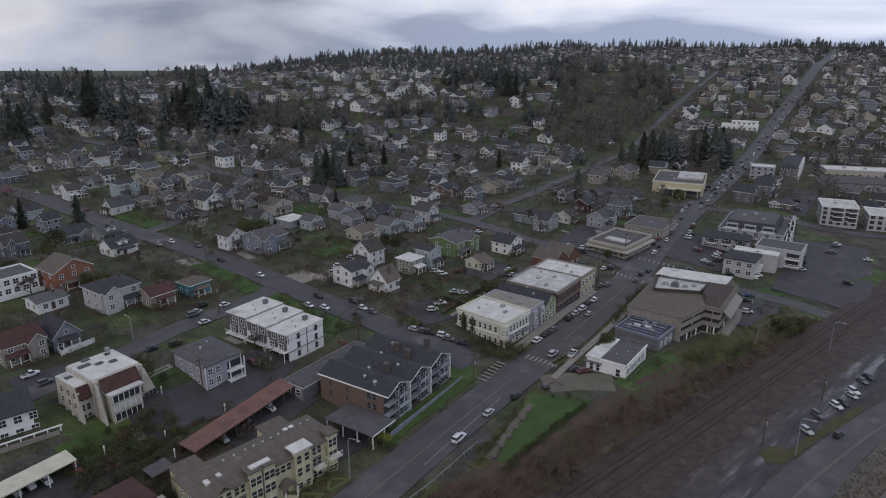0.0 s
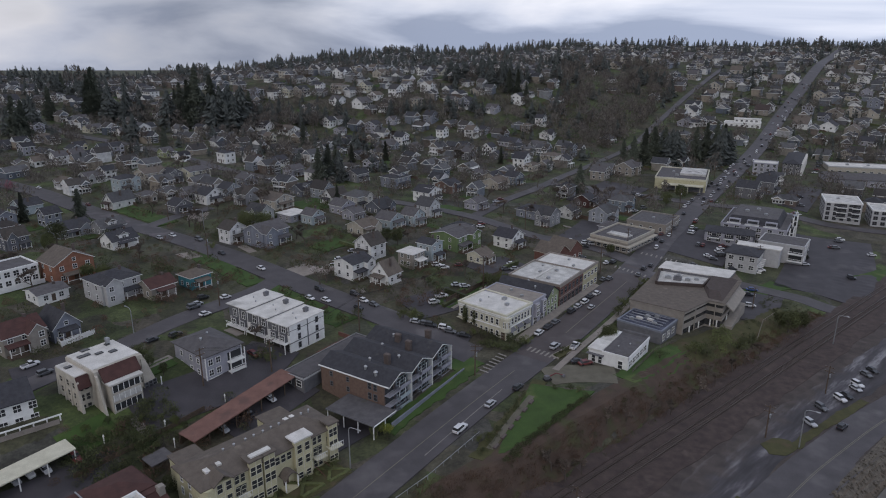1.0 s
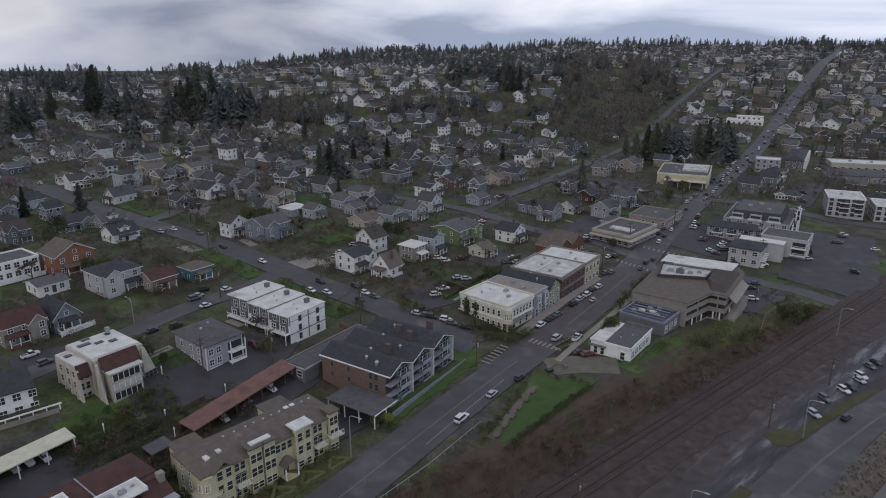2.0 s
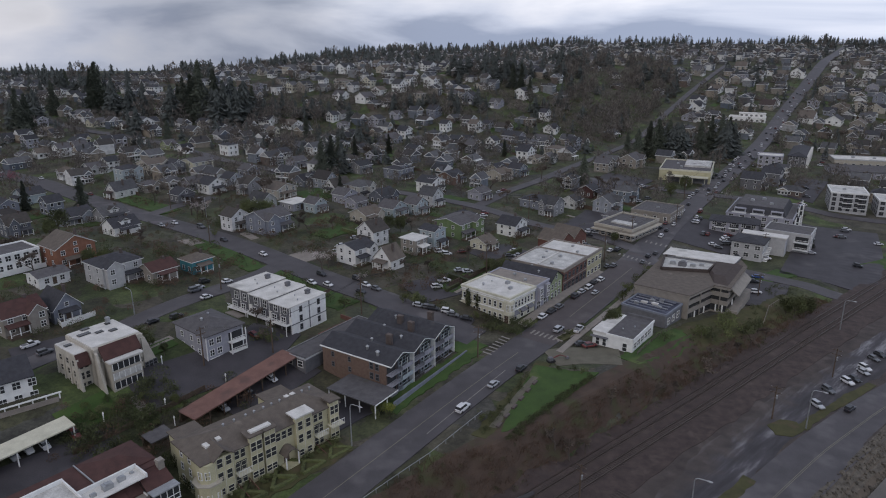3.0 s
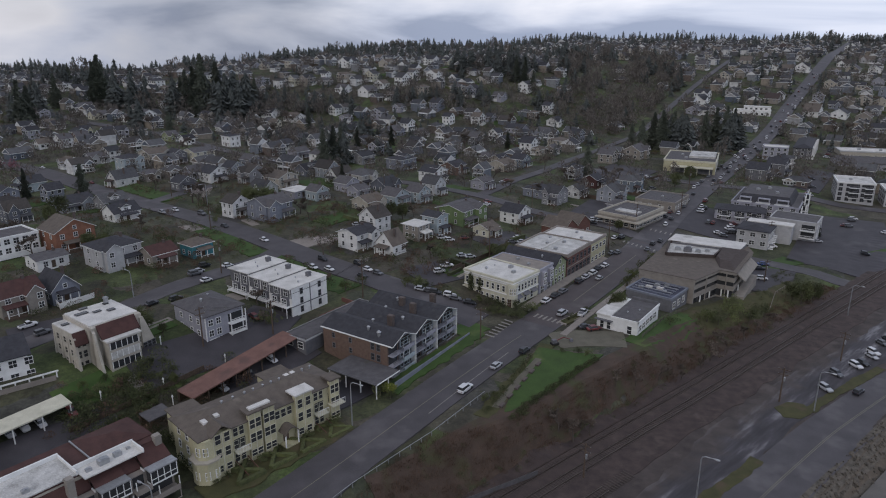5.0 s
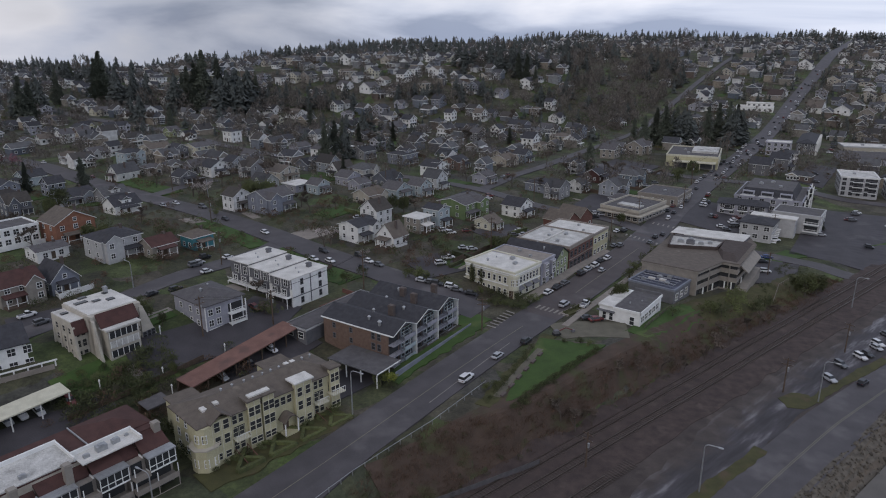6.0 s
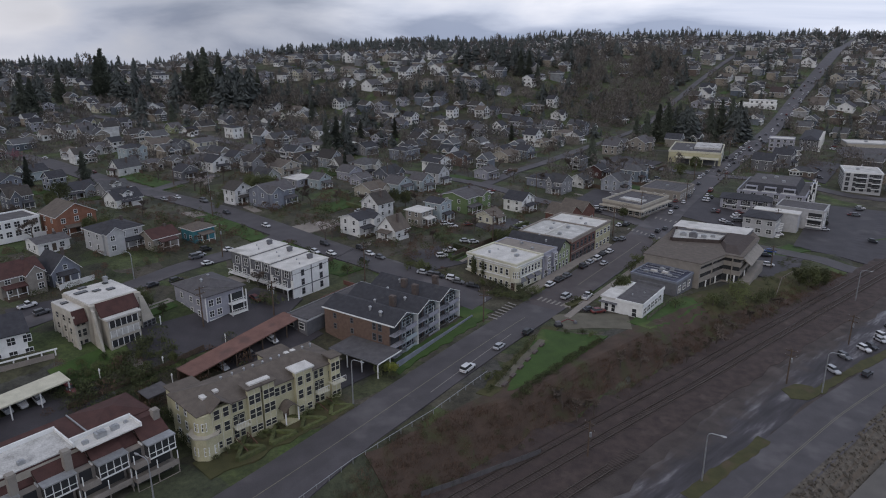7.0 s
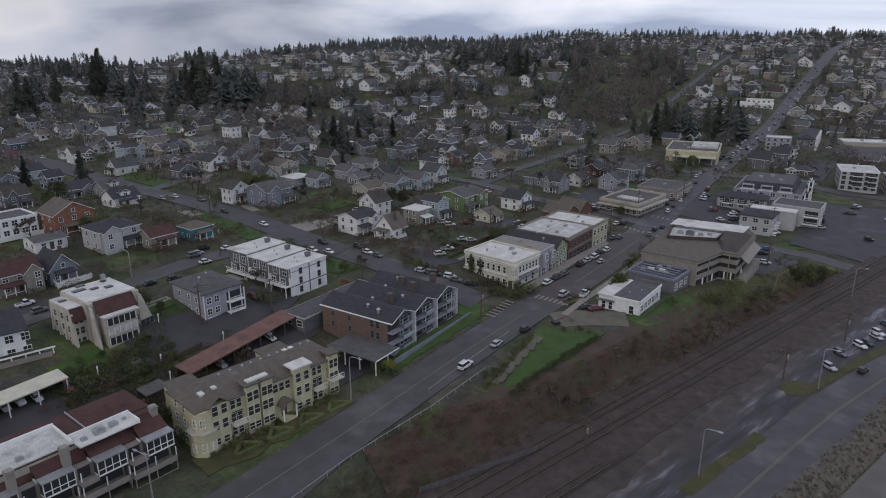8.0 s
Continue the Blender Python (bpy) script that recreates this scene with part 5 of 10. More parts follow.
def corner_shop():
    t, w = block("commercial_building", 18.3, 171.8, 26.3, 181.1, 16.6, 7.3, 7.4, "cream two-storey corner building with cornices and dark awnings", CREAM, MEMBRANE, CREAM, style="none")
    r = flat_roof(t, w, 16.6, 7.4, MEMBRANE, CREAM, .45, .3)
    roof_units(r, ((6.5, 4.5, .6), (9.5, 7.5, .7)), 7.5)
    vents(r, ((4, 12, 7.5, .6), (8, 12, 7.5, .3)))
    for z, o in ((6.4, .22), (3.5, .25), (7.0, .4)):
        bm = bmesh.new()
        prism(bm, ((-o, -o), (w + .02, -o), (w + .02, 16.6), (-o, 16.6)), z, z + .28)
        part("cornice", bm, WHITE, t, "pale moulded cornice band")
    for k in range(7):
        facade(t, 0, 1.4 + k * 1.55, w, 16.6, 4.2, .85, 1.7)
        if k % 2:
            facade(t, 0, 1.4 + k * 1.55, w, 16.6, .7, 1.1, 1.9)
    for k in range(9):
        facade(t, 3, 1.2 + k * 1.8, w, 16.6, 4.2, .8, 1.6)
        if k < 8:
            facade(t, 3, 1.2 + k * 1.8, w, 16.6, .9, .8, 1.5)
    for x in (2.2, 6.0, 9.6):
        bm = bmesh.new()
        prism(bm, ((x - 1.3, -1.2), (x + 1.3, -1.2), (x + 1.3, -.01), (x - 1.3, -.01)), 2.6, 2.75)
        for v in bm.verts:
            v.co.z += (v.co.y + 1.2) * .55
        part("awning", bm, GREYSIDE, t, "dark fabric awning")
    bm = bmesh.new()
    prism(bm, [(.4 + 1.5 * math.cos(q * math.tau / 8 + .39), .4 + 1.5 * math.sin(q * math.tau / 8 + .39)) for q in range(8)], 2.9, 6.9)
    b = part("corner_bay", bm, CREAM, t, "rounded cream corner bay")
    for a in (202, 247, 292):
        part("window", window_mesh(.75, 1.7, 1), None, b, m=pose(.4 + 1.4 * math.cos(radians(a)), .4 + 1.4 * math.sin(radians(a)), 4.2, 0, 0, a + 90))
    add("entrance", t, TIMBER, (-.1, .4, 0, .02, 1.6, 2.4))
    add("low_annexe", t, CREAM, (-.02, 16.6, -2, 6, 20.5, 2.6), "low cream annexe")


def shop_row():
    t, w = block("commercial_building", 26.7, 181.6, 31.4, 188.0, 17, 7.2, 7.4, "grey rendered shop building with bay windows and flat grey roof", LILAC, CONCRETE, LILAC, style="none")
    r = flat_roof(t, w, 17, 7.4, CONCRETE, LILAC, .3)
    roof_units(r, ((2.5, 5, .5), (5, 10, .5)), 7.5)
    for x in (1.9, 5.9):
        b = add("bay_window", t, LILAC, (x - 1.1, -.9, 2.8, x + 1.1, .03, 6.9), "projecting lilac-grey bay")
        for z in (3.1, 5.1):
            part("window", window_mesh(1.5, 1.4, 2), None, b, m=pose(x, -.9, z))
        facade(t, 0, x, w, 17, .3, 1.9, 2.2, 2)
    t, w = block("commercial_building", 31.7, 188.4, 36.6, 195.6, 17, 7.1, 6.0, "sage green gabled shop with a dark shingle roof", GREENISH, DARKROOF, WHITE, style="gable", ridge="y", rise=2.7)
    for x in (1.8, 4.2, 6.6):
        facade(t, 0, x, w, 17, 3.5, .9, 1.5)
        facade(t, 0, x, w, 17, .4, 1.2, 2.0)
    facade(t, 0, w / 2, w, 17, 6.3, .9, 1.1)
    vents(t, ((2.5, 5, 7.8, .5), (6, 9, 7.8, .5)))
    t, w = block("commercial_building", 37.0, 196.2, 47.0, 210.2, 18, 6.9, 7.2, "red brick two-storey shop with a patched white roof", REDBRICK, OLDMEMBRANE, REDBRICK, style="none")
    r = flat_roof(t, w, 18, 7.2, OLDMEMBRANE, CONCRETE, .5)
    roof_units(r, ((4, 6, .6), (8, 11, .5), (12, 7, .6), (14, 13, .4)), 7.3)
    add("roof_ridge", r, MEMBRANE, (1, 9, 7.3, 15, 9.5, 7.8))
    for k in range(6):
        facade(t, 0, 1.6 + k * 2.8, w, 18, 4.1, 1.2, 1.7, frame_mat=GREYSIDE)
        facade(t, 0, 1.6 + k * 2.8, w, 18, .4, 1.9, 2.2, 2, frame_mat=GREYSIDE)
    add("cornice", t, CONCRETE, (-.1, -.25, 6.7, w + .1, .02, 7.0))
    add("sill_band", t, CONCRETE, (-.05, -.18, 3.2, w + .05, .02, 3.5))
    t, w = block("commercial_building", 47.2, 210.6, 54.0, 220.0, 18, 6.3, 7.4, "mustard yellow two-storey shop with a white flat roof", YELLOW, MEMBRANE, CONCRETE, ((0, 2, 4),), ww=1.6)
    roof_units(t, ((3, 5, .5), (8, 9, .5)), 7.5)


def white_office():
    t, w = block("shop", 38.8, 161.1, 47.4, 154.9, 15, 6.8, 3.5, "small white single-storey building with a grey and white flat roof", WHITE, GREYROOF, WHITE, style="none")
    add("roof", t, GREYROOF, (3.4, 0, 3.5, w, 15, 3.72), "grey flat roof")
    add("roof", t, MEMBRANE, (-.3, -.3, 3.5, 3.6, 6.5, 4.0), "white raised roof")
    add("roof", t, MEMBRANE, (0.2, 6.4, 3.5, 3.5, 12, 3.85), "white flat roof strip")
    add("parapet", t, WHITE, (3.4, -.2, 3.3, w + .2, .05, 4.0))
    add("parapet", t, WHITE, (w - .05, -.2, 3.3, w + .2, 15.1, 4.0))
    add("parapet", t, GREYSIDE, (3.4, 14.9, 3.3, w, 15.15, 4.3))
    for x, ww in ((1.4, .9), (3.2, .9), (8.6, 1.1)):
        facade(t, 0, x, w, 15, .3, ww, 2.0)
    for k in range(5):
        facade(t, 1, 1.6 + k * 2.6, w, 15, 1.0, 1.9, 1.5, 2)
    add("canopy", t, GREYSIDE, (-.4, -1.0, 2.5, 4.2, .02, 2.7))
    vents(t, ((6, 5, 3.7, .3), (8, 8, 3.7, .3)))
    t, w = block("shop", 51.2, 181.0, 61.2, 172.4, 11, 5.7, 3.9, "low dark blue-grey building with pipes and vents on its flat roof", GREYSIDE, DARKROOF, BLUEGREY, style="none")
    r = flat_roof(t, w, 11, 3.9, INDIGO, BLUEGREY, .35)
    for k in range(5):
        bm = bmesh.new()
        rod(bm, (1, 1.4 + k * 1.9, 4.4), (12, 1.7 + k * 1.9, 4.4), .13, n=6)
        for x in (1.5, 5, 9, 11.5):
            rod(bm, (x, 1.5 + k * 1.9, 4.0), (x, 1.5 + k * 1.9, 4.4), .06, n=4)
        part("roof_pipe", bm, METAL if k % 2 else BLUEGREY, r)
    roof_units(r, ((3, 3, .6), (6, 7, .7), (9.5, 4, .5), (8, 9, .6)), 4.0)
    for x, y in ((4.5, 5), (7.5, 5.6)):
        add("skylight", r, MEMBRANE, (x - .9, y - .5, 4.0, x + .9, y + .5, 4.5))
    for k in range(3):
        facade(t, 1, 2 + k * 3.2, w, 11, .8, 1.5, 1.8, 2)


def ribbon_office():
    z0 = 4.0
    plan = [(70.1, 180.6), (80.0, 189.1), (83.8, 186.4), (96.4, 205.0), (97.2, 211.4), (77.7, 221.3), (57.3, 189.9)]
    cx, cy = sum(p[0] for p in plan) / 7, sum(p[1] for p in plan) / 7
    t = thing("office_building", cx, cy, z0, 0, "taupe three-storey office building with ribbon windows and a brown roof", "building")
    loc = [(x - cx, y - cy) for x, y in plan]

    def spread(o):
        """The outline moved outwards by o metres."""
        out = []
        for k in range(7):
            a, b, c = Vector(loc[k - 1]), Vector(loc[k]), Vector(loc[(k + 1) % 7])
            u, v = (b - a).normalized(), (c - b).normalized()
            n, m = Vector((u.y, -u.x)), Vector((v.y, -v.x))
            e = n + m
            out.append(tuple(b + e * (o / max(.35, e.dot(n)))))
        return out

    bm = bmesh.new()
    prism(bm, spread(-.35), -2, 8.0)
    part("glazing", bm, GLASS, t)
    for a, b in ((-2.5, .5), (2.6, 3.9), (5.2, 6.5)):
        bm = bmesh.new()
        prism(bm, spread(0), a, b)
        part("spandrel", bm, TAUPE, t, "taupe spandrel band")
    bm = bmesh.new()
    prism(bm, spread(.35), 7.6, 8.35)
    part("eaves", bm, TAUPE, t, "taupe eaves band")
    for i, j in ((6, 0), (5, 6), (4, 5)):
        a, b = Vector(loc[i]), Vector(loc[j])
        n = Vector(((b - a).y, -(b - a).x)).normalized()
        bm = bmesh.new()
        prism(bm, [tuple(p) for p in (a + n * .12, b + n * .12, b - n * .6, a - n * .6)], -2.5, 8.3)
        part("blank_wall", bm, TAUPE, t)
    for i in (0, 1, 2):
        a, b = Vector(loc[i]), Vector(loc[i + 1])
        c = a.lerp(b, .5)
        add("pier", t, TAUPE, (c.x - .14, c.y - .14, -2, c.x + .14, c.y + .14, 7.9))
        for k in (.3, .7):
            c = a.lerp(b, k)
            add("post", t, WHITE, (c.x - .16, c.y - .16, .5, c.x + .16, c.y + .16, 2.6), "white ground-floor post")
    bm = bmesh.new()
    prism(bm, spread(.5), 8.35, 8.5)
    part("roof", bm, BROWNROOF, t, "low grey-brown shingle roof")
    at = lambda pts: [(x - cx, y - cy) for x, y in pts]
    # sunk plant deck inside a raised rim
    deck = at([(68.8, 202.4), (82.2, 199.6), (88.0, 207.6), (73.9, 214.6)])
    bm = bmesh.new()
    prism(bm, deck, 8.5, 8.62)
    part("plant_deck", bm, OLDMEMBRANE, t, "pale recessed plant deck")
    for a, b in zip(deck, deck[1:] + deck[:1]):
        a, b = Vector(a), Vector(b)
        n = Vector(((b - a).y, -(b - a).x)).normalized() * .5
        bm = bmesh.new()
        prism(bm, [tuple(p) for p in (a + n, b + n, b, a)], 8.5, 9.5)
        part("deck_rim", bm, DEEPBROWN, t, "dark raised deck rim")
    for x, y, s in ((74, 207.5, .9), (76.4, 205.6, 1.2), (79.5, 205, .8), (82.5, 205.4, .7), (78, 209.2, .7)):
        bm = bmesh.new()
        box(bm, -s, -s * .6, 0, s, s * .6, s)
        box(bm, -s * .6, -s * .4, s, s * .6, s * .4, s * 1.25)
        part("rooftop_unit", bm, METAL if s < 1 else GREYSIDE, t, m=pose(x - cx, y - cy, 8.62, 0, 0, -28))
    # dark brown sloping roof towards the car park
    base, top = at([(80.6, 190.2), (83.7, 187.4), (96.0, 205.6), (92.9, 207.6), (88.4, 208.2), (82.4, 199.0)]), at([(82.6, 195.2), (85.0, 193.4), (93.2, 205.2), (92.4, 206.0), (88.4, 207.6), (83.0, 198.8)])
    bm = bmesh.new()
    loft(bm, [[(*p, 8.45) for p in base], [(*p, 9.55) for p in top]])
    part("upper_roof", bm, DEEPBROWN, t, "dark brown sloping upper roof")
    strip_plan = at([(73.2, 215.0), (92.4, 204.6), (97.5, 211.6), (77.9, 221.9)])
    bm = bmesh.new()
    prism(bm, strip_plan, 8.5, 9.3)
    part("penthouse_wall", bm, GREYSIDE, t, "dark upper wall")
    bm = bmesh.new()
    prism(bm, [(x * 1.008, y * 1.008) for x, y in strip_plan], 9.3, 9.6)
    part("white_roof", bm, MEMBRANE, t, "long white upper flat roof")
    bm = bmesh.new()
    a, b = Vector(loc[2]), Vector(loc[3])
    n = Vector(((b - a).y, -(b - a).x)).normalized()
    for k0, k1 in ((.12, .93),):
        p, q = a.lerp(b, k0), a.lerp(b, k1)
        loft(bm, [[(*p, 7.4), (*(p + n * 2.4), 5.4), (*(p + n * 2.4), 5.1), (*p, 6.9)], [(*q, 7.4), (*(q + n * 2.4), 5.4), (*(q + n * 2.4), 5.1), (*q, 6.9)]])
    part("side_canopy", bm, TAUPE, t, "sloping side canopy")
    bm = bmesh.new()
    p, q = a.lerp(b, .1), a.lerp(b, .95)
    loft(bm, [[(*p, -2.5), (*(p + n * 2.6), -2.5), (*(p + n * 2.6), .6), (*p, .6)], [(*q, -2.5), (*(q + n * 2.6), -2.5), (*(q + n * 2.6), 1.8), (*q, 1.8)]])
    part("side_terrace", bm, TAUPE, t, "raised side terrace with a solid parapet")
    for p in plan:
        TAKEN.append((*p, 9))
    TAKEN.append((cx, cy, 14))


corner_shop()
shop_row()
white_office()
ribbon_office()

# along the main street beyond the crossing
t, w = block("commercial_building", 61.4, 265.6, 73.6, 254.4, 23, 5.4, 4.3, "taupe corner shop building with a low grey roof and pale fascia", TAUPE, GREYROOF, BEIGE, ((0, 1, 6), (1, 1, 8)), parapet=.8, ww=1.7, units=((.3, .4, .6), (.6, .6, .5)))
add("canopy", t, BEIGE, (-.6, -1.6, 2.7, w + 1.6, .02, 3.2), "pale projecting fascia")
add("canopy", t, BEIGE, (w - .02, .02, 2.7, w + 1.6, 23, 3.2), "pale projecting fascia")
add("upper_roof", t, OLDMEMBRANE, (4, 6, 4.4, w - 3, 10, 5.0), "pale skylight strip")
t, w = block("commercial_building", 83, 291, 97, 281, 19, 5.6, 3.6, "low brown shop with a flat grey roof behind parked cars", TAUPE, GREYROOF, TAUPE, ((0, 1, 4), (1, 1, 6)), units=((.5, .5, .6),))
t, w = block("market_building", 118, 366.5, 142, 356, 32, 6.0, 6.4, "pale yellow flat-roofed market building with a dark loading porch", YELLOW, GREYROOF, CREAM, ((1, 2, 8),), parapet=.7, units=((.4, .3, .8), (.6, .5, .8), (.3, .6, .7)))
add("canopy", t, CREAM, (4, -4.5, 3.7, w - 1, .02, 4.2), "cream canopy over a dark porch")
# flat dark sheet on the wall paints the shade under the canopy
add("porch_recess", t, GREYSIDE, (4.2, -.08, .1, w - 1.2, .03, 3.6))
for k in range(4):
    add("post", t, CREAM, (5 + k * 6.2, -4.2, -1, 5.3 + k * 6.2, -3.9, 3.7))
add("upper_roof", t, OLDMEMBRANE, (w * .45, 12, 6.5, w - 1, 30, 7.6), "pale raised roof with a rim")
# grey apartment house with terraces under a long mansard
t, w = block("apartment_building", 121.5, 283.5, 143.5, 269.8, 31, 2.0, 7.8, "grey apartment building with a mansard roof and white-framed terraces", LILAC, GREYROOF, LILAC, ((0, 3, 6), (3, 2, 7)), parapet=.4, ww=1.7, bars=2)
bm = bmesh.new()
loft(bm, [[(1.5, 3.5, 7.9), (w - 3, 3.5, 7.9), (w - 3, 29.5, 7.9), (1.5, 29.5, 7.9)], [(3.0, 6.0, 10.6), (w - 4.5, 6.0, 10.6), (w - 4.5, 28, 10.6), (3.0, 28, 10.6)]])
r = part("mansard_roof", bm, DARKROOF, t, "dark grey-green mansard roof")
add("roof_top", r, GREYROOF, (3.2, 6.2, 10.6, w - 4.7, 27.8, 10.75))
for k in range(3):
    add("terrace", t, OLDMEMBRANE, (2 + k * 7.2, .6, 7.92, 7.6 + k * 7.2, 3.4, 8.1), "pale roof terrace")
    add("dormer_band", r, LILAC, (2.6 + k * 7.2, 3.2, 8.1, 7.2 + k * 7.2, 5.4, 9.7))
    add("dormer_glass", r, GLASS, (3.0 + k * 7.2, 3.12, 8.4, 6.8 + k * 7.2, 3.22, 9.4))
for k in range(5):
    o = .9 + 1.1 * (k % 2)
    for f in range(4 if k > 1 else 3):
        b = add("bay", t, WHITE, (w - .02, 1 + k * 5.8, .2 + f * 2.6, w + o, 5.4 + k * 5.8, .45 + f * 2.6), "white-framed glazed bay")
        add("bay_glass", b, GLASS, (w - .02, 1.4 + k * 5.8, .5 + f * 2.6, w + o - .35, 5.0 + k * 5.8, 2.4 + f * 2.6))
        for y in (1.0, 5.1):
            add("post", b, WHITE, (w + o - .3, y + k * 5.8, .45 + f * 2.6, w + o, y + .3 + k * 5.8, 2.8 + f * 2.6))
roof_units(r, ((8, 15, .8), (12, 20, .8), (16, 12, .7)), 10.7)
t, w = block("apartment_building", 128.5, 262.5, 142.2, 252.6, 13, 1.8, 6.6, "beige-grey annexe with a blank wall and balconied end", PALEGREY, GREYROOF, PALEGREY, ((1, 2, 3),), parapet=.3, ww=1.6, bars=2)
for f in range(2):
    balcony(t, w - 5.5, w - .3, 1.6, .6 + f * 2.9, WHITE, WHITE)
t, w = block("motel_wing", 112.4, 277.0, 129.2, 268.6, 10, 3.4, 4.7, "grey two-storey wing with a dark hip roof", LILAC, DARKROOF, WHITE, ((0, 2, 5),), style="hip", rise=1.5, ww=1.6, bars=2)
for k in range(3):
    balcony(t, 2 + k * 5.6, 6 + k * 5.6, 1.3, 2.5, WHITE, GREYSIDE, 2.2)
t, w = block("office_building", 110.6, 249.6, 119.8, 243.2, 12, 1.4, 6.2, "pale grey two-storey corner building with an outside staircase", PALEGREY, DARKROOF, PALEGREY, ((0, 2, 3), (1, 2, 4)), ww=1.7, bars=2, style="hip", rise=1.2)
add("upper_roof", t, MEMBRANE, (1, 11.5, 6.5, w + 6, 17, 6.9), "white flat roof")
add("rear_wall", t, PALEGREY, (1.3, 11.9, -1, w + 5.7, 16.7, 6.5))
for k in range(10):
    add("step", t, WHITE, (w + .1, 1 + k * .8, -1 + k * .45, w + 1.6, 1.9 + k * .8, -.8 + k * .45))
t, w = block("apartment_building", 185, 317.5, 199.5, 311.5, 17, 1.4, 9.2, "pale grey four-storey apartment house with balconies", PALEGREY, OLDMEMBRANE, WHITE, ((0, 4, 5), (3, 4, 4)), ww=1.5, bars=2, frame_mat=GREYSIDE, units=((.4, .5, .7),))
for f in range(3):
    balcony(t, 5, 9.5, 1.4, 2.4 + f * 2.4, WHITE, GREYSIDE)
    balcony(t, 11.5, 15, 1.4, 2.4 + f * 2.4, WHITE, GREYSIDE)
t, w = block("apartment_building", 203, 309, 218, 303, 15, .9, 7.6, "pale grey apartment house with dark window bands", PALEGREY, OLDMEMBRANE, WHITE, ((0, 3, 5), (3, 3, 4)), ww=1.7, bars=2, frame_mat=GREYSIDE)
t, w = block("warehouse", 243, 420, 281, 409, 15, 3.4, 4.6, "long cream building with a flat pale roof", BEIGE, MEMBRANE, PALEGREY, ((0, 1, 9),), ww=1.8, units=((.3, .5, .9), (.6, .5, .8)))
t, w = block("warehouse", 224, 388, 262, 377, 17, 3.0, 4.2, "long low building with a grey shingle roof", LILAC, GREYROOF, WHITE, ((0, 1, 9),), style="gable", rise=2.4, ww=1.6)
house(163, 352, 53, 11, 10, 5.4, "dark navy gabled house with white trim and arched window", GREYSIDE, DARKROOF, "gable", "y", 3.0, dormer=True)
house(177, 361, 53, 10, 9, 6.6, "dark grey gabled house with white stepped balconies", GREYSIDE, DARKROOF, "gable", "y", 2.6)
t, w = block("row_of_flats", 217, 404, 239, 441, 10, 4.6, 7.4, "dark blue flats with white-framed balconies along one side", GREYSIDE, DARKROOF, WHITE, ((0, 3, 8), (3, 3, 3)), style="hip", rise=2.0, ww=1.5, bars=2)
for k in range(11):
    add("white_pier", t, WHITE, (1 + k * 3.9, -1.2, 0, 1.5 + k * 3.9, .02, 8.2))
t, w = block("apartment_building", 188, 404, 200, 398, 11, 5.6, 7.6, "pale grey apartment house with a flat roof", LILAC, MEMBRANE, LILAC, ((0, 3, 4), (1, 3, 4)), ww=1.5)
t, w = block("shop", 42.5, 233.5, 54.0, 245.5, 10, 7.0, 4.6, "brown brick shop with two steep brown gables", REDBRICK, BROWNROOF, WHITE, ((0, 1, 5),), style="none")
for k in range(2):
    bm = gable_roof(w / 2, 10, 4.6, 3.0, .3, "y")
    for v in bm.verts:
        v.co.x += k * w / 2
    part("roof", bm, [BROWNROOF, BEIGE], t)
    bm = bmesh.new()
    gable_wall(bm, w / 2 - .1, 10, 4.58, 2.95, "y")
    for v in bm.verts:
        v.co.x += k * w / 2 + .05
    part("gable", bm, REDBRICK, t)
t, w = block("motel_building", 229, 552, 253, 540, 13, 14.8, 3.6, "long white two-storey building with a flat white roof", WHITE, MEMBRANE, WHITE, ((0, 1, 7),), ww=1.6, bars=2)
add("upper_storey", t, WHITE, (7, 5, 3.6, w - .5, 12.5, 6.4), "set-back white upper storey")
add("upper_roof", t, MEMBRANE, (6.6, 4.6, 6.4, w - .1, 12.9, 6.7))
for k in range(5):
    part("window", window_mesh(1.6, 1.3, 2), None, t, m=pose(9 + k * 3.6, 5, 4.4))

# ---- houses that can be told apart ----
house(-95.1, 187.5, 53, 11.6, 10.5, 5.6, "pale grey two-storey house with a dark hip roof", PALEGREY, DARKROOF, "hip", "x", 2.0, wing=1)
house(-82.9, 189.1, 53, 7.9, 7.1, 3.4, "brown house with a low dark red-brown roof", TAUPE, MAROON, "gable", "x", 1.9)
house(-75.2, 198.8, 53, 7.0, 6.5, 3.8, "bright teal house with a tan hip roof", TEAL, BROWNROOF, "hip", "x", 1.6)
house(-115.2, 201.3, 53, 11.7, 10.6, 6.0, "tall orange-brown wooden house with arched windows", ORANGE, BROWNROOF, "gable", "y", 3.2, dormer=True)
house(-113.8, 234.3, 53, 9.4, 8.5, 3.2, "white house with a dark barn-like roof", WHITE, DARKROOF, "gable", "x", 2.6, dormer=True)
house(-112.6, 184.5, 53, 8.5, 7.7, 2.8, "low white garage with a row of windows", WHITE, GREYROOF, "gable", "x", 0.9, porch=False)
house(-98.2, 163.1, 53, 6.8, 9.0, 3.4, "blue-grey cottage with steep gables and white trim", BLUEGREY, DARKROOF, "gable", "y", 3.6)
house(-104.4, 155.6, 53, 9.7, 8.8, 4.8, "brown house with a dark red-brown roof and garage", TAUPE, MAROON, "gable", "x", 2.4, wing=2)
house(-63.8, 243.6, 53, 12.0, 10.9, 5.4, "blue-grey craftsman house with white trim and porch", BLUEGREY, GREYROOF, "gable", "x", 2.4, wing=1)
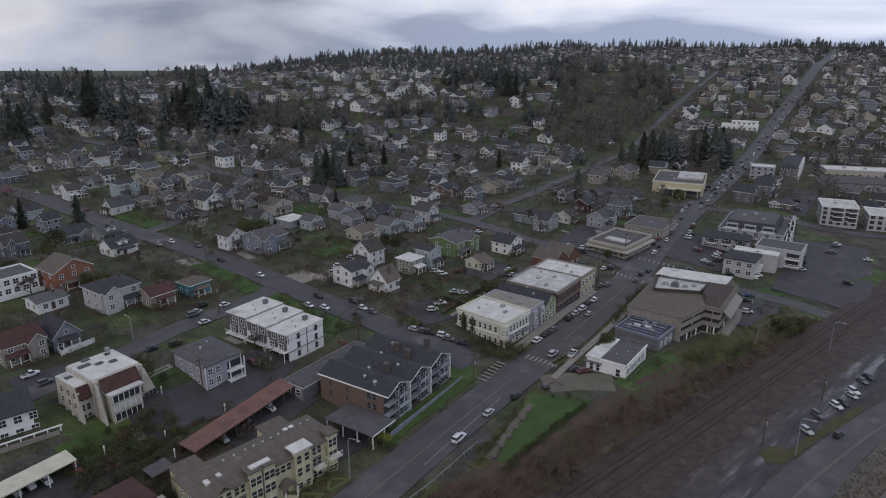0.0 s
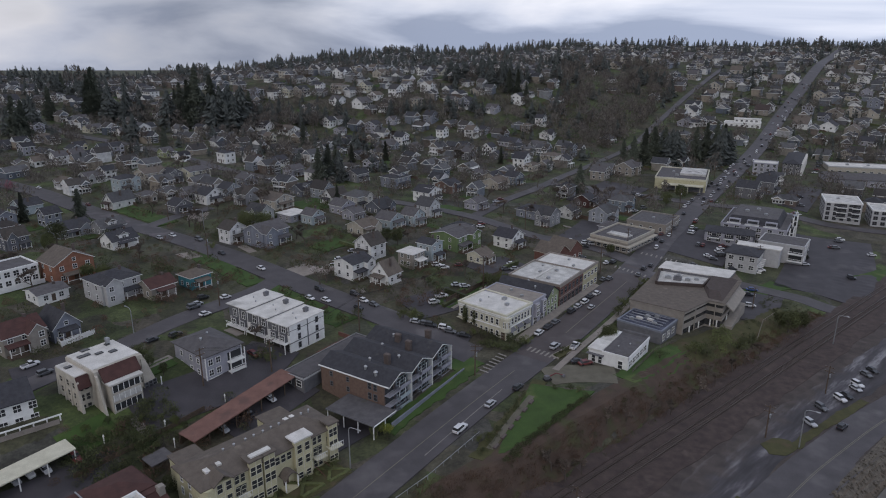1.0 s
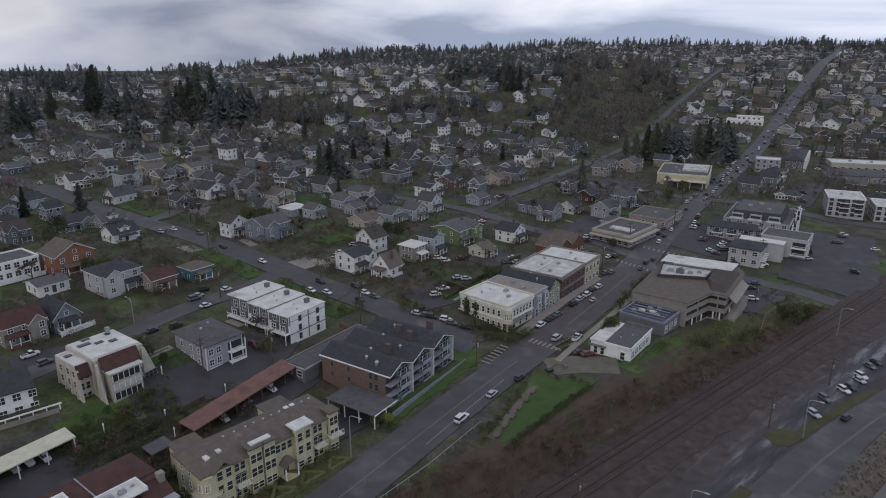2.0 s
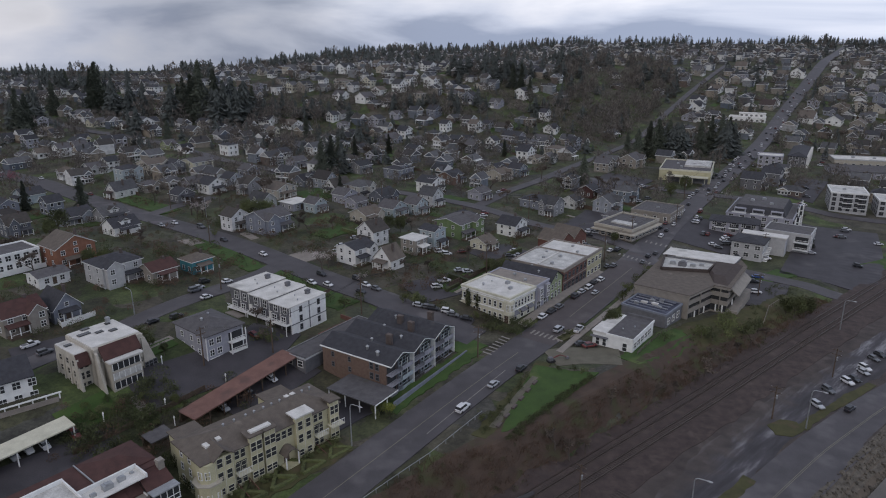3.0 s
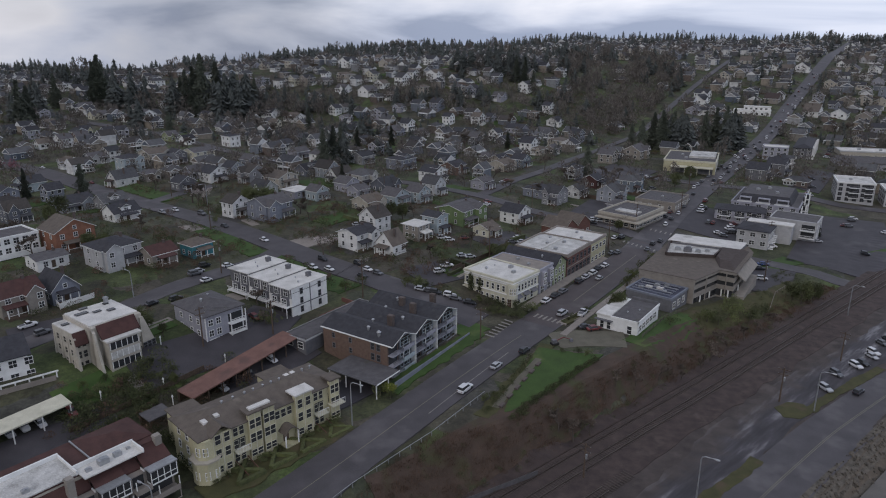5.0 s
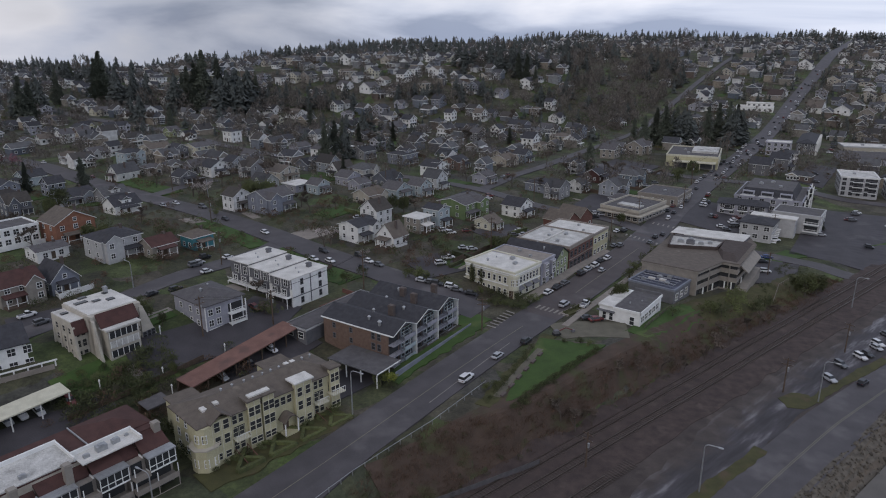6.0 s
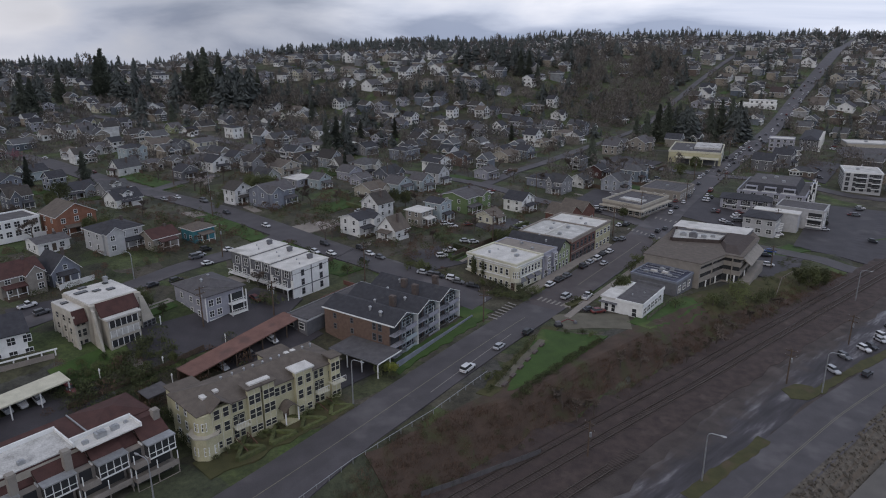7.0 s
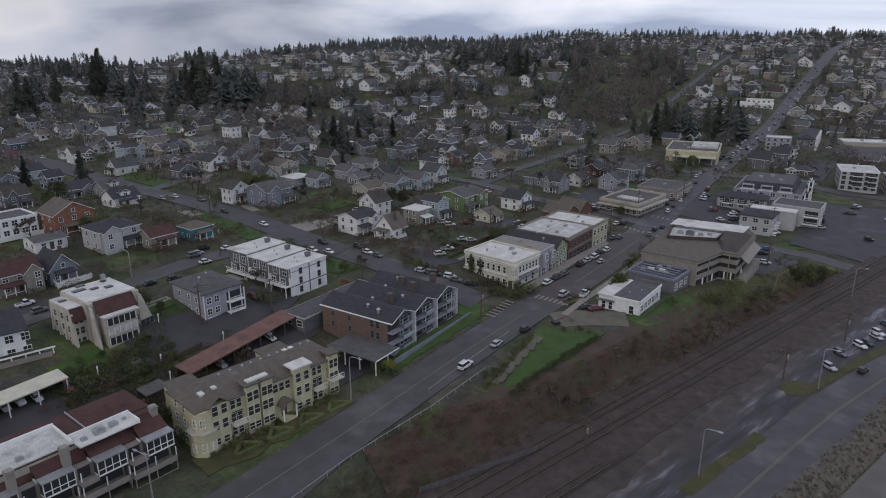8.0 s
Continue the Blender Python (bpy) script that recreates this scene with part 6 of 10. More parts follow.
house(-76.9, 245.7, 53, 7.4, 6.7, 5.2, "pale gabled house beside a tall shrub", HOUSEPAINT, HOUSEROOF, "gable", "y", 2.4)
house(-142.9, 256.3, 53, 12.4, 11.2, 3.4, "dark-roofed cottage with white lower walls", HOUSEPAINT, DARKROOF, "gable", "x", 2.2, wing=2)
house(-180.4, 293.0, -37, 10.1, 9.2, 3.6, "light blue gabled cottage with a dark roof", PALEBLUE, DARKROOF, "gable", "y", 2.4)
house(-178.8, 272.7, -37, 8.4, 7.6, 4.6, "blue house with a dark gable roof", BLUEGREY, DARKROOF, "gable", "x", 2.0)
house(-112.0, 288.9, 53, 8.0, 7.2, 3.4, "dark grey bungalow with white gable trim", GREYSIDE, DARKROOF, "gable", "y", 2.4)
house(-104.3, 305.5, 53, 9.5, 8.6, 4.2, "white bungalow with a wide front gable", WHITE, DARKROOF, "gable", "y", 2.6)
house(-97.8, 314.1, 53, 7.6, 6.9, 4.8, "grey house with white trim and dark roof", HOUSEPAINT, DARKROOF, "gable", "y", 2.4)
house(-152.0, 327.8, 53, 9.7, 8.8, 6.2, "blue and white two-storey house with big windows", PALEBLUE, DARKROOF, "hip", "x", 1.6, wing=2)
house(-147.0, 346.2, 53, 12.0, 10.8, 5.2, "beige two-storey house with many windows", BEIGE, BROWNROOF, "gable", "x", 2.0, wing=2)
house(-135.5, 344.9, 53, 7.6, 6.9, 5.0, "dark blue house with white-trimmed gable", GREYSIDE, DARKROOF, "gable", "y", 2.2)
house(-127.1, 353.1, 53, 12.0, 10.8, 5.0, "long cream house with a row of windows", CREAM, GREYROOF, "gable", "x", 1.6)
house(-216.5, 389.8, -37, 8.0, 7.2, 4.8, "bright white gabled house", WHITE, GREYROOF, "gable", "y", 2.4)
house(-210.7, 397.6, -37, 8.0, 7.3, 4.8, "pale house with a brown gable roof", HOUSEPAINT, GREYROOF, "gable", "y", 2.4)
house(-125.8, 404.5, -37, 8.1, 7.3, 6.0, "square white two-storey house", WHITE, DARKROOF, "hip", "x", 1.2, porch=False)
house(-97.8, 343.7, 53, 8.2, 7.5, 3.4, "blue-grey cottage with a white trimmed gable", BLUEGREY, GREYROOF, "gable", "y", 2.0)
house(-71.8, 296.9, 53, 11.0, 9.9, 4.2, "cream gabled cottage with a brown roof", BEIGE, BROWNROOF, "gable", "y", 2.2)
house(-60.6, 275.2, 53, 9.1, 8.2, 3.0, "low grey building with a bright white roof", LILAC, MEMBRANE, "hip", "x", 0.3, porch=False, chimney=False)
house(-51.4, 270.8, 53, 6.5, 6.5, 3.8, "pale blue gabled cottage", PALEBLUE, GREYROOF, "gable", "y", 2.0)
house(-42.0, 290.6, 53, 8.3, 7.5, 3.8, "grey gabled cottage with white trim", LILAC, GREYROOF, "gable", "y", 2.2)
house(-29.6, 258.9, 53, 9.4, 8.5, 3.4, "beige bungalow with a brown roof", BEIGE, BROWNROOF, "gable", "x", 2.0, wing=2)
house(-35.9, 279.2, 53, 6.5, 6.5, 3.2, "small grey cottage with a pale roof", LILAC, GREYROOF, "gable", "x", 1.6)
house(-20.0, 270.7, 53, 8.8, 7.9, 3.6, "pale aqua gabled house with white trim", PALEBLUE, GREYROOF, "gable", "y", 2.4)
house(-10.8, 276.2, 53, 7.5, 6.8, 4.6, "tall pale aqua gabled house", PALEBLUE, GREYROOF, "gable", "y", 2.4)
house(-5.5, 329.0, 53, 10.6, 9.6, 5.0, "ornate white house with several gables", WHITE, DARKROOF, "gable", "y", 2.4, dormer=True)
house(-23.0, 362.0, 53, 12.1, 10.9, 5.6, "large blue-grey house with a white dormer", BLUEGREY, DARKROOF, "hip", "x", 1.8, dormer=True)
house(-63.8, 365.9, 53, 12.8, 11.6, 5.2, "white and grey house with twin gables", WHITE, GREYROOF, "gable", "y", 2.2, dormer=True)
house(-80.6, 377.0, 53, 8.9, 8.0, 4.0, "grey house with white window trim", LILAC, GREYROOF, "gable", "x", 2.0)
house(-44.7, 372.4, 53, 9.6, 8.7, 4.6, "pale house with a long gable roof", HOUSEPAINT, HOUSEROOF, "gable", "x", 2.0)
house(6.0, 249.4, 53, 13.5, 12.3, 5.6, "green house with stacked white balconies", BRIGHTGREEN, GREYROOF, "gable", "x", 1.6, wing=2)
house(27.2, 255.4, 53, 9.0, 8.2, 4.6, "white gabled house with two storeys", WHITE, DARKROOF, "gable", "y", 2.4)
house(14.6, 232.2, 53, 6.7, 6.5, 3.0, "small cream cottage with a mossy brown roof", CREAM, BROWNROOF, "gable", "x", 1.6)
house(-28.2, 213.8, 53, 9.3, 8.5, 5.0, "long white two-storey house with blue-grey roof", WHITE, DARKROOF, "gable", "x", 1.4, wing=2)
house(-17.0, 208.3, -37, 7.2, 6.5, 3.4, "white church-like house with a steep gable", WHITE, BROWNROOF, "gable", "y", 3.8)
house(-9.5, 223.9, 53, 6.5, 6.5, 5.0, "flat white-roofed house with a balcony", TAUPE, MEMBRANE, "hip", "x", 0.4, chimney=False)
house(-3.2, 231.2, 53, 6.5, 6.5, 6.4, "tall narrow blue and white townhouse", PALEBLUE, DARKROOF, "gable", "y", 1.2)
house(30.7, 362.8, 53, 10.3, 9.3, 3.8, "cream bungalow with a brown roof", BEIGE, BROWNROOF, "gable", "x", 2.0, wing=2)
house(41.7, 372.3, 53, 8.2, 7.4, 4.4, "white and grey gabled house", HOUSEPAINT, DARKROOF, "gable", "y", 2.4)
house(4.8, 353.0, 53, 10.0, 9.0, 4.4, "grey house with dark roof", HOUSEPAINT, DARKROOF, "gable", "x", 2.0, wing=1)
house(17.6, 315.1, 53, 8.2, 7.4, 3.6, "grey house with low roof beside a street", LILAC, GREYROOF, "gable", "x", 1.8)
house(74, 283, 53, 8.3, 7.5, 3.6, "grey flat-fronted shop house", LILAC, GREYROOF, "hip", "x", 1.6)
house(43, 306, 53, 11.2, 10.1, 3.6, "low blue-grey house with bare garden", BLUEGREY, DARKROOF, "hip", "x", 1.6)
house(72, 327, 53, 7.9, 7.2, 3.8, "dark red house among bare trees", MAROON, DARKROOF, "gable", "x", 2.0)
house(60.1, 307.1, 53, 7.3, 6.6, 3.6, "pale house near a tall conifer", HOUSEPAINT, HOUSEROOF, "gable", "x", 2.0)
house(72.9, 437.4, 53, 11.3, 10.2, 4.6, "yellow-beige house with a hip roof", BEIGE, BROWNROOF, "hip", "x", 1.6)


def hill_house(x, y, turn, w, d, h, wall, roof, style):
    """A smaller dwelling seen from afar, its plan centred on x, y: walls, roof, porch, and all its little windows as one part."""
    rg = random.Random(f"{x:.1f} {y:.1f}")
    c, s = math.cos(radians(turn)), math.sin(radians(turn))
    TAKEN.append((x, y, max(w, d) * .55))
    colour = {WHITE: "white", BEIGE: "beige", CREAM: "cream", GREENISH: "sage green", LILAC: "pale grey", BLUEGREY: "blue-grey", GREYSIDE: "dark grey", YELLOW: "yellow", TAUPE: "brown", PALEGREY: "light grey", REDROOF: "rust-red"}.get(wall, "painted")
    cover = {DARKROOF: "charcoal", GREYROOF: "grey", BROWNROOF: "brown"}.get(roof, "dark")
    kind = {"front": "front-gabled", "long": "long-gabled", "hip": "hip"}[style]
    t = thing("house", x - c * w / 2 + s * d / 2, y - s * w / 2 - c * d / 2, ground(x, y), turn, f"{colour} {'two-storey' if h > 4 else 'single-storey'} house with a {cover} {kind} roof", "house", "houses of the town")
    ridge, rise = "y" if style == "front" else "x", (w if style == "front" else d) * rg.uniform(.24, .36)
    bm, win = bmesh.new(), bmesh.new()
    box(bm, 0, 0, -3, w, d, h)
    if style == "hip":
        top = hip_roof(w, d, h, rise * .8)
    else:
        gable_wall(bm, w, d, h - .01, rise - .02, ridge)
        top = gable_roof(w, d, h, rise, .5, ridge, .25)
    wing = rg.choice((0, 1, 2)) if style != "front" else 0
    x0, x1 = (w * .05, w * .45) if wing == 1 else (w * .55, w * .95)
    if wing:
        box(bm, x0, -1.6, -3, x1, .2, h - .05)
        gw, gr = bmesh.new(), gable_roof(x1 - x0, d * .5 + 1.6, h, rise * .75, .35, "y", .25)
        gable_wall(gw, x1 - x0, d * .5 + 1.6, h - .06, rise * .75 - .02, "y")
        merge(bm, gw, x0, -1.6)
        merge(top, gr, x0, -1.6)
    part("wall", bm, wall, t)
    part("roof", top, [roof, TRIM], t)

    def pane(side, along, z, ww, wh, out=0.0):
        for g, o, mi in ((.14, .06, 0), (0, .10, 1)):
            a, b, lo, hi = along - ww / 2 - g, along + ww / 2 + g, z - g, z + wh + g
            e = (-out - o, -out + .05) if side == 0 else (w - .05, w + o) if side == 1 else (-o, .05)
            box(win, *((a, e[0], lo, b, e[1], hi) if side == 0 else (e[0], a, lo, e[1], b, hi)), mi)

    n = max(2, int(w / 2.6))
    for f in range(2 if h > 4 else 1):
        z = .9 + f * h / 2
        for k in range(n):
            u = w * (k + .5) / n
            pane(0, u, z, rg.choice((.9, 1.2, 1.7)), 1.3, 1.6 if wing and x0 < u < x1 else 0)
        for side in (1, 3):
            for k in range(2):
                pane(side, d * (.28 + .44 * k), z, rg.choice((.9, 1.3)), 1.25)
    if style == "front":
        pane(0, w / 2, h + .2, 1.0, 1.1)
    tagged(part("windows", win, [WHITE, GLASS], t), kind="stuff")
    if rg.random() < .6:
        bm = bmesh.new()
        pa, pb = {0: (.1, .9), 1: (.47, .98), 2: (.02, .53)}[wing]
        box(bm, w * pa, -2.2, 2.35, w * pb, 0, 2.55)
        box(bm, w * pa, -2.1, -1.5, w * pb, 0, .25, 1)
        box(bm, w * pa, -2.15, .95, w * pb, -2.05, 1.1, 1)
        for k in range(4):
            px = w * (pa + (pb - pa) * (.03 + .94 * k / 3))
            box(bm, px - .1, -2.15, .25, px + .1, -1.98, 2.35, 1)
        part("porch", bm, [roof, WHITE], t, "open porch with white posts")
    if rg.random() < .5:
        chimney(t, w * rg.uniform(.3, .7), d * .55, h, h + rise + .9, None, .7, .6)
    if style == "long" and not wing and rg.random() < .6:
        bm = bmesh.new()
        box(bm, w * .34, d * .1, h - .2, w * .66, d * .5, h + rise * .55)
        dm = part("dormer", bm, wall, t)
        part("dormer_roof", gable_roof(w * .32, d * .42, 0, .8, .3, "y"), [roof, TRIM], dm, m=pose(w * .34, d * .08, h + rise * .55))
        part("window", window_mesh(1.3, .8, 2), None, dm, m=pose(w * .5, d * .1, h + .25))
    return t


hill_house(-376.2, 616.5, -38, 14.8, 11.0, 4.9, WHITE, DARKROOF, "front")
hill_house(-350.8, 615.9, 50, 10.9, 9.3, 5.0, WHITE, GREYROOF, "long")
hill_house(-340.9, 627.9, 54, 11.0, 9.3, 5.6, WHITE, DARKROOF, "hip")
hill_house(-308.0, 567.5, -37, 9.1, 7.8, 3.3, WHITE, HOUSEROOF, "long")
hill_house(-284.0, 551.2, 57, 9.6, 8.1, 3.3, BEIGE, GREYROOF, "long")
hill_house(-255.0, 510.7, 52, 11.0, 9.4, 3.3, CREAM, GREYROOF, "long")
hill_house(-245.2, 519.3, -40, 8.9, 7.5, 3.1, GREENISH, DARKROOF, "long")
hill_house(-225.7, 498.7, 53, 10.6, 9.0, 2.9, WHITE, GREYROOF, "long")
hill_house(-217.8, 507.0, 50, 10.6, 9.0, 5.3, WHITE, HOUSEROOF, "front")
hill_house(-271.5, 579.0, -33, 10.7, 9.1, 5.4, WHITE, BROWNROOF, "long")
hill_house(-260.8, 637.4, -32, 11.5, 9.8, 5.1, WHITE, HOUSEROOF, "hip")
hill_house(-279.0, 661.3, -38, 7.4, 6.5, 5.6, WHITE, DARKROOF, "front")
hill_house(-303.4, 664.4, -39, 11.2, 9.5, 3.0, LILAC, HOUSEROOF, "long")
hill_house(-289.7, 663.8, 52, 7.4, 6.5, 3.3, WHITE, HOUSEROOF, "long")
hill_house(-246.6, 620.0, -35, 7.7, 6.6, 3.0, BEIGE, BROWNROOF, "hip")
hill_house(-227.4, 566.2, 50, 7.1, 6.5, 5.2, WHITE, BROWNROOF, "front")
hill_house(-294.9, 509.7, 54, 7.6, 6.5, 5.5, LILAC, DARKROOF, "front")
hill_house(-267.3, 466.9, -32, 7.6, 6.5, 3.0, LILAC, BROWNROOF, "front")
hill_house(-251.6, 419.0, -37, 8.2, 7.0, 5.3, LILAC, HOUSEROOF, "front")
hill_house(-226.7, 386.4, -40, 6.9, 6.5, 3.0, WHITE, BROWNROOF, "front")
hill_house(-216.8, 408.3, 56, 7.8, 6.6, 5.5, BLUEGREY, HOUSEROOF, "front")
hill_house(-204.9, 403.1, 50, 8.7, 7.4, 3.3, GREYSIDE, DARKROOF, "long")
hill_house(-200.9, 411.9, -42, 7.7, 6.5, 5.3, BLUEGREY, DARKROOF, "front")
hill_house(-195.7, 416.0, 49, 6.5, 6.5, 5.4, LILAC, DARKROOF, "long")
hill_house(-191.7, 432.8, 49, 6.5, 6.5, 3.3, BEIGE, DARKROOF, "hip")
hill_house(-179.4, 524.7, -38, 10.7, 9.1, 4.8, BEIGE, DARKROOF, "long")
hill_house(-167.5, 530.8, 58, 6.5, 6.5, 2.9, WHITE, DARKROOF, "front")
hill_house(-225.7, 431.6, 49, 6.9, 6.5, 3.0, YELLOW, DARKROOF, "long")
hill_house(-431.8, 704.5, -42, 17.0, 11.0, 3.1, WHITE, DARKROOF, "long")
hill_house(-407.9, 702.5, 48, 15.6, 11.0, 2.9, LILAC, DARKROOF, "long")
hill_house(-266.8, 707.4, 55, 9.7, 8.2, 3.2, LILAC, HOUSEROOF, "long")
hill_house(-217.6, 688.7, 52, 7.4, 6.5, 4.8, LILAC, BROWNROOF, "front")
hill_house(-325.6, 683.7, -34, 10.7, 9.1, 3.3, TAUPE, DARKROOF, "long")
hill_house(-335.4, 667.6, -40, 9.6, 8.1, 3.1, LILAC, DARKROOF, "long")
hill_house(-232.4, 379.4, -42, 6.5, 6.5, 3.3, TAUPE, GREYROOF, "long")
hill_house(-190.8, 707.3, -34, 11.3, 9.6, 3.1, LILAC, DARKROOF, "long")
hill_house(-172.0, 681.6, 58, 9.0, 7.7, 2.9, BEIGE, GREYROOF, "long")
hill_house(-146.0, 682.9, 55, 11.6, 9.9, 5.6, BEIGE, HOUSEROOF, "hip")
hill_house(-191.0, 666.5, -39, 8.0, 6.8, 3.2, WHITE, DARKROOF, "long")
hill_house(-159.1, 663.4, 54, 6.5, 6.5, 2.9, WHITE, DARKROOF, "front")
hill_house(-145.6, 642.0, 50, 8.4, 7.2, 3.3, TAUPE, DARKROOF, "hip")
hill_house(-161.6, 621.8, 50, 10.7, 9.1, 4.9, LILAC, GREYROOF, "hip")
hill_house(-131.7, 617.8, -39, 8.1, 6.9, 5.4, CREAM, HOUSEROOF, "front")
hill_house(-120.3, 618.2, 50, 10.5, 8.9, 5.4, TAUPE, HOUSEROOF, "long")
hill_house(-105.6, 630.0, 55, 6.5, 6.5, 4.9, WHITE, DARKROOF, "front")
hill_house(-91.4, 674.2, 56, 15.7, 11.0, 4.8, WHITE, DARKROOF, "long")
hill_house(-80.6, 734.7, 53, 13.2, 11.0, 5.2, WHITE, DARKROOF, "hip")
hill_house(-65.2, 720.5, 57, 8.4, 7.1, 5.0, LILAC, BROWNROOF, "front")
hill_house(-76.3, 669.6, -42, 6.9, 6.5, 3.1, WHITE, BROWNROOF, "long")
hill_house(-53.6, 667.7, 54, 12.8, 10.9, 3.3, BEIGE, BROWNROOF, "long")
hill_house(-86.9, 625.8, -37, 12.1, 10.3, 5.1, BEIGE, BROWNROOF, "hip")
hill_house(-63.8, 621.9, -35, 9.6, 8.2, 5.1, CREAM, HOUSEROOF, "front")
hill_house(-86.0, 598.8, -35, 10.9, 9.2, 2.9, WHITE, GREYROOF, "long")
hill_house(-64.2, 588.8, 56, 13.7, 11.0, 3.0, WHITE, GREYROOF, "long")
hill_house(-53.6, 601.0, -36, 10.1, 8.6, 2.9, WHITE, BROWNROOF, "front")
hill_house(-35.7, 602.4, 48, 10.8, 9.2, 5.3, WHITE, HOUSEROOF, "front")
hill_house(-26.9, 612.8, 49, 7.9, 6.7, 5.6, WHITE, GREYROOF, "front")
hill_house(-12.2, 678.1, -38, 11.3, 9.6, 4.9, WHITE, DARKROOF, "long")
hill_house(1.4, 677.7, -38, 11.3, 9.6, 3.2, CREAM, DARKROOF, "long")
hill_house(-10.5, 637.1, 54, 7.4, 6.5, 4.9, BLUEGREY, DARKROOF, "hip")
hill_house(-8.6, 611.2, 55, 11.0, 9.3, 5.6, WHITE, BROWNROOF, "long")
hill_house(-17.6, 578.4, 55, 8.2, 7.0, 5.4, BEIGE, BROWNROOF, "hip")
hill_house(11.0, 579.0, 49, 10.4, 8.8, 5.6, BEIGE, GREYROOF, "hip")
hill_house(-41.4, 584.3, 53, 8.3, 7.0, 3.1, GREYSIDE, BROWNROOF, "long")
hill_house(-43.0, 572.0, -34, 8.8, 7.5, 3.3, GREYSIDE, BROWNROOF, "long")
hill_house(-5.6, 547.2, 54, 9.9, 8.4, 4.9, BLUEGREY, DARKROOF, "front")
hill_house(3.1, 516.1, 56, 7.3, 6.5, 5.3, WHITE, DARKROOF, "front")
hill_house(-35.8, 545.0, 53, 7.7, 6.6, 2.9, LILAC, GREYROOF, "long")
hill_house(-49.8, 530.4, -33, 10.3, 8.7, 5.4, LILAC, DARKROOF, "front")
hill_house(-86.2, 548.2, -39, 7.9, 6.7, 4.9, WHITE, DARKROOF, "front")
hill_house(-75.8, 530.0, 53, 6.5, 6.5, 3.1, LILAC, GREYROOF, "long")
hill_house(-66.3, 501.9, 58, 6.5, 6.5, 3.3, TAUPE, HOUSEROOF, "long")
hill_house(-16.8, 476.0, 55, 7.4, 6.5, 3.1, GREYSIDE, GREYROOF, "long")
hill_house(-26.5, 497.3, 55, 8.4, 7.1, 5.2, WHITE, DARKROOF, "front")
hill_house(-36.6, 479.4, 54, 13.6, 11.0, 3.2, BLUEGREY, GREYROOF, "long")
hill_house(-121.6, 496.8, 56, 6.5, 6.5, 5.4, CREAM, BROWNROOF, "front")
hill_house(-109.5, 456.6, 49, 7.3, 6.5, 3.0, WHITE, DARKROOF, "long")
hill_house(-153.9, 550.4, 57, 6.6, 6.5, 3.2, LILAC, GREYROOF, "front")
hill_house(-114.6, 532.7, -37, 11.9, 10.1, 3.0, WHITE, BROWNROOF, "long")
hill_house(-135.7, 543.0, -33, 10.8, 9.2, 3.2, WHITE, DARKROOF, "long")
hill_house(29.8, 672.3, 56, 15.5, 11.0, 4.9, WHITE, HOUSEROOF, "long")
hill_house(44.1, 643.8, 53, 6.6, 6.5, 3.0, LILAC, DARKROOF, "front")
hill_house(69.5, 645.3, -34, 9.2, 7.8, 5.3, BLUEGREY, BROWNROOF, "front")
hill_house(85.0, 653.3, 54, 11.8, 10.0, 5.4, BEIGE, DARKROOF, "hip")
hill_house(71.3, 622.8, -36, 13.6, 11.0, 3.0, TAUPE, DARKROOF, "long")
hill_house(39.1, 628.9, -36, 6.5, 6.5, 3.2, WHITE, GREYROOF, "long")
hill_house(32.9, 605.3, 54, 7.8, 6.6, 2.9, BEIGE, HOUSEROOF, "long")
hill_house(77.3, 601.5, 50, 6.5, 6.5, 3.1, LILAC, GREYROOF, "hip")
hill_house(23.5, 576.0, -33, 10.4, 8.8, 5.1, BLUEGREY, DARKROOF, "front")
hill_house(68.0, 586.5, 53, 10.6, 9.0, 5.4, WHITE, DARKROOF, "long")
hill_house(44.9, 568.0, -33, 9.5, 8.1, 3.1, LILAC, GREYROOF, "long")
hill_house(80.8, 543.0, 51, 7.1, 6.5, 5.3, WHITE, DARKROOF, "front")
hill_house(68.1, 528.6, -36, 6.5, 6.5, 5.0, TAUPE, BROWNROOF, "hip")
hill_house(52.0, 495.7, -37, 14.1, 11.0, 2.9, LILAC, DARKROOF, "long")
hill_house(71.8, 485.5, -39, 12.0, 10.2, 2.9, PALEGREY, GREYROOF, "long")
hill_house(82.2, 515.6, 53, 10.1, 8.6, 3.0, WHITE, DARKROOF, "long")
hill_house(25.2, 517.5, 55, 8.7, 7.4, 5.0, WHITE, BROWNROOF, "front")
hill_house(34.9, 523.7, 53, 7.4, 6.5, 3.1, LILAC, DARKROOF, "front")
hill_house(18.0, 483.2, -39, 8.1, 6.9, 3.0, GREYSIDE, DARKROOF, "long")
hill_house(19.6, 443.8, 52, 6.5, 6.5, 5.3, GREYSIDE, GREYROOF, "front")
hill_house(34.5, 463.2, -40, 7.2, 6.5, 5.2, WHITE, DARKROOF, "front")
hill_house(38.9, 447.1, 54, 8.7, 7.4, 3.2, GREYSIDE, DARKROOF, "long")
hill_house(51.9, 421.5, 54, 9.3, 7.9, 5.6, WHITE, DARKROOF, "front")
hill_house(88.1, 458.5, 49, 8.5, 7.2, 5.6, BLUEGREY, DARKROOF, "front")
hill_house(57.2, 411.3, -40, 6.5, 6.5, 3.3, BEIGE, BROWNROOF, "hip")
hill_house(65.3, 415.2, 50, 6.5, 6.5, 3.1, TAUPE, GREYROOF, "long")
hill_house(166.3, 774.2, 49, 10.1, 8.6, 5.2, WHITE, GREYROOF, "front")
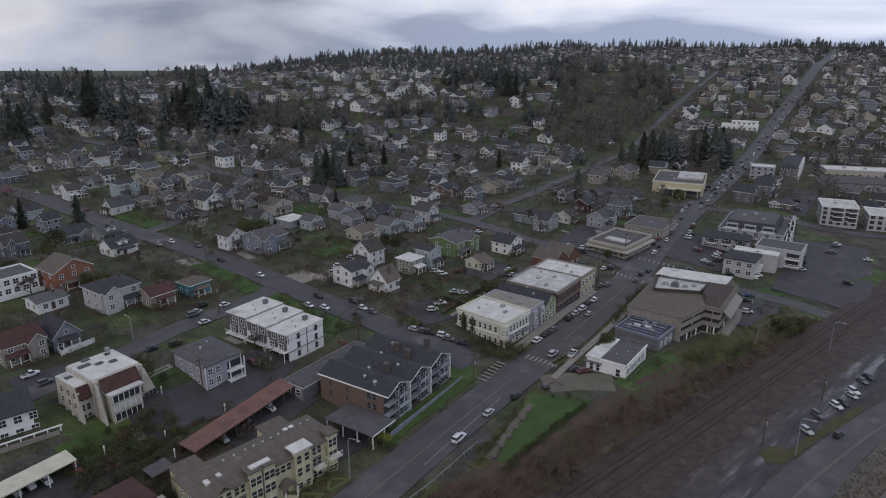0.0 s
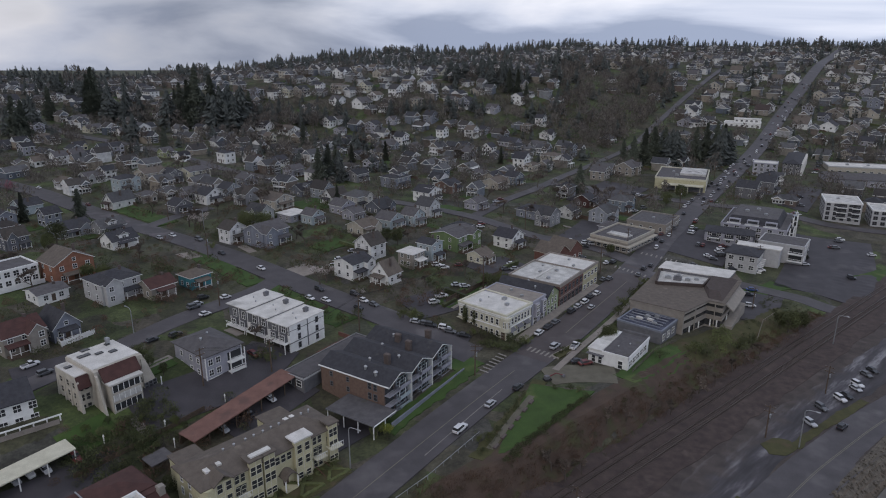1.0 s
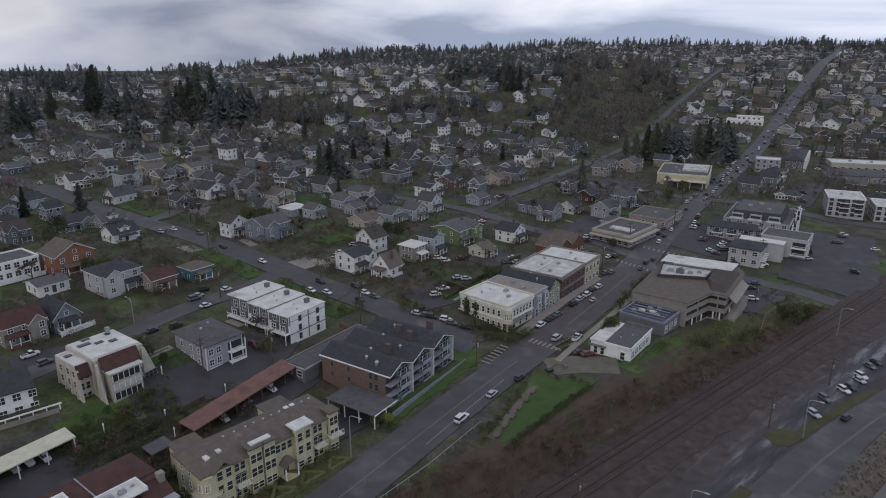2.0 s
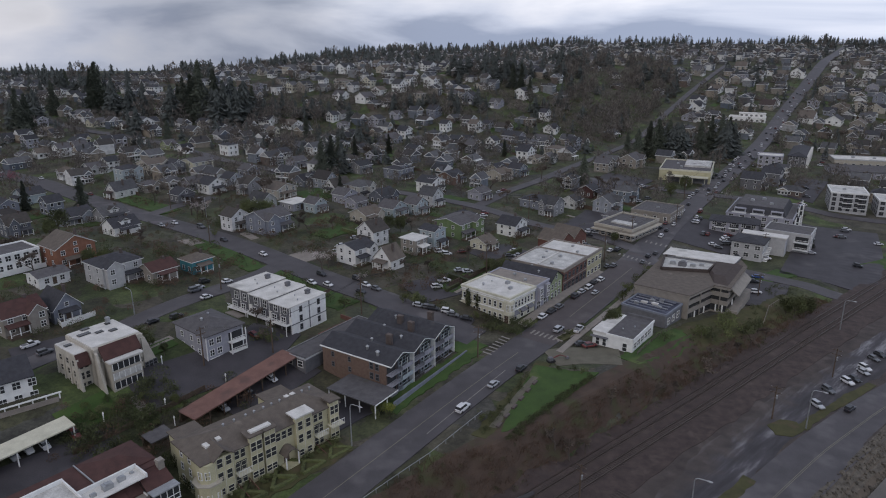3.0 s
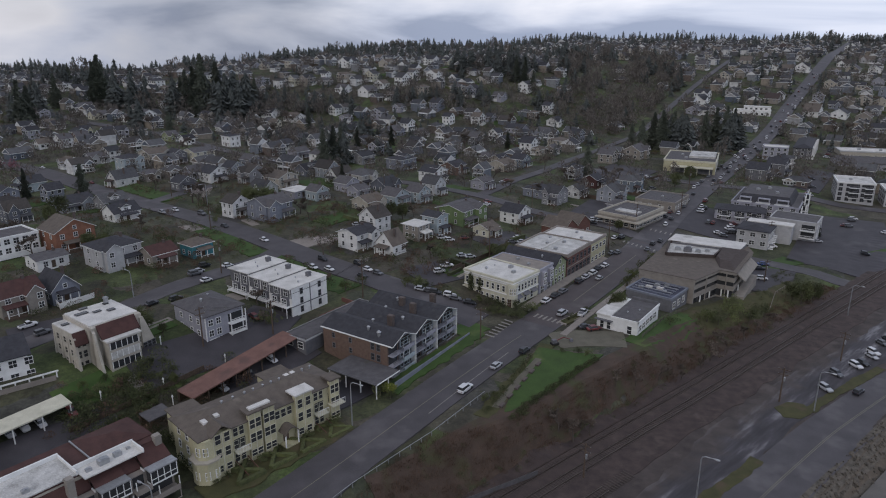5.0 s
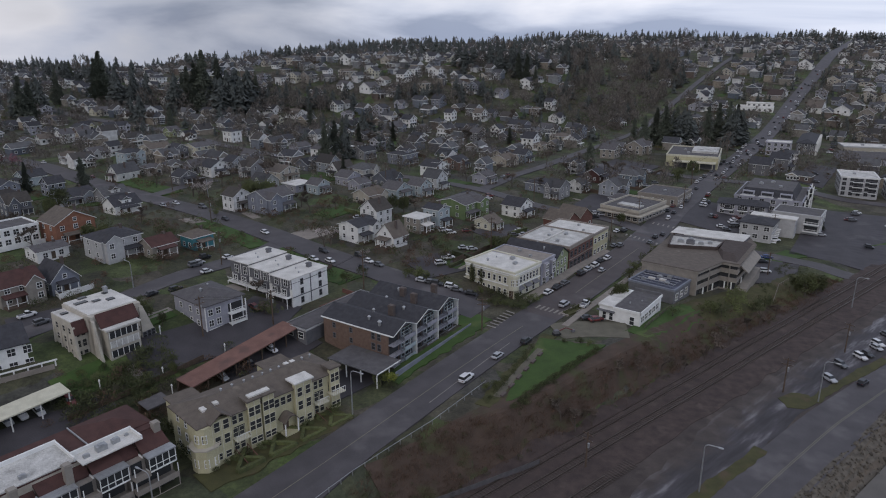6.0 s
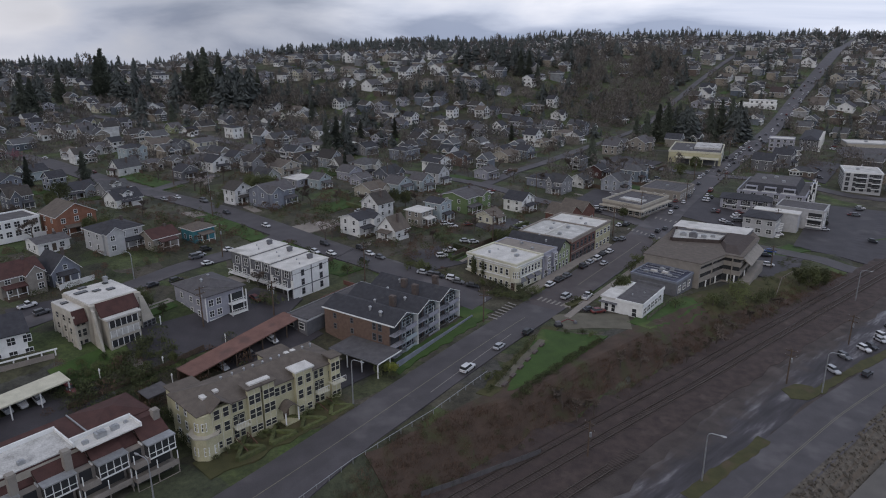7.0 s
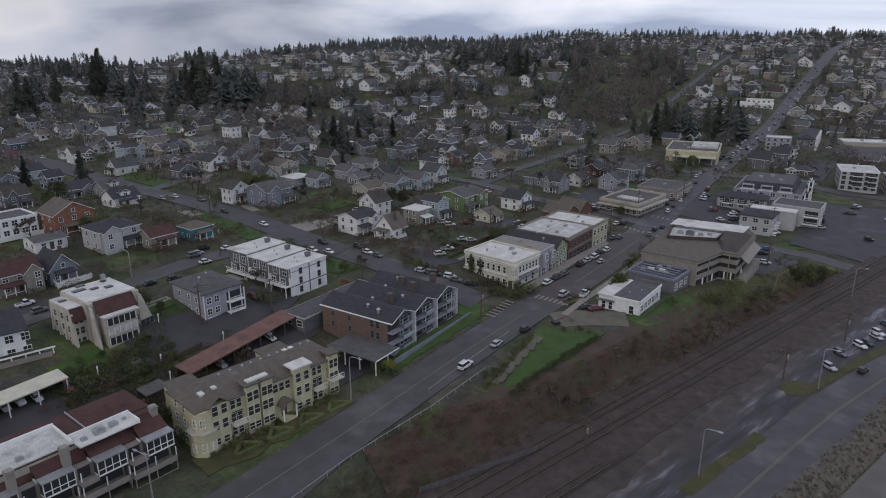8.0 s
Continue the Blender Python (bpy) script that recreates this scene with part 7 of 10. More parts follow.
hill_house(186.9, 802.7, -39, 10.6, 9.0, 3.3, LILAC, DARKROOF, "long")
hill_house(193.6, 774.8, 56, 13.3, 11.0, 3.1, BEIGE, DARKROOF, "long")
hill_house(216.2, 812.5, -34, 11.8, 10.1, 5.1, BEIGE, DARKROOF, "long")
hill_house(243.8, 878.2, 52, 12.8, 10.9, 5.3, WHITE, HOUSEROOF, "long")
hill_house(249.7, 778.1, -35, 14.6, 11.0, 5.0, BLUEGREY, GREYROOF, "front")
hill_house(297.6, 893.2, 57, 13.3, 11.0, 3.2, LILAC, HOUSEROOF, "front")
hill_house(291.3, 843.3, -36, 10.3, 8.7, 3.1, WHITE, GREYROOF, "long")
hill_house(313.2, 881.0, 50, 12.0, 10.2, 5.1, LILAC, GREYROOF, "front")
hill_house(287.3, 779.3, -41, 11.7, 9.9, 5.2, BEIGE, GREYROOF, "long")
hill_house(238.8, 691.1, -41, 10.3, 8.8, 5.6, GREYSIDE, GREYROOF, "hip")
hill_house(260.5, 717.4, 49, 10.8, 9.1, 4.9, TAUPE, GREYROOF, "front")
hill_house(325.0, 847.2, -39, 13.9, 11.0, 2.9, BEIGE, BROWNROOF, "long")
hill_house(363.0, 898.9, -39, 17.0, 11.0, 3.0, BEIGE, HOUSEROOF, "long")
hill_house(223.7, 607.2, -40, 11.6, 9.9, 3.0, WHITE, DARKROOF, "long")
hill_house(213.7, 584.9, 51, 16.8, 11.0, 3.2, WHITE, DARKROOF, "long")
hill_house(197.7, 550.9, 51, 11.3, 9.6, 3.0, LILAC, GREYROOF, "long")
hill_house(205.2, 547.9, 48, 6.5, 6.5, 3.2, WHITE, DARKROOF, "front")
hill_house(266.6, 671.4, -41, 10.2, 8.7, 4.8, BEIGE, HOUSEROOF, "front")
hill_house(253.5, 647.4, -39, 10.7, 9.1, 3.1, WHITE, BROWNROOF, "long")
hill_house(252.3, 616.6, 51, 9.4, 8.0, 3.3, PALEGREY, HOUSEROOF, "long")
hill_house(294.2, 694.7, -40, 13.5, 11.0, 5.6, LILAC, HOUSEROOF, "hip")
hill_house(313.0, 737.7, 57, 13.3, 11.0, 5.2, BEIGE, BROWNROOF, "front")
hill_house(276.5, 589.2, 54, 14.2, 11.0, 3.1, TAUPE, HOUSEROOF, "front")
hill_house(356.8, 788.9, 56, 10.0, 8.5, 3.3, LILAC, BROWNROOF, "long")
hill_house(332.9, 719.7, 53, 8.1, 6.9, 3.0, WHITE, BROWNROOF, "long")
hill_house(415.9, 906.6, -41, 14.1, 11.0, 3.3, BEIGE, BROWNROOF, "long")
hill_house(437.3, 918.7, -41, 14.3, 11.0, 3.3, TAUPE, HOUSEROOF, "long")
hill_house(386.5, 771.7, 55, 14.4, 11.0, 3.0, WHITE, DARKROOF, "long")
hill_house(359.4, 712.1, 55, 13.3, 11.0, 4.9, WHITE, DARKROOF, "long")
hill_house(338.9, 700.9, 57, 13.0, 11.0, 4.8, BLUEGREY, BROWNROOF, "front")
hill_house(466.1, 913.4, 48, 15.8, 11.0, 4.9, BLUEGREY, BROWNROOF, "long")
hill_house(526.6, 923.9, -40, 15.0, 11.0, 4.8, WHITE, HOUSEROOF, "front")
hill_house(418.2, 738.8, -37, 17.0, 11.0, 3.0, WHITE, HOUSEROOF, "long")
hill_house(410.2, 710.8, 49, 15.8, 11.0, 3.1, BEIGE, GREYROOF, "long")
hill_house(431.3, 709.9, 56, 13.8, 11.0, 3.1, WHITE, DARKROOF, "long")
hill_house(454.4, 764.2, -36, 14.8, 11.0, 3.0, PALEGREY, BROWNROOF, "long")
hill_house(377.3, 666.9, 57, 10.8, 9.2, 5.2, WHITE, HOUSEROOF, "front")
hill_house(349.7, 638.0, 50, 10.3, 8.7, 5.5, BEIGE, DARKROOF, "long")
hill_house(375.2, 638.5, -39, 12.3, 10.5, 3.0, BEIGE, DARKROOF, "long")
hill_house(289.1, 546.4, 51, 17.0, 11.0, 2.9, WHITE, BROWNROOF, "front")
hill_house(307.7, 540.7, 53, 16.0, 11.0, 3.1, WHITE, DARKROOF, "long")
hill_house(333.7, 581.4, 50, 12.9, 11.0, 3.3, TAUPE, BROWNROOF, "long")
hill_house(348.7, 579.5, -42, 9.6, 8.1, 5.3, BEIGE, HOUSEROOF, "front")
hill_house(364.4, 581.9, 52, 12.3, 10.5, 3.0, BEIGE, DARKROOF, "long")
hill_house(385.3, 613.0, 55, 12.1, 10.3, 5.3, BLUEGREY, DARKROOF, "long")
hill_house(315.7, 591.0, -35, 8.6, 7.3, 5.2, LILAC, BROWNROOF, "front")
hill_house(317.6, 567.0, -36, 9.2, 7.8, 3.3, BLUEGREY, DARKROOF, "long")
hill_house(276.6, 460.5, 49, 10.4, 8.8, 3.3, BEIGE, DARKROOF, "long")
hill_house(183.0, 444.0, -41, 8.1, 6.9, 3.2, REDROOF, DARKROOF, "long")
hill_house(-185.4, 336.8, -32, 6.5, 6.5, 3.2, PALEGREY, BROWNROOF, "long")
hill_house(-177.3, 346.5, 51, 9.1, 7.7, 3.2, PALEGREY, GREYROOF, "long")
hill_house(-171.9, 351.9, -33, 6.5, 6.5, 4.8, WHITE, HOUSEROOF, "front")
hill_house(-159.7, 273.0, -35, 6.5, 6.5, 5.2, BLUEGREY, DARKROOF, "front")
hill_house(-133.9, 307.1, 48, 6.5, 6.5, 3.3, TAUPE, GREYROOF, "hip")
hill_house(-115.2, 312.7, 52, 8.2, 7.0, 3.1, LILAC, GREYROOF, "long")
hill_house(-97.2, 319.0, 49, 6.5, 6.5, 3.1, LILAC, DARKROOF, "long")
hill_house(-113.2, 410.5, 58, 6.5, 6.5, 3.3, WHITE, BROWNROOF, "long")
hill_house(-107.0, 408.9, 50, 6.5, 6.5, 3.0, BEIGE, HOUSEROOF, "front")
hill_house(-96.8, 408.4, 57, 10.3, 8.8, 3.2, WHITE, DARKROOF, "long")
hill_house(-52.7, 445.8, 54, 7.6, 6.5, 2.9, GREYSIDE, DARKROOF, "long")
hill_house(-40.5, 406.2, -35, 6.9, 6.5, 5.4, LILAC, DARKROOF, "front")
hill_house(30.8, 379.4, 51, 8.9, 7.6, 3.2, BEIGE, DARKROOF, "long")
hill_house(92.4, 385.4, 56, 9.8, 8.3, 4.9, TAUPE, GREYROOF, "front")
hill_house(111.3, 398.3, 53, 11.8, 10.0, 4.8, TAUPE, GREYROOF, "long")
hill_house(24.9, 386.9, -41, 7.6, 6.5, 3.3, GREYSIDE, GREYROOF, "long")
hill_house(-278.5, 440.6, 54, 8.7, 7.4, 3.0, GREYSIDE, DARKROOF, "long")
hill_house(-257.0, 458.3, 52, 7.5, 6.5, 3.2, TAUPE, DARKROOF, "long")
hill_house(-151.3, 403.8, 51, 6.5, 6.5, 3.1, WHITE, HOUSEROOF, "long")
hill_house(-133.5, 446.2, 57, 7.2, 6.5, 3.2, LILAC, BROWNROOF, "long")
hill_house(-164.8, 413.3, 57, 6.9, 6.5, 3.3, GREENISH, GREYROOF, "long")
hill_house(402.0, 653.8, 57, 12.8, 10.9, 3.2, LILAC, HOUSEROOF, "long")
hill_house(400.8, 675.5, 50, 10.1, 8.6, 3.1, WHITE, BROWNROOF, "long")
hill_house(470.7, 762.9, 50, 11.5, 9.8, 3.0, LILAC, DARKROOF, "long")
hill_house(386.4, 700.3, -41, 9.2, 7.9, 3.3, LILAC, BROWNROOF, "long")
hill_house(321.7, 532.3, 52, 12.0, 10.2, 3.1, TAUPE, BROWNROOF, "long")
hill_house(313.8, 499.8, 53, 10.6, 9.0, 2.9, LILAC, DARKROOF, "front")
# the big white house at the foot of the back street
t, w = block("house", -96.0, 115.5, -84.2, 125.6, 10.5, 11.0, 6.0, "large white house with blue-grey lower walls and a dark roof", WHITE, DARKROOF, WHITE, style="none")
part("roof", gable_roof(w, 10.5, 6.0, 2.4, .7, "x"), DARKROOF, t)
gb = bmesh.new()
gable_wall(gb, w, 10.5, 5.98, 2.35, "x")
part("gable", gb, WHITE, t)
for f in range(2):
    for k in range(6):
        facade(t, 0, 1.6 + k * 2.8, w, 10.5, .7 + f * 2.9, 1.4, 1.5, 2)
    for k in range(2):
        facade(t, 1, 3 + k * 4, w, 10.5, .8 + f * 2.9, 1.2, 1.4, 2)
add("lower_storey", t, LILAC, (-.5, -3.2, -3.6, w + .5, .02, -.4), "blue-grey lower storey")
add("deck", t, LILAC, (-.6, -3.6, -.4, w + .6, .02, -.15))
bm = bmesh.new()
for k in range(9):
    x = k * (w + 4) / 8
    box(bm, x - .12, -3.4, -.4, x + .12, -3.2, 1.9)
box(bm, -.3, -3.45, 1.75, w + 4.4, -3.15, 2.0)
part("pergola", bm, WHITE, t, "white pergola frame")
for k in range(5):
    part("window", window_mesh(1.6, 1.7, 2), None, t, m=pose(1.6 + k * 3.4, -3.2, -2.9))
# the white terraced house
t, w = block("house", -129, 187, -121.5, 197, 11, 13.6, 8.0, "tall white modern house with stepped terraces and wide windows", WHITE, GREYROOF, WHITE, ((0, 3, 5), (3, 3, 3)), ww=1.5, bars=2)
for f, o in ((0, 3.2), (1, 2.0)):
    add("terrace", t, WHITE, (-.5, -o, -1.5 if not f else 2.4, w + .5, .02, .1 + 2.7 * f), "white terrace with solid parapet")
    rail_panel(t, -.5, w + .5, -o, .1 + 2.7 * f, WHITE)


# ---- trees and shrubs ----
MADE = {}


def limb(bm, rg, p, d, length, r, depth, twigs):
    q = p + d * length
    rod(bm, p, q, r, r * .6, n=5 if depth > 1 else 3)
    if depth == 0:
        twigs.append(q)
        return
    for k in range(3 if depth > 1 else 4):
        e = (d + Vector((rg.uniform(-.9, .9), rg.uniform(-.9, .9), rg.uniform(-.15, .6)))).normalized()
        limb(bm, rg, p.lerp(q, rg.uniform(.55, 1)), e, length * rg.uniform(.55, .8), r * .5, depth - 1, twigs)


def tuft(bm, rg, c, size, n, flat=1.0, mi=0, leaf=.44):
    """A clump of small leaf faces round c."""
    for _ in range(n):
        o = Vector((rg.gauss(0, 1), rg.gauss(0, 1), rg.gauss(0, 1) * flat))
        o = c + o.normalized() * size * rg.uniform(.35, 1.0)
        a = Vector((rg.uniform(-1, 1), rg.uniform(-1, 1), rg.uniform(-1, 1))).normalized()
        b = a.orthogonal().normalized() * size * leaf * rg.uniform(.5, 1)
        a = a * size * leaf * rg.uniform(.5, 1.05)
        bm.faces.new([bm.verts.new(o + a), bm.verts.new(o + b), bm.verts.new(o - a * .8), bm.verts.new(o - b)]).material_index = mi


def tree_meshes(kind, v):
    """Trunk and crown of one tree, one metre high, scaled later."""
    if (kind, v) in MADE:
        return MADE[kind, v]
    rg = random.Random(kind + str(v))
    tr, cr = bmesh.new(), bmesh.new()
    if kind == "conifer":
        rod(tr, (0, 0, -.05), (0, 0, .97), .022, .004, 6)
        wide = rg.uniform(.27, .38)
        for i in range(190):
            # drooping boughs, each a spray of small needle clumps
            z = .06 + .92 * (i / 190) ** 1.1
            a = rg.uniform(0, math.tau)
            rr = wide * (1 - z) ** .75 * (.7 + .3 * math.sin(z * 26)) * rg.uniform(.55, 1.12) + .012
            for k in range(7):
                e = (k + 1) / 7
                c = Vector((rr * e * math.cos(a), rr * e * math.sin(a), z - rr * e * e * .55))
                tuft(cr, rg, c, .024 + .042 * (1 - z) * (1.15 - e * .5), 4, .6, leaf=.5)
        mats = (BARK, NEEDLES)
    elif kind == "cypress":
        rod(tr, (0, 0, -.05), (0, 0, .5), .03, .01, 5)
        for i in range(26):
            z = .1 + .86 * i / 25
            tuft(cr, rg, Vector((rg.uniform(-.04, .04), rg.uniform(-.04, .04), z)), .13 * math.sin(math.pi * min(1, .18 + z * .8)) + .03, 40, leaf=.22)
        mats = (BARK, LEAVES)
    elif kind == "shrub":
        rod(tr, (0, 0, -.1), (0, 0, .4), .05, .03, 5)
        for i in range(16):
            c = Vector((rg.gauss(0, .28), rg.gauss(0, .28), rg.uniform(.25, .72)))
            tuft(cr, rg, c, .24, 44, leaf=.2)
        mats = (BARK, LEAVES)
    elif kind == "leafy":
        tw = []
        limb(tr, rg, Vector((0, 0, -.05)), Vector((0, 0, 1)), .42, .035, 2, tw)
        for q in tw:
            tuft(cr, rg, q, .15, 44, leaf=.2)
        for _ in range(40):
            a, z = rg.uniform(0, math.tau), rg.uniform(.3, .92)
            rr = .36 * math.sin(math.pi * (z - .12) / .9) * rg.uniform(.5, 1)
            tuft(cr, rg, Vector((rr * math.cos(a), rr * math.sin(a), z)), .14, 44, leaf=.2)
        mats = (BARK, LEAVES)
    else:
        tw = []
        limb(tr, rg, Vector((0, 0, -.05)), Vector((rg.uniform(-.1, .1), rg.uniform(-.1, .1), 1)).normalized(), .34, .028, 3, tw)
        for q in tw:
            if kind == "bare":
                for _ in range(16):
                    e = q + Vector((rg.uniform(-1, 1), rg.uniform(-1, 1), rg.uniform(-.2, 1))) * .09
                    s = (e - q).orthogonal().normalized() * .013
                    cr.faces.new([cr.verts.new(p) for p in (q - s, q + s, e)])
            else:
                tuft(cr, rg, q, .07, 14, leaf=.2)
        mats = (BARK, {"bare": TWIGS, "blossom": BLOSSOM, "pink": PINK}[kind])
    top = max(v.co.z for v in (cr if kind != "shrub" else cr).verts)
    for b in (tr, cr):
        for vv in b.verts:
            vv.co /= top
    MADE[kind, v] = (mesh(tr, "trunk", mats[0]), mesh(cr, "crown", mats[1]))
    return MADE[kind, v]


trg = random.Random(3)


def plant(kind, name, x, y, h, label, category, variants=3):
    tr, cr = tree_meshes(kind, trg.randrange(variants))
    t = thing(name, x, y, ground(x, y), trg.uniform(0, 360), label, category)
    for n, me in (("trunk", tr), ("crown", cr)):
        s = trg.uniform(.9, 1.12)
        part(n, me, None, t, m=Matrix.Diagonal((h * s, h * s, h, 1)))
    TAKEN.append((x, y, min(3.5, h * .2)))
    return t


def conifer(x, y, h):
    return plant("conifer", "conifer", x, y, h, "tall dark green conifer with drooping branches", "tree", 4)


def leafy_tree(x, y, h):
    return plant("leafy", "tree", x, y, h, "dark evergreen broadleaf tree with an uneven crown", "tree")


def bare_tree(x, y, h):
    return plant("bare", "bare_tree", x, y, h, "leafless brown tree with fine bare twigs", "tree", 4)


def blossom_tree(x, y, h):
    return plant("blossom", "blossom_tree", x, y, h, "small tree covered in pale spring blossom", "tree")


def pink_tree(x, y, h):
    return plant("pink", "cherry_tree", x, y, h, "cherry tree in dull pink blossom", "tree")


def cypress(x, y, h):
    return plant("cypress", "cypress", x, y, h, "narrow dark cypress against a cream wall", "tree", 2)


def shrub(x, y, h):
    return plant("shrub", "shrub", x, y, h, "rounded dark green garden shrub", "shrub")


conifer(-143.3, 266.1, 16.3)
conifer(-173.4, 278.0, 12.8)
conifer(-63.0, 356.1, 19.4)
conifer(-58.6, 362.2, 20.9)
conifer(-56.0, 371.5, 19.5)
conifer(-45.7, 301.7, 10.1)
conifer(73.5, 350, 15.5)
conifer(-194.8, 545.0, 37.1)
conifer(-188.0, 544.5, 46.7)
conifer(-178.8, 551.2, 39.6)
conifer(-207.4, 562.6, 30.7)
conifer(-173.5, 556.3, 29.8)
conifer(-218.3, 580.7, 21.2)
conifer(121.1, 421.9, 18.9)
conifer(129.8, 427.9, 23.1)
conifer(133.3, 421.9, 25.1)
conifer(143.5, 431.9, 23.5)
conifer(164.6, 436.0, 23.2)
conifer(172.6, 440.0, 25.2)
conifer(177.6, 436.8, 26.7)
conifer(185.8, 444.0, 24.0)
conifer(118.6, 436.6, 15.6)
conifer(157.8, 448.2, 16.3)
conifer(-282.4, 462.6, 32.4)
conifer(-280.6, 469.5, 28.1)
conifer(-310.6, 558.4, 27.3)
conifer(-278.4, 567.4, 40.4)
conifer(-288.0, 578.3, 33.1)
conifer(-368.3, 690.4, 17.3)
conifer(61.7, 608.2, 20.8)
conifer(68.4, 601.6, 22.7)
conifer(73.6, 583.1, 18.0)
conifer(-53.1, 416.7, 14.5)
conifer(-170.4, 427.6, 15.8)
conifer(-161.4, 562.0, 24.9)
conifer(-153.3, 566.7, 23.0)
conifer(-3.9, 335.8, 10.5)
conifer(39.7, 431.6, 11.2)
conifer(147.4, 260.4, 6.3)
conifer(-34.0, 438.2, 12.9)
conifer(-96.0, 489.3, 17.1)
leafy_tree(45.7, 169.6, 6.8)
leafy_tree(47.3, 171.9, 5.9)
leafy_tree(-71.9, 256.7, 9.3)
leafy_tree(-68.1, 259.4, 8.4)
leafy_tree(-75.8, 259.4, 8.0)
leafy_tree(-19.5, 242.9, 7.3)
leafy_tree(-15.5, 245.2, 6.5)
leafy_tree(16.9, 201.3, 6.5)
leafy_tree(19.9, 205.7, 5.6)
leafy_tree(15.3, 204.8, 5.2)
leafy_tree(108.1, 193.8, 8.0)
leafy_tree(112.8, 196.1, 6.9)
leafy_tree(106.0, 195.1, 6.0)
leafy_tree(-137.8, 237.2, 9.1)
leafy_tree(-135.7, 228.0, 7.0)
leafy_tree(-103.0, 198.0, 5.9)
leafy_tree(-107.3, 198.0, 5.6)
leafy_tree(124.0, 342.0, 8.2)
leafy_tree(112.8, 329.6, 7.3)
leafy_tree(66.2, 251.3, 4.6)
leafy_tree(-68.3, 145.7, 3.6)
leafy_tree(-64.1, 143.2, 3.5)
leafy_tree(-56.5, 128.4, 3.0)
bare_tree(-99.8, 264.8, 8.4)
bare_tree(-94.6, 262.7, 7.3)
bare_tree(-76.4, 288.5, 9.3)
bare_tree(-122.3, 284.5, 8.1)
bare_tree(-53.6, 247.5, 6.7)
bare_tree(-49.2, 240.6, 6.1)
bare_tree(-90.8, 191.5, 6.4)
bare_tree(-83.1, 193.0, 4.9)
bare_tree(-120.3, 190.6, 6.8)
bare_tree(-136.5, 206.7, 7.4)
bare_tree(-100.9, 219.7, 5.5)
bare_tree(8.6, 215.6, 5.8)
bare_tree(-11.3, 202.6, 4.7)
bare_tree(-4.2, 202.6, 4.4)
bare_tree(-29.9, 242.5, 5.2)
bare_tree(-40.6, 244.8, 5.2)
bare_tree(-11.5, 250.1, 4.4)
bare_tree(42.3, 301.0, 6.4)
bare_tree(30.3, 308.8, 6.5)
bare_tree(24.1, 332.7, 6.4)
bare_tree(9.6, 316.2, 6.1)
bare_tree(60.8, 334.7, 7.1)
bare_tree(53.2, 361.0, 7.6)
bare_tree(78.1, 336.6, 7.8)
bare_tree(86.9, 337.6, 7.3)
bare_tree(104.2, 328.7, 6.6)
bare_tree(66.9, 156.7, 5.5)
bare_tree(73.1, 161.4, 5.0)
bare_tree(80.2, 168.0, 4.8)
bare_tree(71.7, 164.2, 4.3)
bare_tree(63.2, 152.3, 4.1)
bare_tree(56.4, 146.5, 4.2)
bare_tree(85.4, 173.0, 4.3)
bare_tree(92.7, 178.8, 4.1)
bare_tree(26.1, 121.1, 5.5)
bare_tree(23.2, 122.0, 4.5)
bare_tree(30.0, 123.2, 4.4)
bare_tree(43.5, 139.5, 4.2)
bare_tree(50.2, 144.3, 4.4)
bare_tree(38.0, 136.1, 4.1)
bare_tree(-47.6, 162.3, 4.6)
bare_tree(-43.3, 153.0, 3.5)
bare_tree(-131.0, 219.5, 5.4)
bare_tree(-94.3, 283.2, 6.2)
bare_tree(-91.0, 288.5, 6.3)
bare_tree(-250.9, 471.8, 11.0)
bare_tree(-206.5, 445.7, 10.9)
bare_tree(-140.0, 371.8, 8.9)
bare_tree(-189.6, 449.0, 10.0)
bare_tree(-108.3, 431.8, 11.5)
bare_tree(-113.5, 505.7, 13.3)
bare_tree(-42.0, 408.5, 10.6)
bare_tree(-33.9, 492.3, 11.0)
bare_tree(-51.8, 469.6, 12.2)
bare_tree(-1.4, 430.2, 9.6)
bare_tree(12.9, 430.6, 9.6)
bare_tree(48.1, 504.2, 11.3)
bare_tree(69.7, 511.9, 10.6)
bare_tree(169.8, 344.7, 6.7)
bare_tree(179.5, 386.8, 7.4)
bare_tree(271.1, 480.7, 11.3)
bare_tree(283.7, 482.0, 9.6)
bare_tree(158.6, 292.1, 5.2)
blossom_tree(-37.7, 204.1, 6.3)
blossom_tree(-36.1, 205.7, 5.6)
blossom_tree(-24.2, 191.4, 4.2)
blossom_tree(-95.8, 259.5, 7.3)
blossom_tree(-93.5, 262.7, 6.3)
pink_tree(-204.7, 318.7, 8.5)
pink_tree(-204.0, 323.0, 7.2)
pink_tree(-211.1, 323.5, 7.3)
cypress(7.3, 179.9, 5.6)
cypress(10.0, 179.0, 5.6)
cypress(12.5, 178.1, 5.6)
shrub(-63.5, 128.5, 2.1)
shrub(-66.6, 126.2, 2.0)
shrub(-69.6, 126.3, 1.8)
shrub(-59.8, 129.4, 1.8)
shrub(-63.9, 123.5, 2.1)
shrub(-69.9, 123.3, 1.9)
shrub(-62.8, 133.0, 1.8)
shrub(-66.8, 122.5, 1.9)
shrub(-60.8, 125.8, 1.9)
shrub(-72.9, 123.8, 1.6)
shrub(-57.4, 125.8, 1.7)
shrub(-61.7, 120.8, 1.9)
shrub(-70.6, 121.1, 1.6)
shrub(-64.5, 119.5, 1.7)
shrub(-67.2, 119.4, 1.7)
shrub(-61.0, 123.3, 1.7)
shrub(-58.4, 122.3, 1.4)
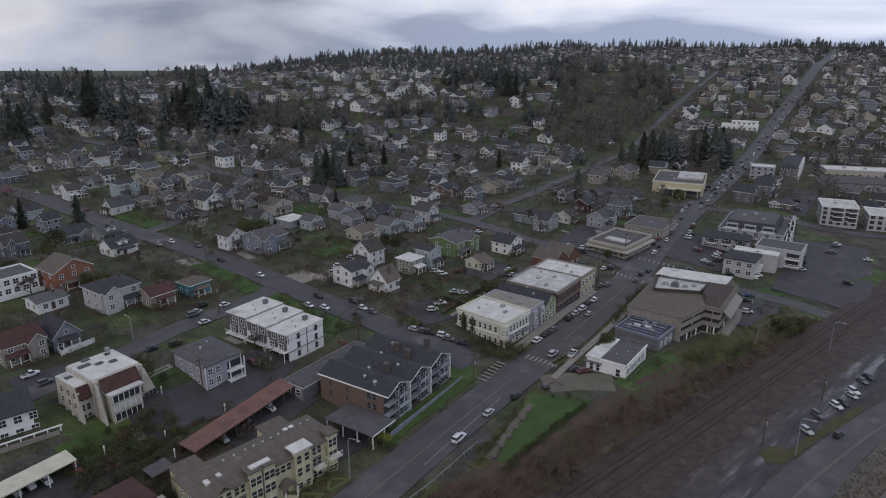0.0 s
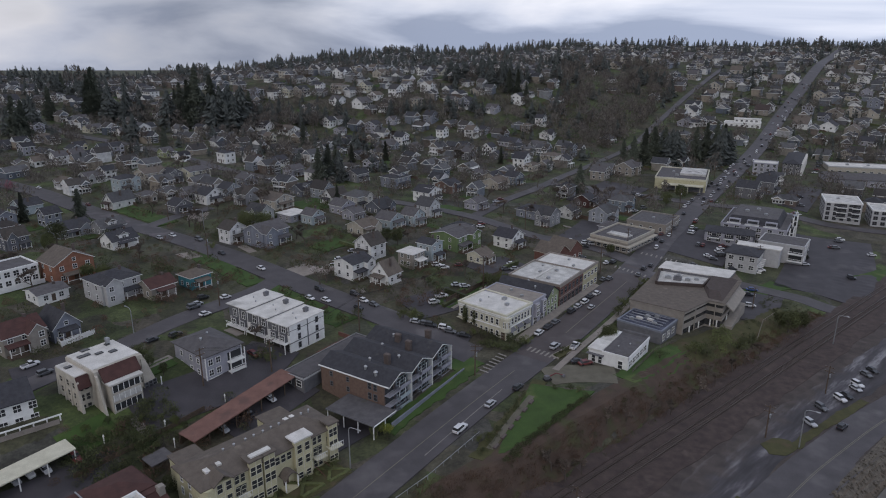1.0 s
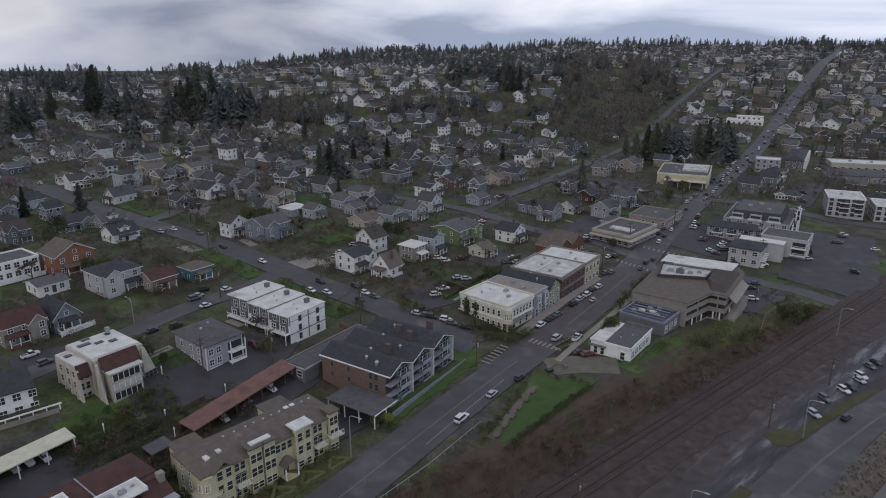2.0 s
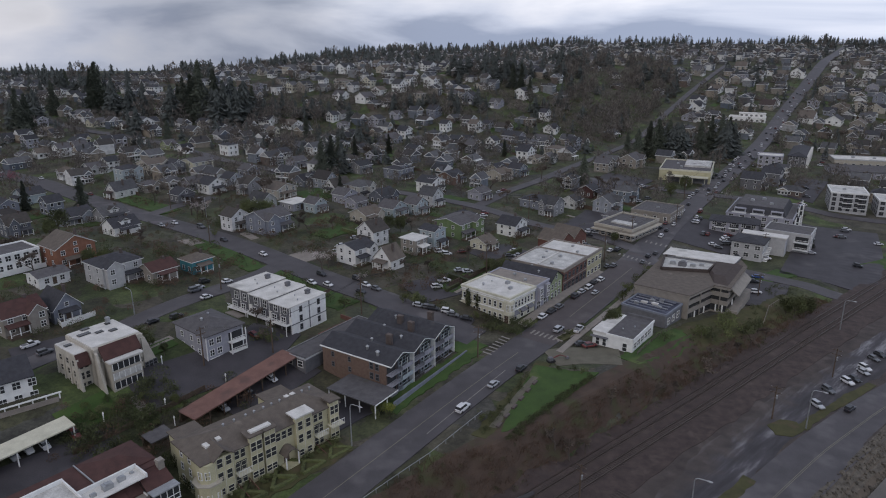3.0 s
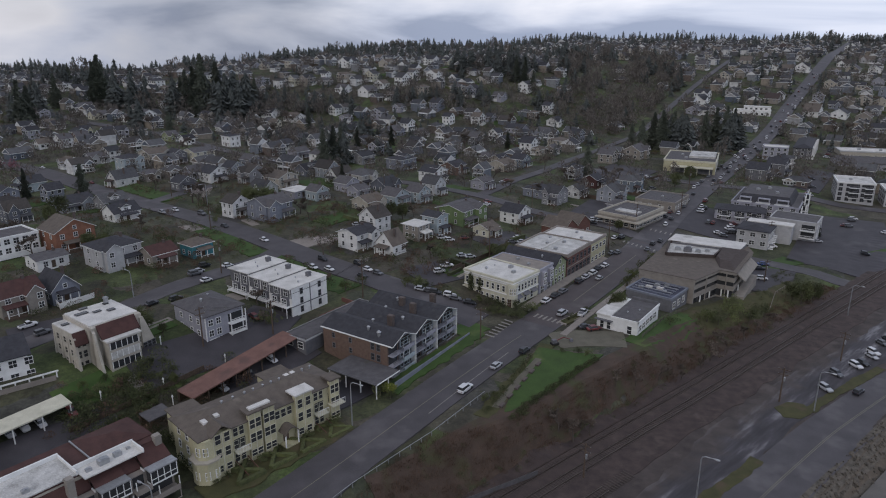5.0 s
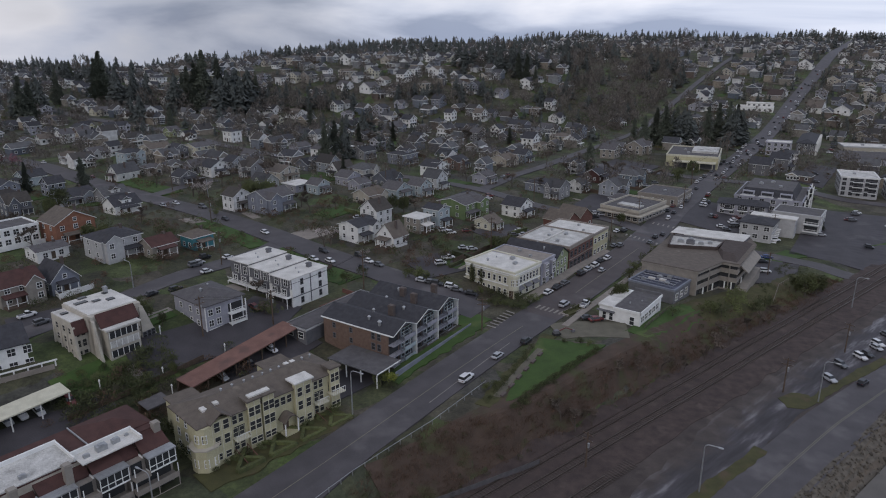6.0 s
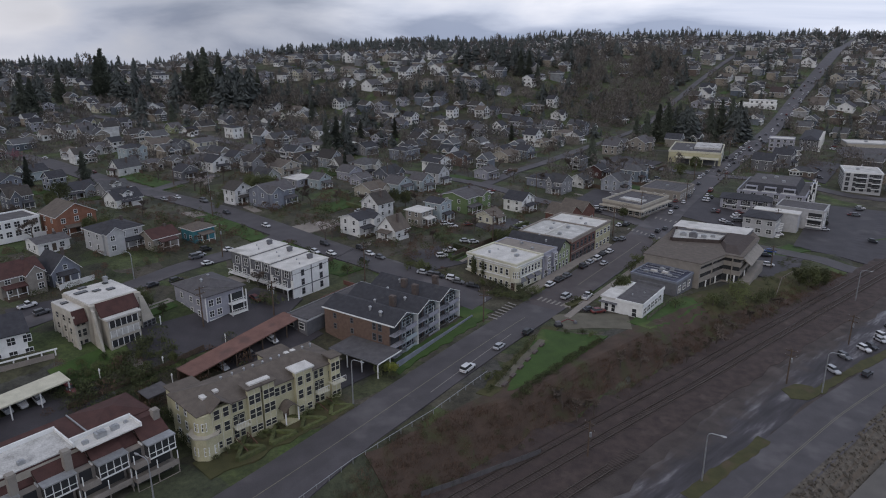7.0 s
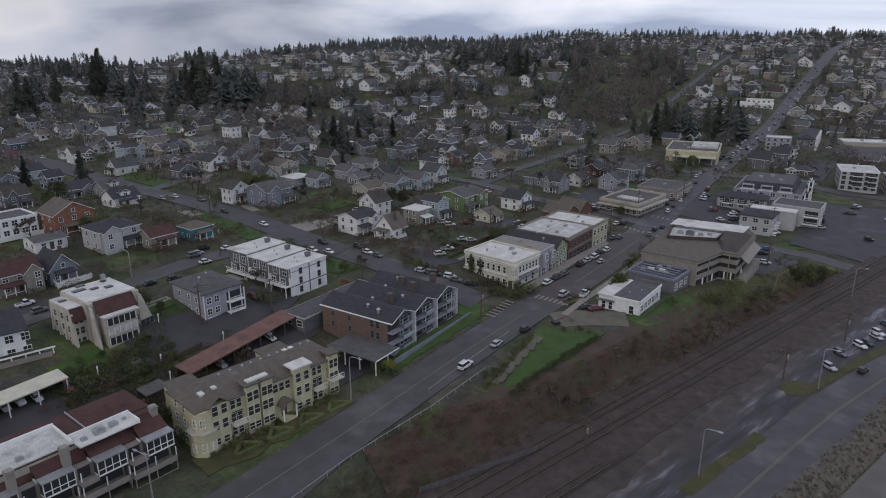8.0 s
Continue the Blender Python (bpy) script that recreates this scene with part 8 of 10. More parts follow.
shrub(-57.9, 132.4, 1.5)
shrub(-60.9, 134.3, 1.5)
shrub(-54.9, 128.8, 1.3)
shrub(-66.2, 127.9, 1.8)
shrub(-13.4, 128.0, 2.8)
shrub(-11.2, 126.7, 1.8)
shrub(21.3, 168.5, 2.5)
shrub(23.7, 170.3, 2.5)
shrub(14.6, 171.0, 2.9)
shrub(11.7, 172.2, 2.9)
shrub(9.4, 173.4, 2.2)
shrub(19.2, 170.9, 2.5)
shrub(55.0, 193.9, 3.3)
shrub(59.5, 202.6, 3.1)
shrub(64.3, 210.6, 3.2)
shrub(68.5, 217.1, 3.3)
shrub(72.3, 223.5, 2.9)
shrub(-7.8, 179.6, 3.3)
shrub(-10.2, 179.9, 2.6)
shrub(-5.4, 179.0, 2.3)
shrub(-41.9, 153.2, 2.9)
shrub(-44.1, 153.8, 3.0)
shrub(-27.0, 175.2, 3.2)
shrub(-22.8, 179.0, 3.0)
shrub(-85.0, 225.2, 3.0)
shrub(-81.9, 236.7, 2.6)
shrub(79.8, 175.6, 5.0)
shrub(73.9, 170.8, 4.1)
shrub(70.4, 169.9, 3.7)
shrub(86.0, 178.9, 4.0)
shrub(91.1, 183.0, 3.7)
shrub(81.5, 180.5, 3.6)
shrub(58.2, 163.2, 2.9)
shrub(8.6, 124.5, 2.0)
shrub(10.3, 125.6, 1.7)
shrub(-43.2, 102.5, 2.7)
shrub(-46.3, 104.0, 2.8)
shrub(-37.2, 104.0, 1.6)
shrub(31.3, 145.7, 1.4)
shrub(33.1, 144.3, 1.3)
shrub(27.4, 145.7, 1.3)
shrub(-73.9, 152.9, 2.8)
shrub(-71.2, 149.7, 2.7)
shrub(-76.3, 135.1, 1.2)
shrub(-50.6, 155.0, 2.1)
lime = plant("shrub", "shrub", -11.6, 128.2, 2.6, "bright lime-green rounded shrub by the drive", "shrub")
for ch in lime.children:
    if ch.name.startswith("crown"):
        ch.data = ch.data.copy()
        ch.data.materials[0] = LIME


# ---- cars ----
CARKIND = {}


def build_car(shape, colour, lights=True):
    L, hood, roofz, c0, c1 = {"sedan": (4.6, .82, 1.43, -1.75, 1.05), "suv": (4.7, 1.0, 1.72, -2.15, .95), "pickup": (5.4, 1.02, 1.78, -.55, 1.3)}[shape]
    word = {"sedan": "car", "suv": "sport utility car", "pickup": "pickup truck"}[shape]
    t = thing("pickup_truck" if shape == "pickup" else "car", 0, 0, 0, 0, f"{colour} {word} standing on the asphalt", "car")
    paint = CARS[colour]
    bm = bmesh.new()
    ring = lambda x, w, z0, z1: [(x, -w, z0 + .12), (x, -w + .1, z0), (x, w - .1, z0), (x, w, z0 + .12), (x, w, z1 - .12), (x, w - .12, z1), (x, -w + .12, z1), (x, -w, z1 - .12)]
    loft(bm, [ring(-L / 2, .72, .38, hood - .08), ring(-L / 2 + .2, .86, .25, hood), ring(-.5, .9, .22, hood + .04), ring(.9, .9, .22, hood + .02), ring(L / 2 - .35, .85, .25, hood - .14), ring(L / 2, .68, .36, hood - .26)])
    part("body", bm, paint, t)
    bm = bmesh.new()
    tilt = .45 if shape == "sedan" else .2
    loft(bm, [[(c0, -.8, hood - .02), (c1, -.8, hood - .02), (c1, .8, hood - .02), (c0, .8, hood - .02)], [(c0 + tilt, -.66, roofz - .06), (c1 - .6, -.66, roofz - .06), (c1 - .6, .66, roofz - .06), (c0 + tilt, .66, roofz - .06)]])
    part("cabin_glass", bm, GLASS, t, "dark window glass")
    bm = bmesh.new()
    loft(bm, [[(c0 + tilt - .04, -.68, roofz - .08), (c1 - .56, -.68, roofz - .08), (c1 - .56, .68, roofz - .08), (c0 + tilt - .04, .68, roofz - .08)], [(c0 + tilt + .1, -.6, roofz), (c1 - .7, -.6, roofz), (c1 - .7, .6, roofz), (c0 + tilt + .1, .6, roofz)]])
    part("roof", bm, paint, t)
    if shape == "pickup":
        bm = bmesh.new()
        box(bm, -2.5, -.7, hood - .1, -.75, .7, hood + .06)
        part("load_bed", bm, GREYSIDE, t)
    for x in (-L / 2 + .85, L / 2 - .9):
        for y in (-.82, .82):
            bm = bmesh.new()
            rod(bm, (x, y - .11, .33), (x, y + .11, .33), .33, n=10)
            part("wheel", bm, RUBBER, t)
    for y in (-.6, .6) if lights else ():
        bm = bmesh.new()
        box(bm, L / 2 - .1, y - .18, hood - .42, L / 2 + .01, y + .18, hood - .28)
        part("headlight", bm, METAL, t)
        bm = bmesh.new()
        box(bm, -L / 2 - .01, y - .14, hood - .3, -L / 2 + .08, y + .14, hood - .14)
        part("tail_light", bm, CARS["red"], t)
    return t


def park(shape, colour, x, y, turn):
    """A car on the ground, tilted with the slope."""
    f = Vector((math.cos(radians(turn)), math.sin(radians(turn))))
    r = Vector((-f.y, f.x))
    zf = [ground(x + f.x * k, y + f.y * k) for k in (-1.5, 1.5)]
    zr = [ground(x + r.x * k, y + r.y * k) for k in (-.8, .8)]
    ex, ey = Vector((*f, (zf[1] - zf[0]) / 3)).normalized(), Vector((*r, (zr[1] - zr[0]) / 1.6)).normalized()
    ez = ex.cross(ey).normalized()
    ey = ez.cross(ex)
    lift = .12 + .0011 * max(0, y - 200)
    m = Matrix(((ex.x, ey.x, ez.x, x), (ex.y, ey.y, ez.y, y), (ex.z, ey.z, ez.z, ground(x, y) + lift), (0, 0, 0, 1))) @ Matrix.Diagonal((.87, .9, .9, 1))
    near = y < 200
    if (shape, colour, near) not in CARKIND:
        CARKIND[shape, colour, near] = build_car(shape, colour, near)
        CARKIND[shape, colour, near].matrix_world = m
    else:
        copy_thing(CARKIND[shape, colour, near], m)


park("sedan", "white", 28.1, 176.6, 53)
park("sedan", "dark", 31.1, 180.5, 53)
park("sedan", "grey", 33.9, 184.2, 53)
park("suv", "dark", 40.2, 193.0, 53)
park("sedan", "silver", 43.0, 197.2, 53)
park("suv", "white", 46.1, 201.3, 53)
park("sedan", "dark", 48.8, 206.3, 53)
park("sedan", "white", 51.7, 209.6, 53)
park("sedan", "grey", 59.3, 224.2, 53)
park("sedan", "white", 61.9, 239.8, 53)
park("suv", "dark", 64.8, 241.3, 53)
park("sedan", "silver", 47.4, 197.8, 53)
park("sedan", "grey", 56.8, 222.7, 53)
park("suv", "white", 4.4, 128.7, 53)
park("sedan", "silver", 11.6, 138.5, 53)
park("suv", "dark", 18.7, 145.7, 53)
park("suv", "silver", 31.2, 168.0, 53)
park("pickup", "white", 36.6, 168.2, 60)
park("sedan", "dark", 35.5, 159.3, 20)
park("sedan", "red", 37.5, 158.2, 20)
park("suv", "dark", 75.7, 238.9, 58)
park("sedan", "dark", 79.7, 243.1, 58)
park("sedan", "grey", 71.8, 232.1, 58)
park("suv", "white", 87.9, 263.2, 60)
park("sedan", "dark", 92.5, 270.9, 60)
park("sedan", "white", 98.2, 279.1, 60)
park("sedan", "grey", 104.0, 290.1, 60)
park("sedan", "white", 109.8, 302.2, 60)
park("sedan", "dark", 116.3, 313.8, 60)
park("sedan", "white", 118.0, 302.2, 60)
park("sedan", "silver", 108.6, 284.3, 60)
park("sedan", "white", 112.2, 291.2, 60)
park("suv", "dark", 136.8, 343.2, 60)
park("sedan", "silver", 146.8, 356.4, 60)
park("sedan", "white", 158.0, 375.9, 60)
park("sedan", "white", 167.0, 391.2, 60)
park("sedan", "dark", 165.7, 382.4, 60)
park("sedan", "red", 179.7, 409.4, 60)
park("suv", "white", 196.9, 435.3, 60)
park("sedan", "grey", 208.4, 453.9, 60)
park("sedan", "dark", 194.6, 425.7, 60)
park("sedan", "white", 220.2, 470.7, 60)
park("sedan", "silver", 230.6, 485.8, 60)
park("sedan", "dark", 239.7, 494.7, 60)
park("sedan", "white", 247.4, 507.6, 60)
park("suv", "white", 255.2, 517.7, 60)
park("sedan", "grey", 231.4, 478.7, 60)
park("sedan", "white", 269.8, 546.4, 60)
park("sedan", "silver", 282.8, 562.2, 60)
park("sedan", "dark", 297.9, 585.0, 60)
park("sedan", "white", 304.9, 596.9, 60)
park("sedan", "white", -39.0, 192.7, -40)
park("sedan", "white", -33.9, 191.1, -40)
park("suv", "dark", -37.2, 199.3, -40)
park("suv", "dark", -25.8, 195.6, -40)
park("sedan", "white", -22.6, 190.8, -40)
park("sedan", "grey", -19.3, 187.7, -40)
park("sedan", "dark", 0.1, 164.4, -40)
park("sedan", "white", -59.2, 215.9, -40)
park("sedan", "dark", -76.4, 229.8, -40)
park("sedan", "silver", -104.8, 247.0, -40)
park("sedan", "white", -101.6, 251.4, -40)
park("suv", "grey", -89.7, 245.9, -40)
park("sedan", "dark", -23.5, 185.5, -40)
park("sedan", "silver", -6.6, 177.4, -10)
park("sedan", "grey", -4.2, 176.8, -10)
park("suv", "dark", -2.5, 176.1, -10)
park("suv", "white", 1.4, 175.2, -10)
park("sedan", "grey", 2.9, 173.8, -10)
park("sedan", "dark", 6.7, 172.3, -10)
park("suv", "white", -1.5, 189.9, 20)
park("pickup", "white", 0.7, 194.4, 20)
park("sedan", "silver", 8.1, 203.3, 20)
park("sedan", "silver", 5.5, 204.2, 20)
park("suv", "white", 1.7, 220.9, 20)
park("suv", "white", -0.8, 223.3, 20)
park("sedan", "red", 7.0, 224.5, 20)
park("sedan", "white", 25.6, 229.3, 20)
park("sedan", "grey", 22.9, 222.6, 20)
park("sedan", "silver", 26.3, 223.4, 20)
park("sedan", "white", -34.6, 225.9, 20)
park("sedan", "white", -30.0, 229.3, 20)
park("suv", "white", -35.2, 219.0, 20)
park("sedan", "dark", -26.8, 232.9, 20)
park("sedan", "silver", -31.0, 234.3, 20)
park("sedan", "grey", -15.0, 255.6, 20)
park("suv", "grey", -69.6, 180.3, 53)
park("sedan", "silver", -69.4, 182.9, 53)
park("suv", "dark", -67.9, 161.7, 53)
park("sedan", "dark", -72.9, 159.0, 53)
park("sedan", "white", -65.0, 176.0, 53)
park("sedan", "white", -63.6, 190.2, 53)
park("suv", "dark", -69.5, 188.1, 53)
park("pickup", "white", -96.1, 145.6, 53)
park("suv", "grey", -90.8, 142.1, 53)
park("suv", "red", -72.1, 116.7, -37)
park("suv", "white", -78.3, 111.7, -37)
park("sedan", "silver", -79.9, 109.8, -37)
park("sedan", "white", -76.0, 113.2, -37)
park("sedan", "red", -46.3, 154.5, -37)
park("sedan", "silver", -46.7, 129.0, -37)
park("sedan", "white", -39.0, 139.9, -37)
park("sedan", "dark", -42.7, 134.5, -37)
park("suv", "silver", 88.4, 142.3, -74)
park("suv", "white", 101.9, 153.6, -74)
park("sedan", "dark", 104.5, 155.2, -74)
park("suv", "white", 110.6, 160.9, -74)
park("sedan", "silver", 108.9, 158.8, -74)
park("sedan", "grey", 116.2, 166.5, -74)
park("sedan", "dark", 119.3, 168.8, -74)
park("suv", "grey", 94.8, 149.4, -74)
park("suv", "dark", 95.1, 140.7, 37)
park("sedan", "white", 116.0, 258.0, -10)
park("sedan", "dark", 115.9, 260.8, -10)
park("suv", "white", 116.3, 255.1, -10)
park("sedan", "silver", 113.4, 251.1, -10)
park("sedan", "dark", 112.7, 247.4, -10)
park("sedan", "white", 107.3, 258.8, -10)
park("sedan", "grey", 108.6, 256.4, -10)
park("sedan", "dark", 98.0, 248.5, -10)
park("suv", "white", 122.9, 246.0, -10)
park("suv", "dark", 106.8, 219.9, -10)
park("suv", "white", 102.6, 208.8, -10)
park("sedan", "blue", 110.4, 225.1, -10)
park("sedan", "silver", 143.5, 252.8, -10)
park("sedan", "white", 142.9, 255.2, -10)
park("sedan", "red", 166.0, 274.6, -10)
park("suv", "grey", 173.7, 283.2, -10)
park("sedan", "white", 176.6, 264.1, -10)
park("suv", "dark", 153.7, 239.0, -10)
park("sedan", "grey", 152.9, 283.9, -10)
park("sedan", "dark", 158.3, 295.6, -10)
park("sedan", "silver", 160.5, 301.2, -10)
park("sedan", "white", 163.9, 309.3, -10)
park("sedan", "dark", 170.1, 318.4, -10)
park("sedan", "grey", 53.8, 244.0, 20)
park("sedan", "dark", 50.5, 237.8, 20)
park("sedan", "silver", 64.4, 272.9, 20)
park("sedan", "red", 50.5, 260.9, 20)
park("sedan", "white", 54.1, 268.1, 20)
park("sedan", "dark", 88.5, 321.6, 20)
park("sedan", "white", 94.2, 327.7, 20)
park("sedan", "silver", 94.1, 317.3, 20)
park("suv", "grey", 99.8, 322.9, 20)
park("sedan", "dark", 83.1, 316.1, 20)
park("sedan", "white", 17.6, 279.0, 20)
park("sedan", "dark", 90.9, 273.8, 57)
park("sedan", "red", 95.3, 280.7, 57)
park("suv", "silver", 100.2, 288.3, 57)
park("suv", "white", 109.9, 283.7, 57)
park("sedan", "dark", 113.1, 288.7, 57)
park("suv", "grey", 107.4, 270.0, 57)
park("sedan", "red", 109.2, 269.7, 57)
park("suv", "red", 116.9, 300.1, 57)
park("sedan", "dark", 155.3, 373.0, 57)
park("sedan", "dark", 159.8, 380.4, 57)
park("suv", "grey", 165.3, 389.4, 57)
park("suv", "white", 178.3, 404.4, 57)
park("suv", "silver", 187.0, 405.6, 57)
park("sedan", "white", 113.9, 264.9, 15)
park("sedan", "white", 115.9, 267.8, 15)
park("sedan", "red", 118.0, 270.7, 15)
park("suv", "grey", 112.8, 260.8, 15)
park("suv", "grey", 114.5, 261.1, 15)
park("sedan", "red", 173.1, 321.5, 15)
park("sedan", "white", 174.4, 320.4, 15)
park("sedan", "white", 229.6, 410.5, -10)
park("sedan", "red", 235.3, 419.5, -10)
park("sedan", "dark", 241.0, 428.2, -10)
park("suv", "grey", 246.2, 437.6, -10)
park("suv", "dark", 189.6, 349.3, -10)
park("sedan", "grey", 183.0, 334.8, -10)
park("suv", "white", 175.5, 285.1, -10)
park("suv", "grey", 167.2, 273.8, -10)
park("suv", "grey", 102.1, 348.6, 20)
park("sedan", "white", 103.6, 346.5, 20)
park("sedan", "dark", 105.3, 344.3, 20)
park("suv", "white", 59.6, 265.7, 20)
park("suv", "silver", 62.1, 264.4, 20)
park("suv", "grey", 71.8, 307.0, 20)
park("suv", "dark", 75.5, 313.3, 20)
park("sedan", "silver", 28.2, 327.7, 20)
park("sedan", "red", 30.8, 333.0, 20)
park("suv", "red", 18.3, 283.5, 20)


# rows of cars along both kerbs and in the lanes of the streets
crng = random.Random(21)


def kerb_cars(path, first, last, offsets, gap, chance):
    """Cars along a street between two runs of metres, at the given distances from its middle."""
    run = 0.0
    for a, b in zip(path, path[1:]):
        a, b = Vector(a), Vector(b)
        length = (b - a).length
        turn = math.degrees(math.atan2(b.y - a.y, b.x - a.x))
        side = Vector(((b - a).y, -(b - a).x)) / length
        for off in offsets:
            u = gap * .5
            while u < length:
                p = a.lerp(b, u / length) + side * off
                if first < run + u < last and crng.random() < chance:
                    park(crng.choice(("sedan", "sedan", "suv")), crng.choice(("white", "silver", "dark", "grey", "dark", "white", "red")), p.x, p.y, turn)
                u += gap * crng.uniform(.85, 1.3)
        run += length


kerb_cars(MAIN, 335, 470, (-4.3,), 7.0, .6)
kerb_cars(MAIN, 335, 800, (-1.7, 1.7), 17, .5)
kerb_cars(MAIN, 335, 640, (4.3,), 9.0, .35)
kerb_cars(THIRD, 150, 700, (-2.9, 2.9), 16, .22)
kerb_cars(HILLROAD, 150, 420, (-3.6, 3.6), 18, .2)

# ---- parking lots, lawns, paths ----
ribbon("parking_lot", [(-9, 186), (7, 197)], 15, LOT, "dark asphalt parking lot behind the corner building", "parking lot", .05)
ribbon("parking_lot", [(-8, 175.5), (8, 170)], 6, LOT, "asphalt parking bays beside the side street", "parking lot", .06)
ribbon("parking_lot", [(14, 219), (30, 232)], 20, LOT, "asphalt yard behind the shops", "parking lot", .05)
ribbon("parking_lot", [(99, 257), (118, 288)], 26, LOT, "asphalt parking lot beside the main street", "parking lot", .05)
ribbon("parking_lot", [(134, 222), (150, 246), (172, 288)], 32, LOT, "wide dark asphalt parking lot", "parking lot", .05)
ribbon("parking_lot", [(96, 196), (112, 222)], 15, LOT, "asphalt parking beside the office building", "parking lot", .05)
ribbon("parking_lot", [(55, 262), (75, 296)], 22, LOT, "asphalt parking lot behind the corner shop", "parking lot", .05)
ribbon("parking_lot", [(72, 330), (104, 370)], 26, LOT, "asphalt parking lot below the market building", "parking lot", .05)
ribbon("parking_lot", [(176, 330), (206, 372)], 14, LOT, "asphalt parking strip between apartment houses", "parking lot", .05)
ribbon("parking_lot", [(-66, 130), (-45, 148), (-42, 160)], 13, LOT, "dark asphalt drive between the apartment houses", "parking lot", .05)
ribbon("parking_lot", [(-45, 128), (-32, 147)], 9, LOT, "dark asphalt courtyard beside the long carport", "parking lot", .05)
ribbon("parking_lot", [(-84, 97), (-63, 117)], 10, LOT, "dark asphalt yard in front of the white carport", "parking lot", .05)
ribbon("parking_lot", [(-98, 141), (-84, 152)], 8, LOT, "asphalt drive with parked vehicles", "parking lot", .06)
ribbon("parking_lot", [(-26, 124), (-17, 133)], 9, LOT, "asphalt forecourt under the carport roof", "parking lot", .05)
ribbon("gravel_lot", [(26.5, 152), (33, 154.2), (44, 152.6)], 9, PALEGRAVEL, "pale gravel parking lot beside the white building", "parking lot", .06)
ribbon("lawn", [(-12, 129.5), (8.5, 157)], 4.6, LAWN, "mown green lawn strip along the main street", "lawn", .06)
ribbon("lawn", [(4, 155), (9, 161)], 7, LAWN, "mown lawn corner beside the apartment building", "lawn", .07)
patch("lawn", [(11.6, 119.6), (20.6, 126.2), (30.4, 136.4), (36.4, 144.2), (22.4, 148.2), (16.4, 134.5)], LAWN, "bright green lawn terrace on top of the bluff", "lawn", .09, 8)
ribbon("planting_bed", [(7.4, 118.6), (12.5, 127.5), (19.5, 140), (24.5, 150.0)], 3.4, VERGE, "shrubby planting bed beside the road", "flower bed", .07)
ribbon("lawn", [(-26, 176), (-55, 202)], 8, LAWN, "green lawn along the side street", "lawn", .05)
ribbon("lawn", [(-58, 204), (-88, 231)], 7, LAWN, "green lawn along the side street", "lawn", .05)
ribbon("lawn", [(-63, 296), (-52, 309)], 19, LAWN, "wide green lawn between houses", "lawn", .06)
ribbon("lawn", [(-110, 270), (-148, 303)], 9, LAWN, "long green lawn above the side street", "lawn", .05)
ribbon("lawn", [(-44, 236), (-36, 247)], 9, LAWN, "green garden lawn", "lawn", .05)
ribbon("lawn", [(-74, 228), (-66, 221)], 8, LAWN, "green front lawn", "lawn", .05)
ribbon("lawn", [(-2, 305), (8, 315)], 12, LAWN, "green lawn beside a street", "lawn", .05)
ribbon("lawn", [(-41, 97.5), (-20.5, 118.5)], 6.6, VERGE, "rough garden grass in front of the mansion", "lawn", .05, shift=1.0)
ribbon("lawn", [(46, 150), (66, 171)], 8, LAWN, "sloping lawn behind the white building", "lawn", .06)
ribbon("grass_bank", [(66, 169), (80, 179.5), (101, 194), (114, 206)], 9, VERGE, "rough green grass bank below the office building", "grass", .06, cols=9)
ribbon("lawn", [(108, 222), (124, 232)], 8, LAWN, "grass strip beside the crossing street", "lawn", .05)
ribbon("lawn", [(150, 250), (172, 262)], 8, LAWN, "grass beside the parking lot", "lawn", .07, shift=14)
ribbon("grass_island", [(40.5, 98.0), (50, 106), (61, 115.2)], 2.6, VERGE, "narrow rough grass strip beside the waterfront road", "grass", .10)
patch("grass_island", [(73.2, 130.6), (76.5, 129.6), (80.5, 132.6), (80.2, 135.6), (77, 136.8), (73, 134.4)], VERGE, "rough grass island round a street lamp", "grass", .14)
ribbon("grass_island", [(80, 133.2), (92, 142.2), (108, 153)], 2.2, VERGE, "grass strip between parking and waterfront road", "grass", .10)
ribbon("driveway", [(-49, 212), (-42, 219)], 9, CONCRETE, "pale concrete apron by the side street", "driveway", .06)
ribbon("driveway", [(-90, 230), (-84, 225)], 6, CONCRETE, "pale concrete driveway", "driveway", .07)
ribbon("driveway", [(-66, 232), (-72, 239)], 3, CONCRETE, "pale concrete driveway", "driveway", .07)
ribbon("pavement", [(22, 171), (32, 185.5), (54, 218)], 2.6, CONCRETE, "concrete pavement in front of the shops", "pavement", .14, shift=-.6)
ribbon("pavement", [(28, 156), (43, 178), (70, 221)], 1.8, CONCRETE, "concrete pavement along the main street", "pavement", .14, shift=1.5)
ribbon("garden_path", [(10.2, 121.8), (16.0, 132.6), (21.6, 142.4)], 1.5, PALEGRAVEL, "pale path along the lawn edge", "path", .10)

